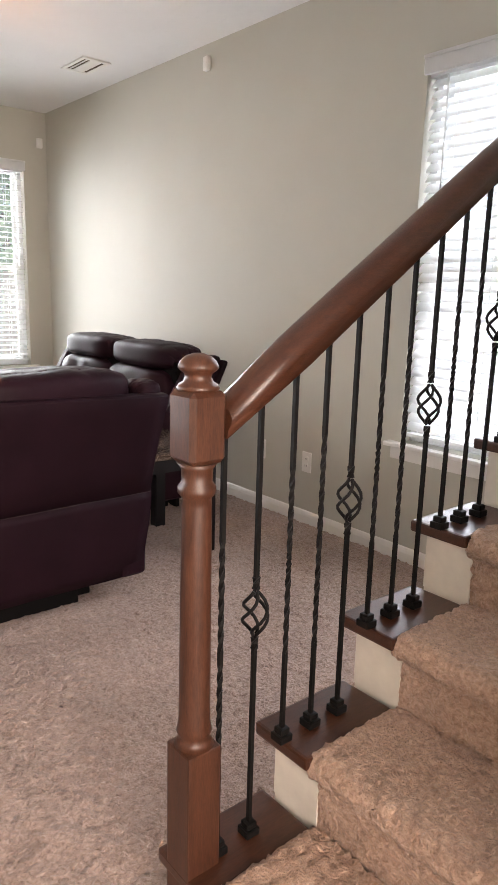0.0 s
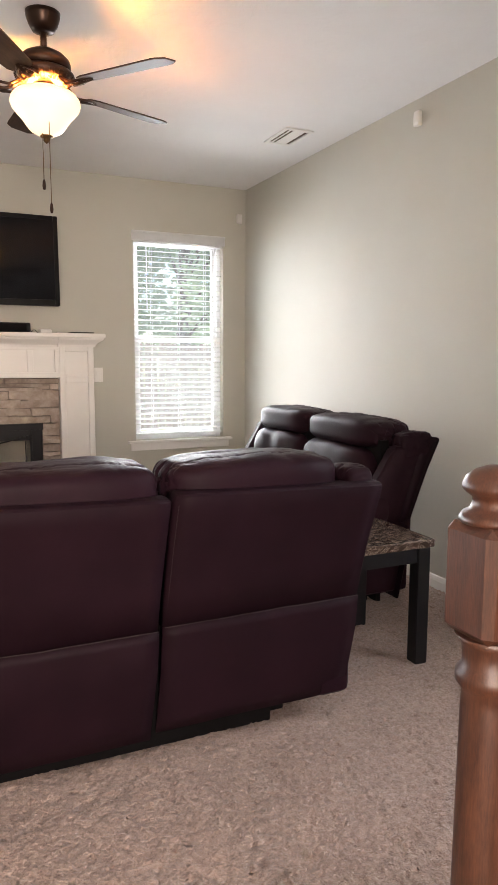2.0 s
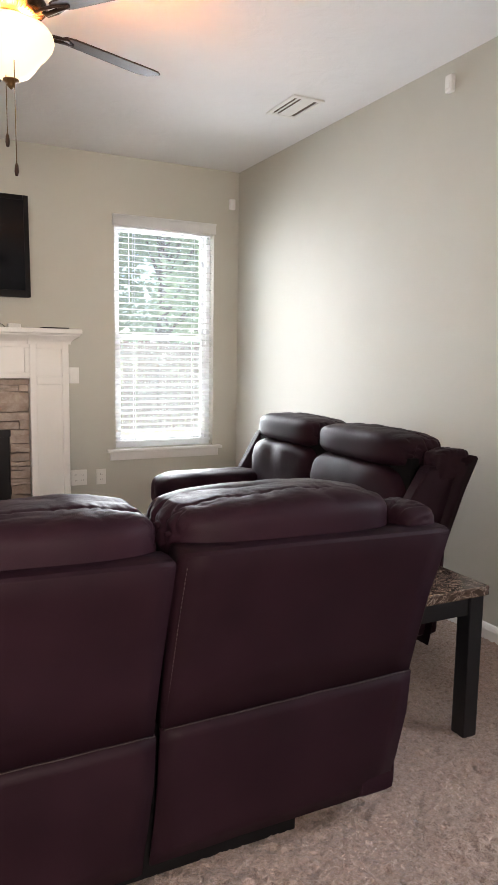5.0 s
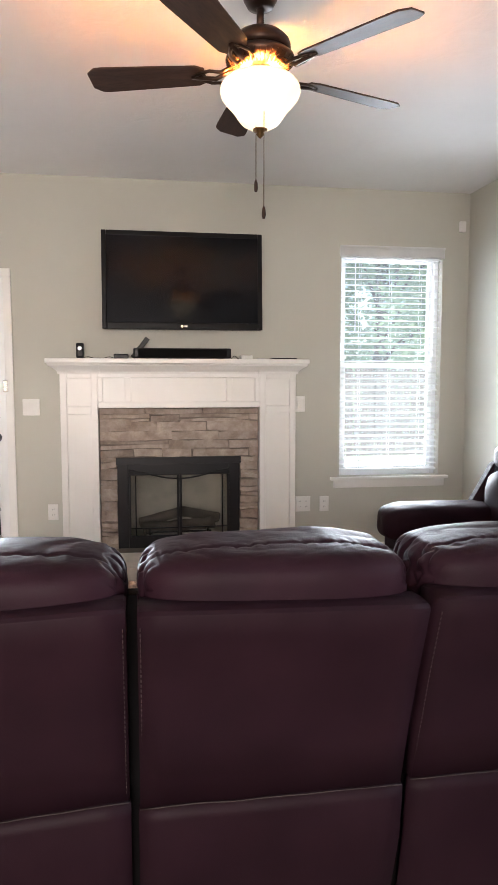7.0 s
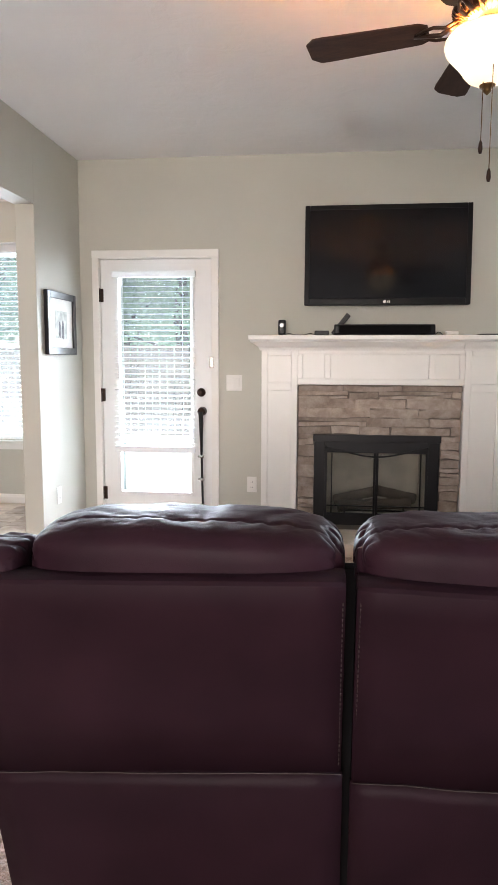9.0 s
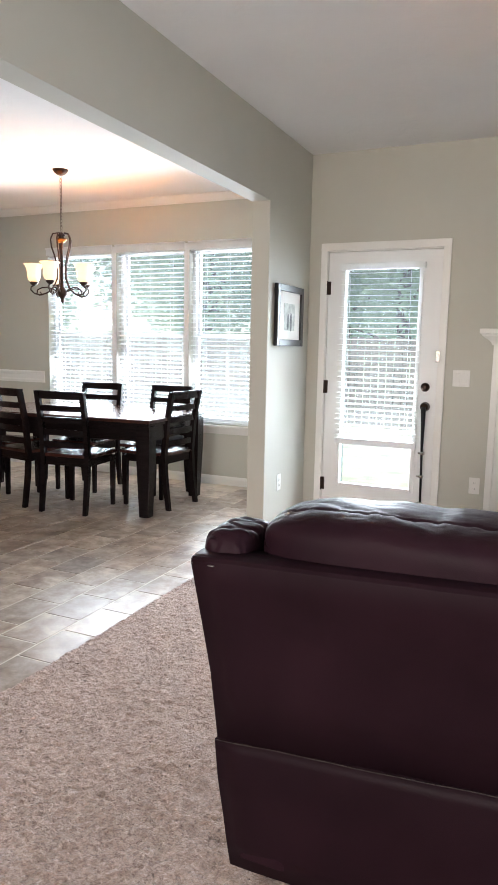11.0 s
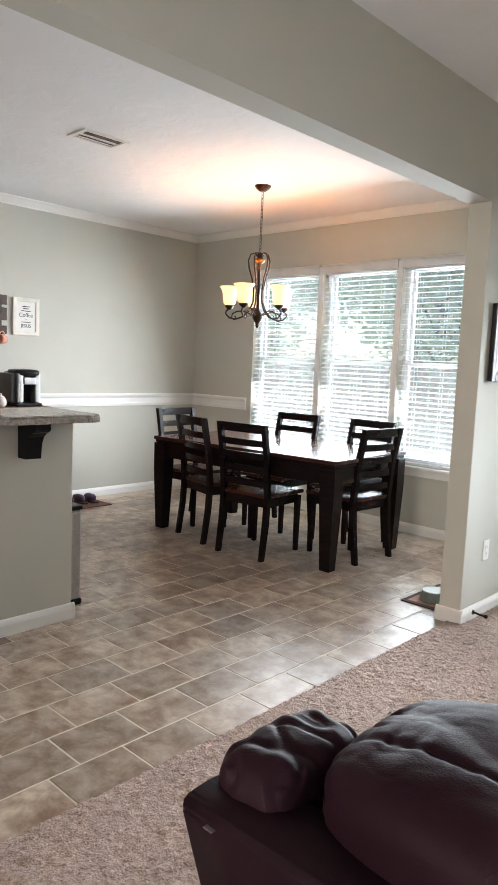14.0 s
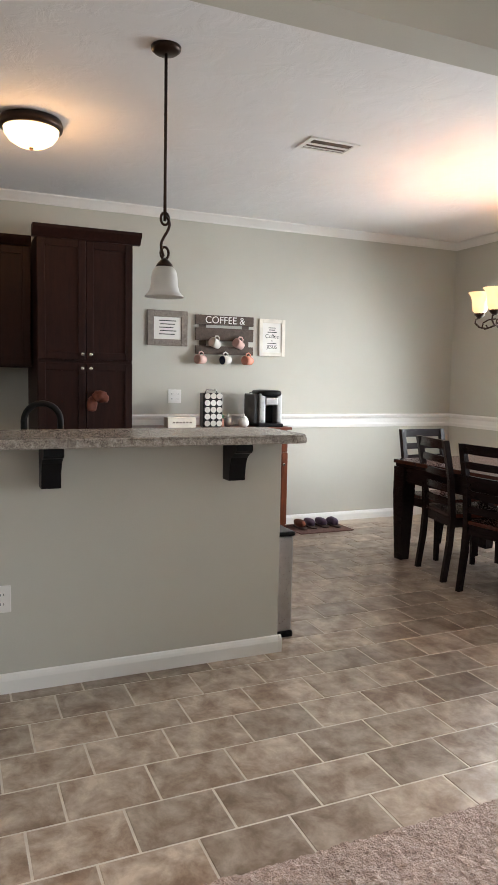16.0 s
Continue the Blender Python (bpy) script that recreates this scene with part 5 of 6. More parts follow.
def baluster(x, foot, top, basket):
    b = thing("baluster", "black twisted iron baluster" + (" with an open basket" if basket else ""), "baluster", "balusters of the stair rail")
    y, w = RAIL_Y - 0.004, 0.0060
    shoe = box(B(), x - 0.017, x + 0.017, y - 0.017, y + 0.017, foot + 0.003, foot + 0.02, 0.003)
    box(shoe, x - 0.0125, x + 0.0125, y - 0.0125, y + 0.0125, foot + 0.019, foot + 0.034, 0.004)
    part("shoe", shoe, M_IRON, b)
    bm = B()
    if basket:
        c = foot + 0.50
        square_bar(bm, x, y, foot + 0.01, c - 0.05, w)
        square_bar(bm, x, y, c + 0.05, top, w)
        part("bar", bm, M_IRON, b)
        bm = B()
        for k in range(4):
            pts = []
            for i in range(11):
                u = i / 10
                a = math.pi / 2 * k + u * math.pi * 1.0
                r = 0.004 + 0.024 * math.sin(math.pi * u)
                pts.append((x + r * math.cos(a), y + r * math.sin(a), c - 0.045 + 0.09 * u))
            tube(bm, pts, 0.0036, 6)
        for z in (c - 0.075, c + 0.05):
            square_bar(bm, x, y, z, z + 0.025, w * 1.4, [(z, z + 0.025, 0.3)])
        part("basket", bm, M_IRON, b)
    else:
        length = top - foot
        square_bar(bm, x, y, foot + 0.01, top, w, [(foot + 0.2, foot + 0.42, 1.75), (top - 0.42, top - 0.2, 1.75)])
        part("bar", bm, M_IRON, b)


k = 0
while True:
    x = 2.336 + 0.0838 * k
    if x > LAND - 0.06:
        break
    n = max(1, min(6, int((x - NOSE + 0.012) / RUN) + 1))
    baluster(x, RISE * n + 0.0, rail_z(x) - 0.028, k % 3 == 1)
    k += 1


# ---- dining table and chairs ----
def dining_table():
    t = thing("dining_table", "dark espresso dining table with a glossy red-brown top", "table", at=pose(-2.05, 6.475, 0, 0, 0, 3.6))
    w, d, z = 0.885, 0.50, 0.765
    part("tabletop", box(B(), -w, w, -d, d, z - 0.03, z, 0.006), M_TABLETOP, t, "glossy red-brown wooden top")
    part("top_border", box(B(), -w + 0.012, w - 0.012, -d + 0.012, d - 0.012, z - 0.052, z - 0.031, 0.004), M_DARKWOOD, t)
    bm = B()
    for q in ((-w + 0.12, w - 0.12, -d + 0.025, -d + 0.05), (-w + 0.12, w - 0.12, d - 0.05, d - 0.025), (-w + 0.025, -w + 0.05, -d + 0.12, d - 0.12), (w - 0.05, w - 0.025, -d + 0.12, d - 0.12)):
        box(bm, *q, z - 0.17, z - 0.053, 0.003)
    part("apron", bm, M_DARKWOOD, t)
    for sx in (-1, 1):
        for sy in (-1, 1):
            bm = B()
            box(bm, -0.058, 0.058, -0.058, 0.058, 0.0, z - 0.053, 0.004)
            bmesh.ops.bisect_plane(bm, geom=bm.verts[:] + bm.edges[:] + bm.faces[:], plane_co=(0, 0, 0.06), plane_no=(0, 0, 1))
            bmesh.ops.bisect_plane(bm, geom=bm.verts[:] + bm.edges[:] + bm.faces[:], plane_co=(0, 0, 0.5), plane_no=(0, 0, 1))
            for v in bm.verts:
                k = 0.72 if v.co.z < 0.07 else (0.8 if v.co.z < 0.01 else 1.0)
                if v.co.z < 0.03:
                    k = 0.68
                v.co.x, v.co.y = sx * (w - 0.062) + v.co.x * k, sy * (d - 0.062) + v.co.y * k
            part("leg", bm, M_DARKWOOD, t)


dining_table()


def dining_chair(m, pad=False):
    """Stands at the origin facing +y; the back at -y."""
    c = thing("dining_chair", "dark espresso ladder-back dining chair with a wooden seat", "chair", "chairs round the dining table", at=m)
    for sx in (-1, 1):
        bm = B()
        prev = None
        ys = [(0.0, -0.245), (0.25, -0.212), (0.45, -0.20), (0.70, -0.222), (0.965, -0.275)]
        for z, y in ys:
            hw = 0.019 if z > 0.1 else 0.015
            ring = [bm.verts.new((sx * 0.198 + a * hw, y + b * 0.019, z)) for a, b in ((-1, -1), (1, -1), (1, 1), (-1, 1))]
            if prev:
                for q in range(4):
                    bm.faces.new((prev[q], prev[(q + 1) % 4], ring[(q + 1) % 4], ring[q]))
            else:
                bm.faces.new(ring[::-1])
            prev = ring
        bm.faces.new(prev)
        part("back_leg", bm, M_DARKWOOD, c)
        bm = box(B(), sx * 0.196 - 0.02, sx * 0.196 + 0.02, 0.17, 0.21, 0, 0.425, 0.003)
        for v in bm.verts:
            if v.co.z < 0.1:
                v.co.x = sx * 0.196 + (v.co.x - sx * 0.196) * 0.75
                v.co.y = 0.19 + (v.co.y - 0.19) * 0.75
        part("front_leg", bm, M_DARKWOOD, c)
    for z, y in ((0.934, -0.268), (0.83, -0.247), (0.737, -0.229), (0.64, -0.216), (0.542, -0.208)):
        h = 0.031 if z > 0.9 else 0.0235
        bm = B()
        cols = []
        for i in range(9):
            u = i / 8 * 2 - 1
            o = -0.014 * (1 - u * u)
            cols.append([bm.verts.new((u * 0.19, y + o + a, z + b)) for a, b in ((-0.009, -h), (0.009, -h), (0.009, h), (-0.009, h))])
        for a, b in zip(cols, cols[1:]):
            for q in range(4):
                bm.faces.new((a[q], a[(q + 1) % 4], b[(q + 1) % 4], b[q]))
        bm.faces.new(cols[0][::-1])
        bm.faces.new(cols[-1])
        bmesh.ops.recalc_face_normals(bm, faces=bm.faces[:])
        part("back_slat", bm, M_DARKWOOD, c)
    bm = box(B(), -0.222, 0.222, -0.21, 0.235, 0.438, 0.466, 0.010, 3)
    for v in bm.verts:
        if v.co.y < 0:
            v.co.x *= 0.92
    part("seat", bm, M_SEAT, c, "red-brown wooden seat")
    bm = B()
    for q in ((-0.176, 0.176, 0.18, 0.2), (-0.176, 0.176, -0.205, -0.188), (-0.206, -0.188, -0.18, 0.17), (0.188, 0.206, -0.18, 0.17)):
        box(bm, *q, 0.375, 0.437)
    part("seat_rail", bm, M_DARKWOOD, c)
    return c


first = dining_chair(pose(-1.854, 6.114, 0, 0, 0, 6))
for m in (pose(-2.37, 6.165, 0, 0, 0, -12), pose(-1.385, 6.565, 0, 0, 0, 86), pose(-2.30, 6.80, 0, 0, 0, 184), pose(-1.60, 6.86, 0, 0, 0, 177), pose(-2.90, 6.39, 0, 0, 0, -88)):
    copy_thing(first, m)
for x, y, a in ((-2.31, 6.87, 0), (-1.60, 6.93, 8)):
    bm = puff(B(), (0, 0, 0), (0.40, 0.40, 0.06), 4, 0.006, 8, 7, x)
    bmesh.ops.transform(bm, matrix=pose(x, y - 0.02, 0.497, 0, 0, a), verts=bm.verts[:])
    one("seat_pad", bm, M_CUSHION, "thin black seat pad lying on a dining chair", "cushion")


def chandelier():
    c = thing("chandelier", "bronze scrolled chandelier with five lit amber glass shades", "chandelier", at=pose(-2.19, 6.345, 0))
    part("canopy", lathe(B(), [(0.018, H - 0.045), (0.03, H - 0.04), (0.05, H - 0.025), (0.062, H - 0.008), (0.064, H - 0.001)], 28), M_BRONZE, c)
    zt = 2.235
    n = 17
    bm = B()
    for i in range(n):
        z = H - 0.045 - (H - 0.045 - zt) * (i + 0.5) / n
        hl = (H - 0.045 - zt) / n * 0.68
        pts = []
        for q in range(13):
            a = 2 * math.pi * q / 12
            o = 0.009 * math.sin(a)
            pts.append((o, 0, z + hl * math.cos(a)) if i % 2 else (0, o, z + hl * math.cos(a)))
        tube(bm, pts, 0.0022, 5)
    part("chain", bm, M_BRONZE, c)
    part("centre_column", lathe(B(), [(0.006, 2.24), (0.022, 2.225), (0.018, 2.20), (0.034, 2.185), (0.030, 2.165), (0.012, 2.15), (0.010, 2.05), (0.012, 1.80), (0.03, 1.775), (0.042, 1.755), (0.040, 1.735), (0.02, 1.705), (0.012, 1.69), (0.016, 1.68), (0.006, 1.663)], 24), M_BRONZE, c)
    part("copper_cup", lathe(B(), [(0.02, 2.155), (0.036, 2.165), (0.044, 2.18), (0.045, 2.186)], 24), M_BRASS, c)
    for k in range(5):
        a = radians(-3 + 72 * k)
        d = Vector((math.cos(a), math.sin(a), 0))
        bm = B()
        up = [(0.014, 2.20), (0.035, 2.232), (0.07, 2.225), (0.088, 2.18), (0.082, 2.12), (0.055, 2.04), (0.038, 1.95), (0.04, 1.86), (0.07, 1.79), (0.12, 1.745), (0.175, 1.725), (0.225, 1.735), (0.255, 1.765), (0.25, 1.79), (0.225, 1.80)]
        tube(bm, [d * r + Vector((0, 0, z)) for r, z in up], 0.0065, 7)
        low = [(0.035, 1.755), (0.075, 1.775), (0.12, 1.79), (0.165, 1.785), (0.20, 1.765), (0.205, 1.735), (0.185, 1.72), (0.17, 1.735), (0.18, 1.75)]
        tube(bm, [d * r + Vector((0, 0, z)) for r, z in low], 0.0055, 7)
        arm = part("arm", bm, M_BRONZE, c)
        p = d * 0.228
        part("cup", lathe(B(), [(0.008, 1.795), (0.018, 1.802), (0.034, 1.818), (0.036, 1.83)], 20, (p.x, p.y, 0)), M_BRONZE, arm)
        part("glass_shade", lathe(B(), [(0.03, 1.832), (0.046, 1.845), (0.053, 1.875), (0.054, 1.91), (0.060, 1.94), (0.072, 1.962), (0.082, 1.972), (0.080, 1.974), (0.068, 1.963), (0.056, 1.94), (0.050, 1.91), (0.049, 1.875), (0.042, 1.85), (0.02, 1.84)], 28, (p.x, p.y, 0)), M_CHAND_ON, arm, "glowing amber glass bell shade")


chandelier()
for k in range(5):
    point_lamp("chandelier_bulb", (-2.19 + 0.228 * math.cos(radians(-3 + 72 * k)), 6.345 + 0.228 * math.sin(radians(-3 + 72 * k)), 1.925), 1.8, 0.025, WARM)


# ---- kitchen and coffee corner ----
BAR_X, BAR_END = -1.552, 4.311
structure("bar_wall", box(B(), BAR_X - 0.12, BAR_X, 1.3, BAR_END, 0, 1.058, 0.003), M_WALL, "greige half wall under the breakfast bar")
moulding("bar_baseboard", BASE, [("x", BAR_X, 1.3, BAR_END + 0.018, 1), ("y", BAR_END, BAR_X - 0.12, BAR_X + 0.018, 1)], M_TRIM, "white baseboard of the half wall")


def bar_top():
    t = thing("bar_top", "mottled grey and brown granite breakfast bar top", "countertop")
    for nm, z0, z1, grow, bev in (("slab", 1.0605, 1.09, 0.0, 0.004), ("edge", 1.0895, 1.1, -0.002, 0.0045)):
        outline = [(-1.86 - grow, 1.2), (-1.345 + grow, 1.2), (-1.345 + grow, 4.30), (-1.36 + grow, 4.345 + grow), (-1.40, 4.362 + grow), (-1.86 - grow, 4.362 + grow)]
        bm = prism(B(), outline, z0, z1, "z")
        bmesh.ops.bevel(bm, geom=bm.edges[:], offset=bev, segments=3, affect="EDGES")
        part(nm, bm, M_GRANITE, t)


bar_top()
for y in (4.045, 3.214, 2.38):
    c = thing("corbel", "black scrolled wooden bracket under the bar top", "bracket", "brackets under the bar")
    prof = [(0, 1.058), (0.165, 1.058), (0.168, 1.03), (0.155, 1.018), (0.135, 1.012), (0.105, 0.99), (0.088, 0.955), (0.082, 0.915), (0.078, 0.882), (0, 0.882)]
    part("bracket", prism(B(), [(BAR_X + 0.001 + o, z) for o, z in prof], y - 0.04, y + 0.04, "y"), M_BLACKPLASTIC, c)


def wall_plate(name, label, m, kind):
    p = thing(name, label, "switch" if kind in ("switch", "gang") else "outlet", at=m)
    w = 0.058 if kind in ("double", "gang") else 0.036
    part("plate", box(B(), -w, w, -0.006, 0.0, -0.058, 0.058, 0.004), M_WHITEPLASTIC, p)
    if kind in ("switch", "gang"):
        for dx in (-0.024, 0.024) if kind == "gang" else (0,):
            part("rocker", box(B(), dx - 0.016, dx + 0.016, -0.011, -0.005, -0.033, 0.033, 0.003), M_WHITEPLASTIC, p)
    else:
        for dx in ((-0.024, 0.024) if kind == "double" else (0,)):
            for dz in (-0.02, 0.02):
                bm = lathe(B(), [(0.0165, 0), (0.0165, 0.003)], 18, (dx, -0.006, dz), (0, -1, 0))
                sock = part("socket", bm, M_WHITEPLASTIC, p)
                part("slots", box(box(B(), dx - 0.007, dx - 0.005, -0.0098, -0.009, dz - 0.005, dz + 0.005), dx + 0.005, dx + 0.007, -0.0098, -0.009, dz - 0.005, dz + 0.005), M_INK, sock)


wall_plate("light_switch", "white double rocker switch plate beside the mantel", pose(2.97, NORTH, 1.155), "switch")
wall_plate("light_switch", "white switch plate beside the glazed door", pose(1.033, NORTH, 1.142), "gang")
wall_plate("outlet", "white outlet plate low on the wall by the mantel", pose(1.165, NORTH, 0.392), "single")
wall_plate("outlet", "white double outlet plate beside the mantel", pose(2.995, NORTH, 0.40), "double")
wall_plate("outlet", "white outlet plate under the window", pose(3.16, NORTH, 0.397), "single")
wall_plate("outlet", "white outlet plate low on the long wall", pose(EAST, 3.67, 0.372, 0, 0, -90), "single")
wall_plate("outlet", "white cable plate low on the long wall", pose(EAST, 3.28, 0.366, 0, 0, -90), "single")
wall_plate("outlet", "white outlet plate low on the short wall", pose(OPEN_B, 6.11, 0.382, 0, 0, 90), "single")
wall_plate("outlet", "white outlet plate on the half wall", pose(BAR_X, 3.02, 0.41, 0, 0, 90), "single")
wall_plate("light_switch", "white switch plate above the coffee counter", pose(WEST, 4.6, 1.185, 0, 0, 90), "double")


def sensor(label, m):
    s = thing("motion_detector", label, "sensor", at=m)
    part("housing", box(B(), -0.024, 0.024, -0.03, 0.0, -0.04, 0.04, 0.01, 3), M_WHITEPLASTIC, s)
    part("lens", box(B(), -0.016, 0.016, -0.034, -0.028, -0.024, 0.01, 0.003), M_WHITEPLASTIC, s)


sensor("small white alarm sensor high in the corner", pose(4.215, NORTH, 2.485))
sensor("small white alarm sensor high on the long wall", pose(EAST, 4.27, 2.622, 0, 0, -90))


def ceiling_vent(x, y, turn, label):
    v = thing("ceiling_vent", label, "vent", at=pose(x, y, H, 0, 0, turn))
    bm = B()
    for q in ((-0.165, -0.135, -0.10, 0.10), (0.135, 0.165, -0.10, 0.10), (-0.135, 0.135, -0.10, -0.075), (-0.135, 0.135, 0.075, 0.10)):
        box(bm, *q, -0.010, -0.0005, 0.003)
    part("frame", bm, M_WHITEPLASTIC, v)
    # dark sheet stands in for the shaded duct behind the slats
    part("backing", box(B(), -0.135, 0.135, -0.075, 0.075, -0.003, -0.001), M_BARK_SHADE, v)
    part("damper_plate", box(B(), -0.135, 0.135, *((-0.05, 0.028) if "living" in label else (-0.012, 0.012)), -0.008, -0.0035, 0.002), M_WHITEPLASTIC, v)
    part("slat", box(B(), -0.135, 0.135, 0.046, 0.056, -0.008, -0.0035, 0.001), M_WHITEPLASTIC, v)


ceiling_vent(3.93, 5.18, 90, "white louvred air vent in the living room ceiling")
ceiling_vent(-2.27, 4.92, 90, "white louvred air vent in the dining room ceiling")


def shaker_door(parent, x, y0, y1, z0, z1, knob_y, knob_z):
    """A framed door that faces +x."""
    bm = box(B(), x, x + 0.012, y0 + 0.002, y1 - 0.002, z0 + 0.002, z1 - 0.002)
    s = 0.055
    for q in ((y0 + 0.002, y0 + s, z0 + 0.002, z1 - 0.002), (y1 - s, y1 - 0.002, z0 + 0.002, z1 - 0.002), (y0 + s, y1 - s, z0 + 0.002, z0 + s), (y0 + s, y1 - s, z1 - s, z1 - 0.002)):
        box(bm, x + 0.010, x + 0.021, q[0], q[1], q[2], q[3], 0.002, 1)
    d = part("door", bm, M_CABINET if parent.get("category") != "sideboard" else M_CHERRY, parent)
    part("knob", lathe(B(), [(0.005, 0), (0.005, 0.014), (0.014, 0.02), (0.014, 0.027), (0.004, 0.03)], 14, (x + 0.021, knob_y, knob_z), (1, 0, 0)), M_CHROME, d)
    return d


def pantry():
    c = thing("pantry_cabinet", "tall espresso pantry cabinet with four panelled doors", "cabinet")
    y0, y1, x1 = 3.40, 4.075, -3.62
    part("body", box(B(), WEST + 0.003, x1, y0, y1, 0.0, 2.315, 0.003), M_CABINET, c)
    ym = (y0 + y1) / 2
    for a, b, ky in ((y0, ym, ym - 0.03), (ym, y1, ym + 0.03)):
        shaker_door(c, x1, a, b, 1.46, 2.30, ky, 1.50)
        shaker_door(c, x1, a, b, 0.11, 1.44, ky, 1.40)
    bm = prism(B(), [(x1 - 0.02, 2.30), (x1 + 0.022, 2.30), (x1 + 0.035, 2.32), (x1 + 0.07, 2.36), (x1 + 0.075, 2.38), (x1 - 0.02, 2.38)], y0 - 0.03, y1 + 0.055, "y")
    prism(bm, [(y1 - 0.02, 2.30), (y1 + 0.01, 2.30), (y1 + 0.05, 2.36), (y1 + 0.055, 2.38), (y1 - 0.02, 2.38)], WEST + 0.003, x1 - 0.02, "x")
    part("crown", bm, M_CABINET, c)
    u = thing("wall_cabinet", "espresso wall cabinet beside the pantry", "cabinet")
    part("body", box(B(), WEST + 0.003, -3.84, 2.0, 3.385, 1.40, 2.27, 0.003), M_CABINET, u)
    for k in range(3):
        shaker_door(u, -3.84, 2.0 + 0.46 * k, 2.0 + 0.46 * (k + 1), 1.41, 2.26, 2.0 + 0.46 * k + 0.05, 1.46)
    part("crown", prism(B(), [(-3.86, 2.265), (-3.815, 2.265), (-3.78, 2.31), (-3.775, 2.33), (-3.86, 2.33)], 2.0, 3.385, "y"), M_CABINET, u)
    o = thing("wreath", "small rust-red cloth ornament hung on the pantry door", "ornament")
    part("bow", puff(puff(B(), (-3.57, 3.715, 1.20), (0.05, 0.12, 0.08), 2.4, 0.02, 25, 6, 1), (-3.57, 3.835, 1.20), (0.05, 0.12, 0.08), 2.4, 0.02, 25, 6, 5), M_REDCLOTH, o)
    part("ribbon", puff(B(), (-3.578, 3.775, 1.15), (0.03, 0.07, 0.11), 3, 0.01, 20, 5, 2), M_REDCLOTH, o)
    b = thing("base_cabinet", "espresso base cabinet along the kitchen wall", "cabinet")
    part("body", box(B(), WEST + 0.003, -3.64, 1.2, 3.385, 0.0, 0.868, 0.003), M_CABINET, b)
    one("counter_slab", box(B(), WEST + 0.003, -3.60, 1.2, 3.385, 0.87, 0.91, 0.006), M_GRANITE, "granite kitchen worktop", "countertop")
    s = thing("sink_cabinet", "espresso cabinet run behind the half wall", "cabinet")
    part("body", box(B(), -2.27, BAR_X - 0.122, 1.5, 4.0, 0.0, 0.868, 0.003), M_CABINET, s)
    one("sink_counter", box(B(), -2.31, BAR_X - 0.122, 1.4, 4.05, 0.87, 0.91, 0.006), M_GRANITE, "granite sink counter behind the bar", "countertop")
    f = thing("faucet", "black gooseneck kitchen faucet behind the bar", "faucet")
    pts = [(-1.98, 3.155, 0.945)] + [(-1.98, 3.24 - 0.085 * math.cos(a), 1.13 + 0.085 * math.sin(a)) for a in [math.pi * i / 12 for i in range(13)]] + [(-1.98, 3.325, 1.09)]
    part("spout", tube(B(), pts, 0.015, 10), M_IRON, f)
    part("base", lathe(B(), [(0.028, 0.911), (0.026, 0.93), (0.018, 0.95)], 18, (-1.98, 3.155, 0)), M_IRON, f)


pantry()


def coffee_cabinet():
    c = thing("coffee_cabinet", "cherry wood sideboard holding the coffee things", "sideboard")
    x1, y0, y1, z = -3.87, 4.16, 5.50, 0.915
    part("body", box(B(), WEST + 0.03, x1, y0, y1, 0.08, z, 0.004), M_CHERRY, c)
    part("plinth", box(B(), WEST + 0.05, x1 + 0.008, y0 - 0.005, y1 + 0.005, 0.0, 0.082, 0.004), M_CHERRY, c)
    part("top", box(B(), WEST + 0.03, x1 + 0.03, y0 - 0.02, y1 + 0.03, z + 0.001, z + 0.026, 0.006), M_CHERRY, c)
    for k in range(3):
        a = y0 + (y1 - y0) / 3 * k
        b = a + (y1 - y0) / 3
        shaker_door(c, x1, a, b, 0.09, 0.72, b - 0.05, 0.62)
        dr = part("drawer", box(B(), x1, x1 + 0.018, a + 0.004, b - 0.004, 0.73, z - 0.01, 0.004), M_CHERRY, c)
        part("knob", lathe(B(), [(0.005, 0), (0.005, 0.012), (0.013, 0.018), (0.004, 0.026)], 12, (x1 + 0.018, (a + b) / 2, 0.82), (1, 0, 0)), M_BRONZE, dr)


coffee_cabinet()
CT = 0.9415


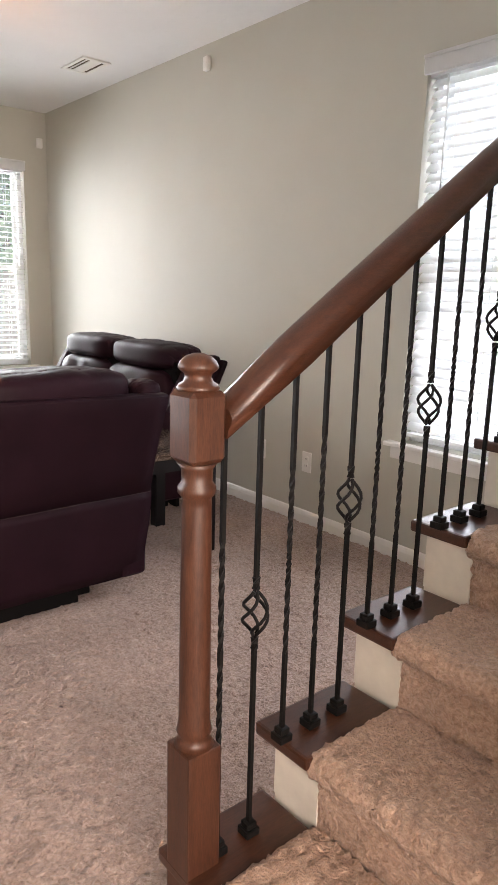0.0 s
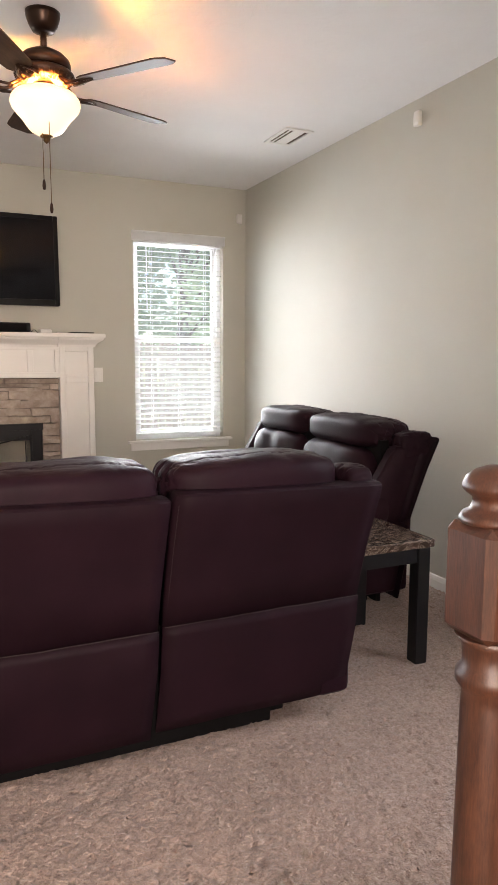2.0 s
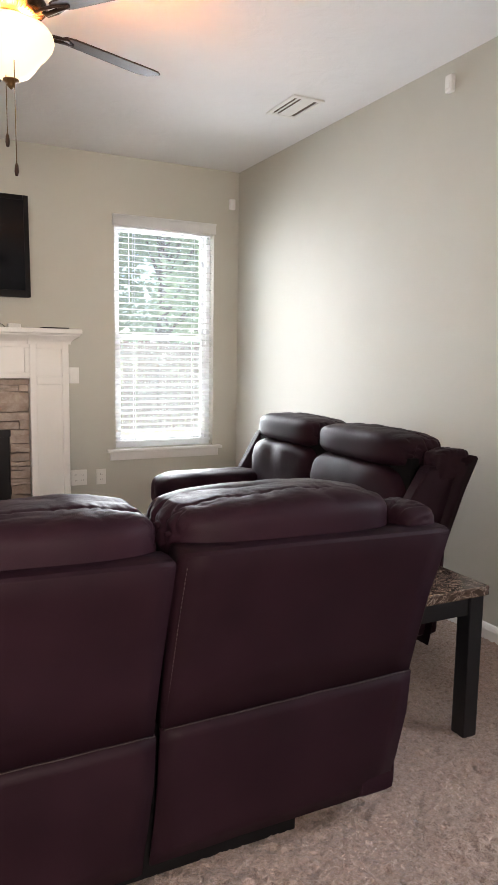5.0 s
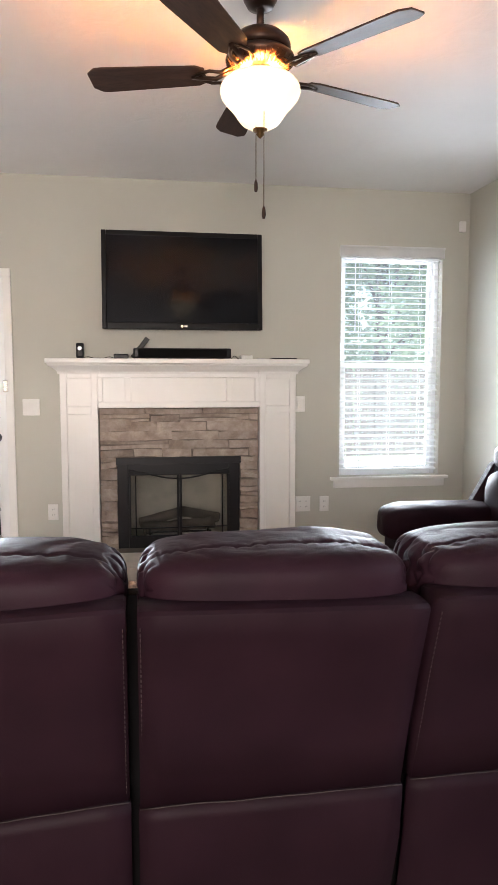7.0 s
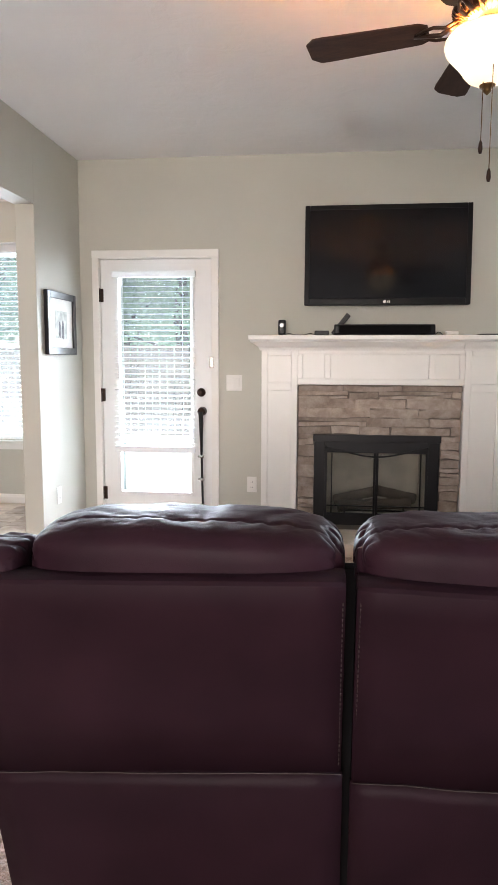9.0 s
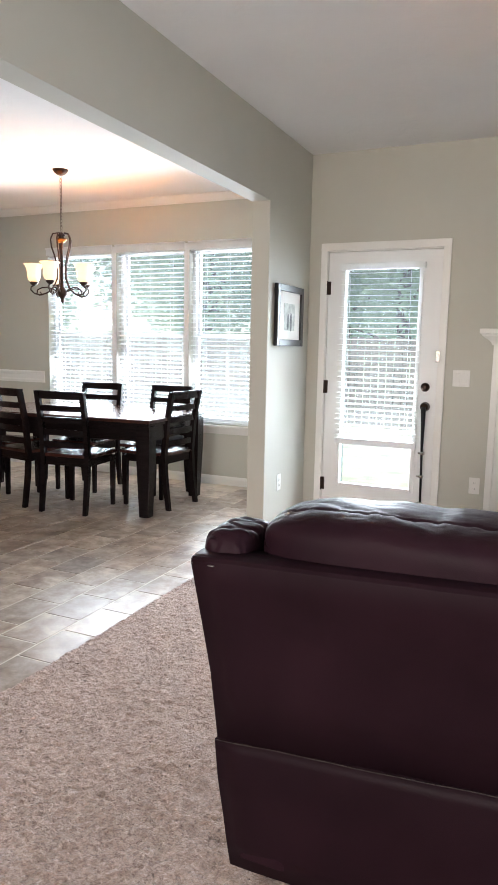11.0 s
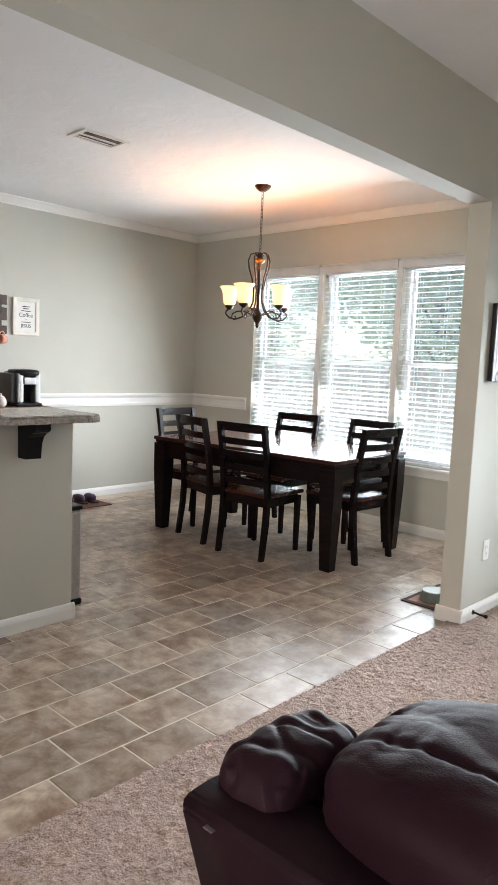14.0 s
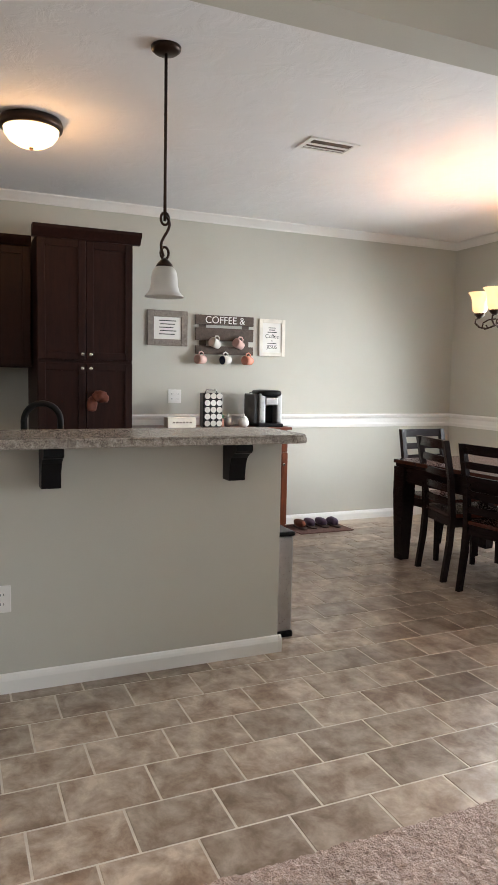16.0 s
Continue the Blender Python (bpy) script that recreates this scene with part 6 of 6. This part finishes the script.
def coffee_maker():
    k = thing("coffee_maker", "silver and black pod coffee maker on the sideboard", "coffee maker")
    y0, y1, x0, x1 = 5.205, 5.455, -4.13, -3.86
    part("base", box(B(), x0, x1 + 0.02, y0 + 0.01, y1 - 0.01, CT, CT + 0.03, 0.008), M_BLACKPLASTIC, k)
    part("body", box(B(), x0, x1 - 0.10, y0 + 0.03, y1 - 0.02, CT + 0.03, CT + 0.29, 0.02, 3), M_BLACKPLASTIC, k)
    part("side_shell", box(B(), x0 + 0.02, x1 - 0.01, y0 + 0.028, y0 + 0.085, CT + 0.03, CT + 0.285, 0.015, 3), M_STEEL, k)
    part("side_shell", box(B(), x0 + 0.02, x1 - 0.01, y1 - 0.06, y1 - 0.012, CT + 0.03, CT + 0.285, 0.015, 3), M_STEEL, k)
    part("head", box(B(), x0 + 0.04, x1, y0 + 0.08, y1 - 0.055, CT + 0.185, CT + 0.25, 0.012, 3), M_STEEL, k)
    part("lid", puff(B(), ((x0 + x1) / 2 + 0.02, (y0 + y1) / 2 + 0.01, CT + 0.285), (0.25, 0.22, 0.06), 4, 0, 1, 6), M_BLACKPLASTIC, k)
    part("water_tank", box(B(), x0 + 0.01, x1 - 0.04, y0 - 0.012, y0 + 0.026, CT + 0.03, CT + 0.28, 0.01), M_SMOKE, k)
    c = thing("pod_carousel", "black wire rack holding white coffee pods", "pod rack")
    part("frame", box(B(), -3.97, -3.87, 4.73, 4.895, CT + 0.006, CT + 0.285, 0.008), M_BLACK, c)
    part("base", lathe(B(), [(0.085, CT), (0.085, CT + 0.008)], 24, (-3.92, 4.812, 0)), M_BLACK, c)
    part("handle", tube(B(), [(-3.92, 4.76, CT + 0.28), (-3.92, 4.77, CT + 0.31), (-3.92, 4.855, CT + 0.31), (-3.92, 4.865, CT + 0.28)], 0.005, 8), M_CHROME, c)
    for r in range(5):
        for q in range(3):
            part("pod", lathe(B(), [(0.019, 0), (0.0245, 0.006), (0.0245, 0.009), (0.0195, 0.0095), (0.018, 0.006)], 18, (-3.87, 4.762 + q * 0.052, CT + 0.035 + r * 0.056), (1, 0, 0)), M_PAPER if r % 2 else M_CERAMIC, c)
    for x, y, r, h, lab in ((-3.90, 5.10, 0.045, 0.10, "white ceramic sugar jar with a lid"), (-3.98, 4.99, 0.042, 0.10, "glass and metal lidded jar")):
        j = thing("jar", lab, "jar")
        part("pot", lathe(B(), [(r * 0.6, CT), (r * 0.95, CT + h * 0.18), (r, CT + h * 0.4), (r * 0.85, CT + h * 0.68), (r * 0.62, CT + h * 0.76)], 24, (x, y, 0)), M_CERAMIC if r > 0.043 else M_STEEL, j)
        part("lid", lathe(B(), [(r * 0.68, CT + h * 0.765), (r * 0.6, CT + h * 0.86), (r * 0.2, CT + h * 0.94), (r * 0.16, CT + h * 1.0), (r * 0.26, CT + h * 1.08), (r * 0.04, CT + h * 1.14)], 24, (x, y, 0)), M_CERAMIC if r > 0.043 else M_STEEL, j)
    j = thing("spice_bottle", "small bottle with a green cap", "bottle")
    part("glass", lathe(B(), [(0.02, CT), (0.022, CT + 0.01), (0.022, CT + 0.055), (0.017, CT + 0.07)], 16, (-3.98, 4.93, 0)), M_RED, j)
    part("cap", lathe(B(), [(0.019, CT + 0.0705), (0.019, CT + 0.10), (0.012, CT + 0.103)], 16, (-3.98, 4.93, 0)), plain("green_cap", (0.03, 0.16, 0.06), 0.4), j)
    b = thing("box_sign", "small white wooden box sign with faint lettering", "sign")
    part("body", box(B(), -3.99, -3.87, 4.43, 4.665, CT, CT + 0.085, 0.004), M_CREAM, b)
    bars = B()
    for q in range(6):
        box(bars, -3.8695, -3.8685, 4.47 + q * 0.028, 4.49 + q * 0.028, CT + 0.038, CT + 0.050)
    part("lettering", bars, M_GREYWOOD, b)
    t = thing("tray", "flat reddish tray under the coffee maker", "tray")
    part("plate", box(B(), -4.15, -3.848, 5.14, 5.515, CT - 0.0004, CT + 0.0002), M_REDCLOTH, t)


coffee_maker()


def letters(text, size, mat, parent, m, name="lettering"):
    cu = bpy.data.curves.new(name, "FONT")
    cu.body, cu.size, cu.extrude, cu.align_x, cu.align_y = text, size, 0.0008, "CENTER", "CENTER"
    o = bpy.data.objects.new(name, cu)
    scene.collection.objects.link(o)
    bpy.context.view_layer.update()
    me = bpy.data.meshes.new_from_object(o.evaluated_get(bpy.context.evaluated_depsgraph_get()))
    bpy.data.objects.remove(o)
    bpy.data.curves.remove(cu)
    me.materials.append(mat)
    made = new(name, me)
    made.parent = parent
    made.matrix_basis = m
    return made


def framed(name, label, m, w, h, border, mat_frame, depth=0.022):
    """A picture on a wall, facing -y, middle at the origin."""
    p = thing(name, label, "picture", at=m)
    bm = B()
    for q in ((-w / 2, -w / 2 + border, -h / 2, h / 2), (w / 2 - border, w / 2, -h / 2, h / 2), (-w / 2 + border, w / 2 - border, -h / 2, -h / 2 + border), (-w / 2 + border, w / 2 - border, h / 2 - border, h / 2)):
        box(bm, q[0], q[1], -depth, -0.002, q[2], q[3], 0.004)
    part("frame", bm, mat_frame, p)
    part("mount", box(B(), -w / 2 + border, w / 2 - border, -depth * 0.5, -0.002, -h / 2 + border, h / 2 - border), M_PAPER, p)
    return p


def wall_art():
    p = framed("framed_picture", "black framed picture with white mount and grey figures", pose(OPEN_B, 6.20, 1.548, 0, 0, 90), 0.50, 0.415, 0.045, M_BLACK, 0.03)
    part("print", box(B(), -0.10, 0.10, -0.0175, -0.0155, -0.10, 0.085), plain("grey_green_print", (0.50, 0.52, 0.48), 0.6, 0, 0.35, 22), p)
    for x, h in ((-0.03, 0.11), (0.025, 0.13)):
        part("dark_shape", puff(B(), (x, -0.018, -0.04), (0.035, 0.003, h), 2.5, 0.002, 20, 4), plain("dark_print_ink", (0.16, 0.17, 0.17), 0.7, 0, 0.4, 30), p)
    p = framed("wall_sign", "weathered wood framed sign with script lettering", pose(WEST, 4.53, 1.76, 0, 0, 90), 0.35, 0.295, 0.055, M_GREYWOOD)
    bars = B()
    for k in range(5):
        box(bars, -0.075 + 0.01 * (k % 2), 0.075 - 0.012 * (k % 3), -0.0125, -0.0112, 0.058 - 0.028 * k, 0.066 - 0.028 * k)
    part("lettering", bars, M_INK, p)
    p = framed("wall_sign", "cream framed print about coffee and Jesus", pose(WEST, 5.505, 1.717, 0, 0, 90), 0.255, 0.33, 0.035, M_CREAM)
    turn = pose(0, -0.0116, 0, 90, 0, 0)
    part("lettering", box(box(box(B(), -0.035, 0.035, -0.0118, -0.0112, 0.085, 0.092), -0.028, 0.03, -0.0118, -0.0112, 0.066, 0.074), -0.045, 0.045, -0.0118, -0.0112, 0.046, 0.053), M_INK, p)
    letters("Coffee", 0.05, M_INK, p, pose(0, -0.0116, 0.012, 90, 0, 0))
    letters("&", 0.02, M_INK, p, pose(0, -0.0116, -0.025, 90, 0, 0))
    part("lettering", box(B(), -0.045, 0.045, -0.0118, -0.0112, -0.052, -0.046), M_INK, p)
    letters("JESUS", 0.042, M_INK, p, pose(0, -0.0116, -0.083, 90, 0, 0))
    # pallet sign with mugs
    s = thing("mug_rack", "dark slatted wooden coffee sign with mug hooks", "sign", at=pose(WEST, 5.045, 1.72, 0, 0, 90))
    for z0, z1, mt in ((0.085, 0.168, M_SIGNWOOD), (-0.05, 0.06, M_SIGNWOOD), (-0.168, -0.095, M_SIGNWOOD)):
        part("board", box(B(), -0.27, 0.27, -0.03, -0.012, z0, z1, 0.003), mt, s)
    for x in (-0.2, 0.2):
        part("batten", box(B(), x - 0.03, x + 0.03, -0.012, -0.002, -0.16, 0.16), M_SIGNWOOD, s)
    letters("COFFEE &", 0.085, M_PAPER, s, pose(0.0, -0.0312, 0.125, 90, 0, 0))
    cup = [(0.024, -0.045), (0.034, -0.04), (0.039, 0.0), (0.041, 0.045), (0.037, 0.045), (0.034, -0.036), (0.002, -0.04)]
    for x, z, mt, dz, hx in ((-0.10, -0.02, M_CERAMIC, 70, -0.05), (0.12, -0.02, M_PINK, 70, -0.05), (-0.23, -0.16, M_PINK, 12, 0), (0.0, -0.16, M_NAVY, -12, 0), (0.21, -0.16, M_RED, 10, 0)):
        hook = part("hook", tube(B(), [(x, -0.028, z + 0.0), (x, -0.05, z - 0.012), (x, -0.06, z + 0.002)], 0.0035, 6), M_IRON, s)
        mug = thing("mug", "ceramic mug hanging from a hook", "mug", "mugs on the rack")
        body = lathe(B(), cup, 22)
        part("cup", body, mt if mt is not M_NAVY else M_CERAMIC, mug)
        part("inside", lathe(B(), [(0.0345, -0.03), (0.0365, 0.0455), (0.0345, 0.0456), (0.033, -0.028)], 22), mt, mug)
        part("handle", tube(B(), [(0.036, 0, 0.03), (0.058, 0, 0.026), (0.068, 0, 0.0), (0.056, 0, -0.026), (0.034, 0, -0.028)], 0.006, 8), M_CERAMIC if mt is M_NAVY else mt, mug)
        mug.matrix_basis = pose(WEST, 5.045, 1.72, 0, 0, 90) @ pose(x, -0.058, z - 0.055, 0, 0, 0) @ pose(0, 0, 0, 0, -90 + dz * 0.3, 0) @ pose(0, 0, 0, 25, 0, 0)


wall_art()


def pendant():
    p = thing("pendant_lamp", "bronze pendant lamp with an unlit frosted bell shade", "pendant lamp", at=pose(-1.50, 3.70, 0))
    part("canopy", lathe(B(), [(0.012, H - 0.028), (0.05, H - 0.024), (0.062, H - 0.014), (0.064, H - 0.001)], 28), M_BRONZE, p)
    part("rod", lathe(B(), [(0.007, 2.02), (0.007, H - 0.02)], 12), M_BRONZE, p)
    part("scroll", tube(B(), [(0.012 * math.sin(i * 0.9), 0.018 * math.sin(i * 0.55 + 0.4), 2.04 - 0.017 * i) for i in range(11)], 0.0065, 8), M_BRONZE, p)
    for z in (2.03, 1.885):
        part("ring", tube(B(), [(0, 0.018 * math.cos(a), z + 0.026 * math.sin(a)) for a in [2 * math.pi * i / 14 for i in range(15)]], 0.006, 7), M_BRONZE, p)
    part("cap", lathe(B(), [(0.006, 1.865), (0.018, 1.855), (0.034, 1.838), (0.038, 1.826)], 22), M_BRONZE, p)
    part("glass_shade", lathe(B(), [(0.034, 1.828), (0.050, 1.812), (0.056, 1.785), (0.058, 1.75), (0.066, 1.72), (0.086, 1.700), (0.084, 1.698), (0.063, 1.718), (0.054, 1.75), (0.052, 1.785), (0.046, 1.808), (0.03, 1.82)], 32), M_SHADE_OFF, p, "frosted white glass bell shade")
    f = thing("flush_lamp", "lit flush ceiling lamp with a bronze rim and glass dome", "ceiling lamp", at=pose(-2.62, 3.27, 0))
    part("rim", lathe(B(), [(0.05, H - 0.001), (0.16, H - 0.004), (0.17, H - 0.03), (0.165, H - 0.055), (0.15, H - 0.057)], 36), M_BRONZE, f)
    part("dome", lathe(B(), [(0.148, H - 0.057), (0.142, H - 0.082), (0.118, H - 0.115), (0.075, H - 0.14), (0.02, H - 0.15), (0.004, H - 0.15)], 36), M_FLUSH_ON, f, "glowing frosted dome")
    part("finial", lathe(B(), [(0.012, H - 0.149), (0.012, H - 0.158), (0.004, H - 0.165)], 14), M_BRONZE, f)


pendant()
point_lamp("flush_bulb", (-2.62, 3.27, H - 0.23), 3.6, 0.1, (1.0, 0.55, 0.22))


def trash_can():
    t = thing("trash_can", "slim brushed steel trash can with black rim", "trash can")
    part("body", box(B(), -2.04, -1.70, 4.08, 4.468, 0.03, 0.545, 0.02, 3), M_STEEL, t)
    part("base", box(B(), -2.045, -1.695, 4.075, 4.473, 0.0, 0.035, 0.012), M_BLACKPLASTIC, t)
    part("lid", box(B(), -2.045, -1.695, 4.075, 4.473, 0.54, 0.565, 0.01), M_BLACKPLASTIC, t)


trash_can()


def floor_mats():
    m = thing("pet_mat", "brown mat with dark border under the pet bowl", "mat")
    part("border", box(B(), -0.54, -0.26, 5.95, 6.42, 0.001, 0.008, 0.003), M_MATEDGE, m)
    part("centre", box(B(), -0.51, -0.29, 5.98, 6.39, 0.004, 0.010, 0.002), M_PETMAT, m)
    b = thing("pet_bowl", "steel and dark rubber pet bowl on the mat", "bowl")
    part("bowl", lathe(B(), [(0.075, 0.010), (0.082, 0.012), (0.068, 0.065), (0.07, 0.07), (0.063, 0.07), (0.055, 0.03), (0.004, 0.026)], 30, (-0.40, 6.09, 0)), M_BOWL, b)
    part("rim", lathe(B(), [(0.064, 0.0705), (0.072, 0.0705), (0.072, 0.074), (0.064, 0.074)], 30, (-0.40, 6.09, 0)), M_BOWL, b)
    r = thing("shoe_mat", "dark red mat by the wall with shoes on it", "mat")
    part("mat", box(B(), -4.18, -3.80, 5.62, 6.16, 0.001, 0.009, 0.003), M_MAT, r)
    for x, y, mt in ((-4.0, 5.72, M_REDCLOTH), (-4.02, 5.83, M_SHOE), (-4.02, 5.95, M_SHOE), (-4.0, 6.06, M_SHOE)):
        s = thing("shoe", "small coloured shoe standing on the mat", "shoe", "shoes on the mat")
        part("sole", puff(B(), (x, y, 0.019), (0.22, 0.075, 0.020), 3, 0, 1, 5), M_MATEDGE, s)
        part("upper", puff(B(), (x - 0.02, y, 0.052), (0.17, 0.07, 0.07), 2.6, 0.004, 20, 6, y), mt, s)
    d = thing("door_stop", "small dark spring door stop on the baseboard", "door stop")
    part("rod", tube(B(), [(OPEN_B + 0.016, 5.975, 0.05), (OPEN_B + 0.085, 5.975, 0.045)], 0.006, 8), M_BRONZE, d)
    part("tip", lathe(B(), [(0.010, 0), (0.010, 0.016)], 12, (OPEN_B + 0.085, 5.975, 0.045), (1, 0, 0)), M_BLACKPLASTIC, d)
    part("plate", lathe(B(), [(0.014, 0), (0.014, 0.004)], 12, (OPEN_B + 0.0165, 5.975, 0.05), (1, 0, 0)), M_BRONZE, d)


floor_mats()


# ---- garden ----
def fence(y, x0, x1, z0, h):
    f = thing("fence", "weathered grey-brown board fence behind the lawn", "fence")
    pk = None
    n = int((x1 - x0) / 0.155)
    for k in range(n):
        place = pose(x0 + 0.155 * k, y + random.uniform(-0.006, 0.006), z0 + random.uniform(-0.02, 0.02), 0, random.uniform(-0.5, 0.5), 0)
        if pk is None:
            pk = part("picket", prism(B(), [(-0.066, 0), (0.066, 0), (0.066, h - 0.03), (0.04, h), (-0.04, h), (-0.066, h - 0.03)], -0.01, 0.01, "y"), M_FENCE, f)
            pk.matrix_basis = place
        else:
            like(pk, "picket", f, place)
    for z in (0.35, h - 0.3):
        part("rail", box(B(), x0, x1, y + 0.012, y + 0.05, z0 + z, z0 + z + 0.09), M_FENCE, f)


fence(15.5, -19, 13, -0.25, 1.83)


def leafy(bm, c, size, count, leaf, rnd):
    for _ in range(count):
        u = Vector((rnd.gauss(0, 1), rnd.gauss(0, 1), rnd.gauss(0, 1))).normalized() * (rnd.random() ** 0.4)
        p = Vector(c) + Vector((u.x * size[0], u.y * size[1], u.z * size[2]))
        a, b = Vector((rnd.gauss(0, 1), rnd.gauss(0, 1), rnd.gauss(0, 0.6))).normalized(), Vector((rnd.gauss(0, 1), rnd.gauss(0, 1), rnd.gauss(0, 1)))
        b = (b - a * b.dot(a)).normalized()
        s = leaf * rnd.uniform(0.6, 1.4)
        bm.faces.new([bm.verts.new(p + q) for q in (a * s, b * s * 0.5, -a * s, -b * s * 0.5)])


def tree(x, y, h, seed, mat=None):
    rnd = random.Random(seed)
    t = thing("tree", "leafy green tree beyond the fence", "tree")
    bm = tube(B(), [(x + 0.05 * i * rnd.uniform(-1, 1), y, -0.3 + h * 0.6 * i / 6) for i in range(7)], [0.2 * (1 - i / 9) * h / 8 for i in range(7)], 9)
    crown = bmesh.new()
    for k in range(19):
        a, r = rnd.uniform(0, 6.28), h * rnd.uniform(0.06, 0.26)
        z = h * rnd.uniform(0.2, 0.95)
        tip = Vector((x + r * math.cos(a), y + r * math.sin(a), z))
        tube(bm, [(x, y, z * 0.6), Vector((x, y, z * 0.75)).lerp(tip, 0.5), tip], [0.05 * h / 8, 0.035 * h / 8, 0.012], 6)
        leafy(crown, tip, (h * 0.17, h * 0.17, h * 0.13), 620, h * 0.013, rnd)
    part("trunk", bm, M_BARK_SHADE, t)
    part("crown", crown, mat or M_LEAF, t)


for k, (x, y, h) in enumerate(((-15, 21, 10), (-11, 24, 12), (-8, 20, 9), (-5, 23, 12), (-2.2, 20, 9.5), (0.5, 24, 11), (3.0, 21, 10), (5.8, 22.5, 11.5), (8.5, 20.5, 9), (11.5, 23, 11), (-13, 29, 14), (-6.5, 30, 15), (-0.5, 30, 15), (6, 30, 15))):
    tree(x, y, h, k + 3)


def bush(x, y, r, seed):
    rnd = random.Random(seed)
    b = thing("bush", "pale bush along the fence", "bush")
    bm = B()
    for k in range(5):
        tube(bm, [(x, y, -0.26), (x + r * rnd.uniform(-0.4, 0.4), y + r * rnd.uniform(-0.4, 0.4), r * 0.8)], [0.03, 0.01], 6)
    part("stems", bm, M_BARK_SHADE, b)
    bm = bmesh.new()
    for k in range(7):
        leafy(bm, (x + r * rnd.uniform(-0.6, 0.6), y + r * rnd.uniform(-0.3, 0.3), r * rnd.uniform(0.4, 1.2)), (r * 0.5, r * 0.5, r * 0.5), 200, 0.05, rnd)
    part("foliage", bm, M_LEAF2, b)


bush(-11.5, 17.2, 1.6, 2)
bush(-9.2, 17.0, 1.3, 5)
bush(-5.9, 17.0, 1.5, 8)


# ---- floor tiles ----
def floor_tiles():
    """Running bond: every row of tiles is shifted on from the one before; the row at the carpet is cut."""
    w, l, joint, shift = 0.2183, 0.297, 0.0072, 0.125
    near_mesh = {}
    rest = []
    n = 0

    def slab(a, b):
        bm = bmesh.new()
        return box(bm, a, b, -l / 2 + joint / 2, l / 2 - joint / 2, -0.006, 0.0, 0.0018, 1)

    for i in range(19):
        x = -0.366 + w / 2 - w * i
        for j in range(-14, 16):
            y = 3.485 + (shift * i) % l + l * (j + 0.5)
            if y - l / 2 < KSOUTH + 0.01 or y + l / 2 > DNORTH - 0.005 or x - w / 2 < WEST:
                continue
            cut = i == 0
            if 2.4 < y < 6.0 and x > -3.3 and n < 290:
                place = pose(x, y, random.uniform(-0.0006, 0.0006), random.uniform(-0.08, 0.08), random.uniform(-0.08, 0.08), 0)
                if cut not in near_mesh:
                    near_mesh[cut] = part("tile", slab(-w / 2 + joint / 2, (EDGE - x) if cut else w / 2 - joint / 2), M_TILE, tile_bed)
                    near_mesh[cut].matrix_basis = place
                else:
                    like(near_mesh[cut], "tile", tile_bed, place)
                n += 1
            else:
                rest.append((x, y))
    bm = bmesh.new()
    for x, y in rest:
        a, b, c, d = x - w / 2 + joint / 2, min(x + w / 2 - joint / 2, EDGE), y - l / 2 + joint / 2, y + l / 2 - joint / 2
        lo = [bm.verts.new(p) for p in ((a, c, -0.006), (b, c, -0.006), (b, d, -0.006), (a, d, -0.006))]
        hi = [bm.verts.new(p) for p in ((a, c, 0), (b, c, 0), (b, d, 0), (a, d, 0))]
        bm.faces.new(hi)
        for q in range(4):
            bm.faces.new((lo[q], lo[(q + 1) % 4], hi[(q + 1) % 4], hi[q]))
    o = part("far_tiles", bm, M_TILEREST, tile_bed)
    o["kind"] = "stuff"


floor_tiles()
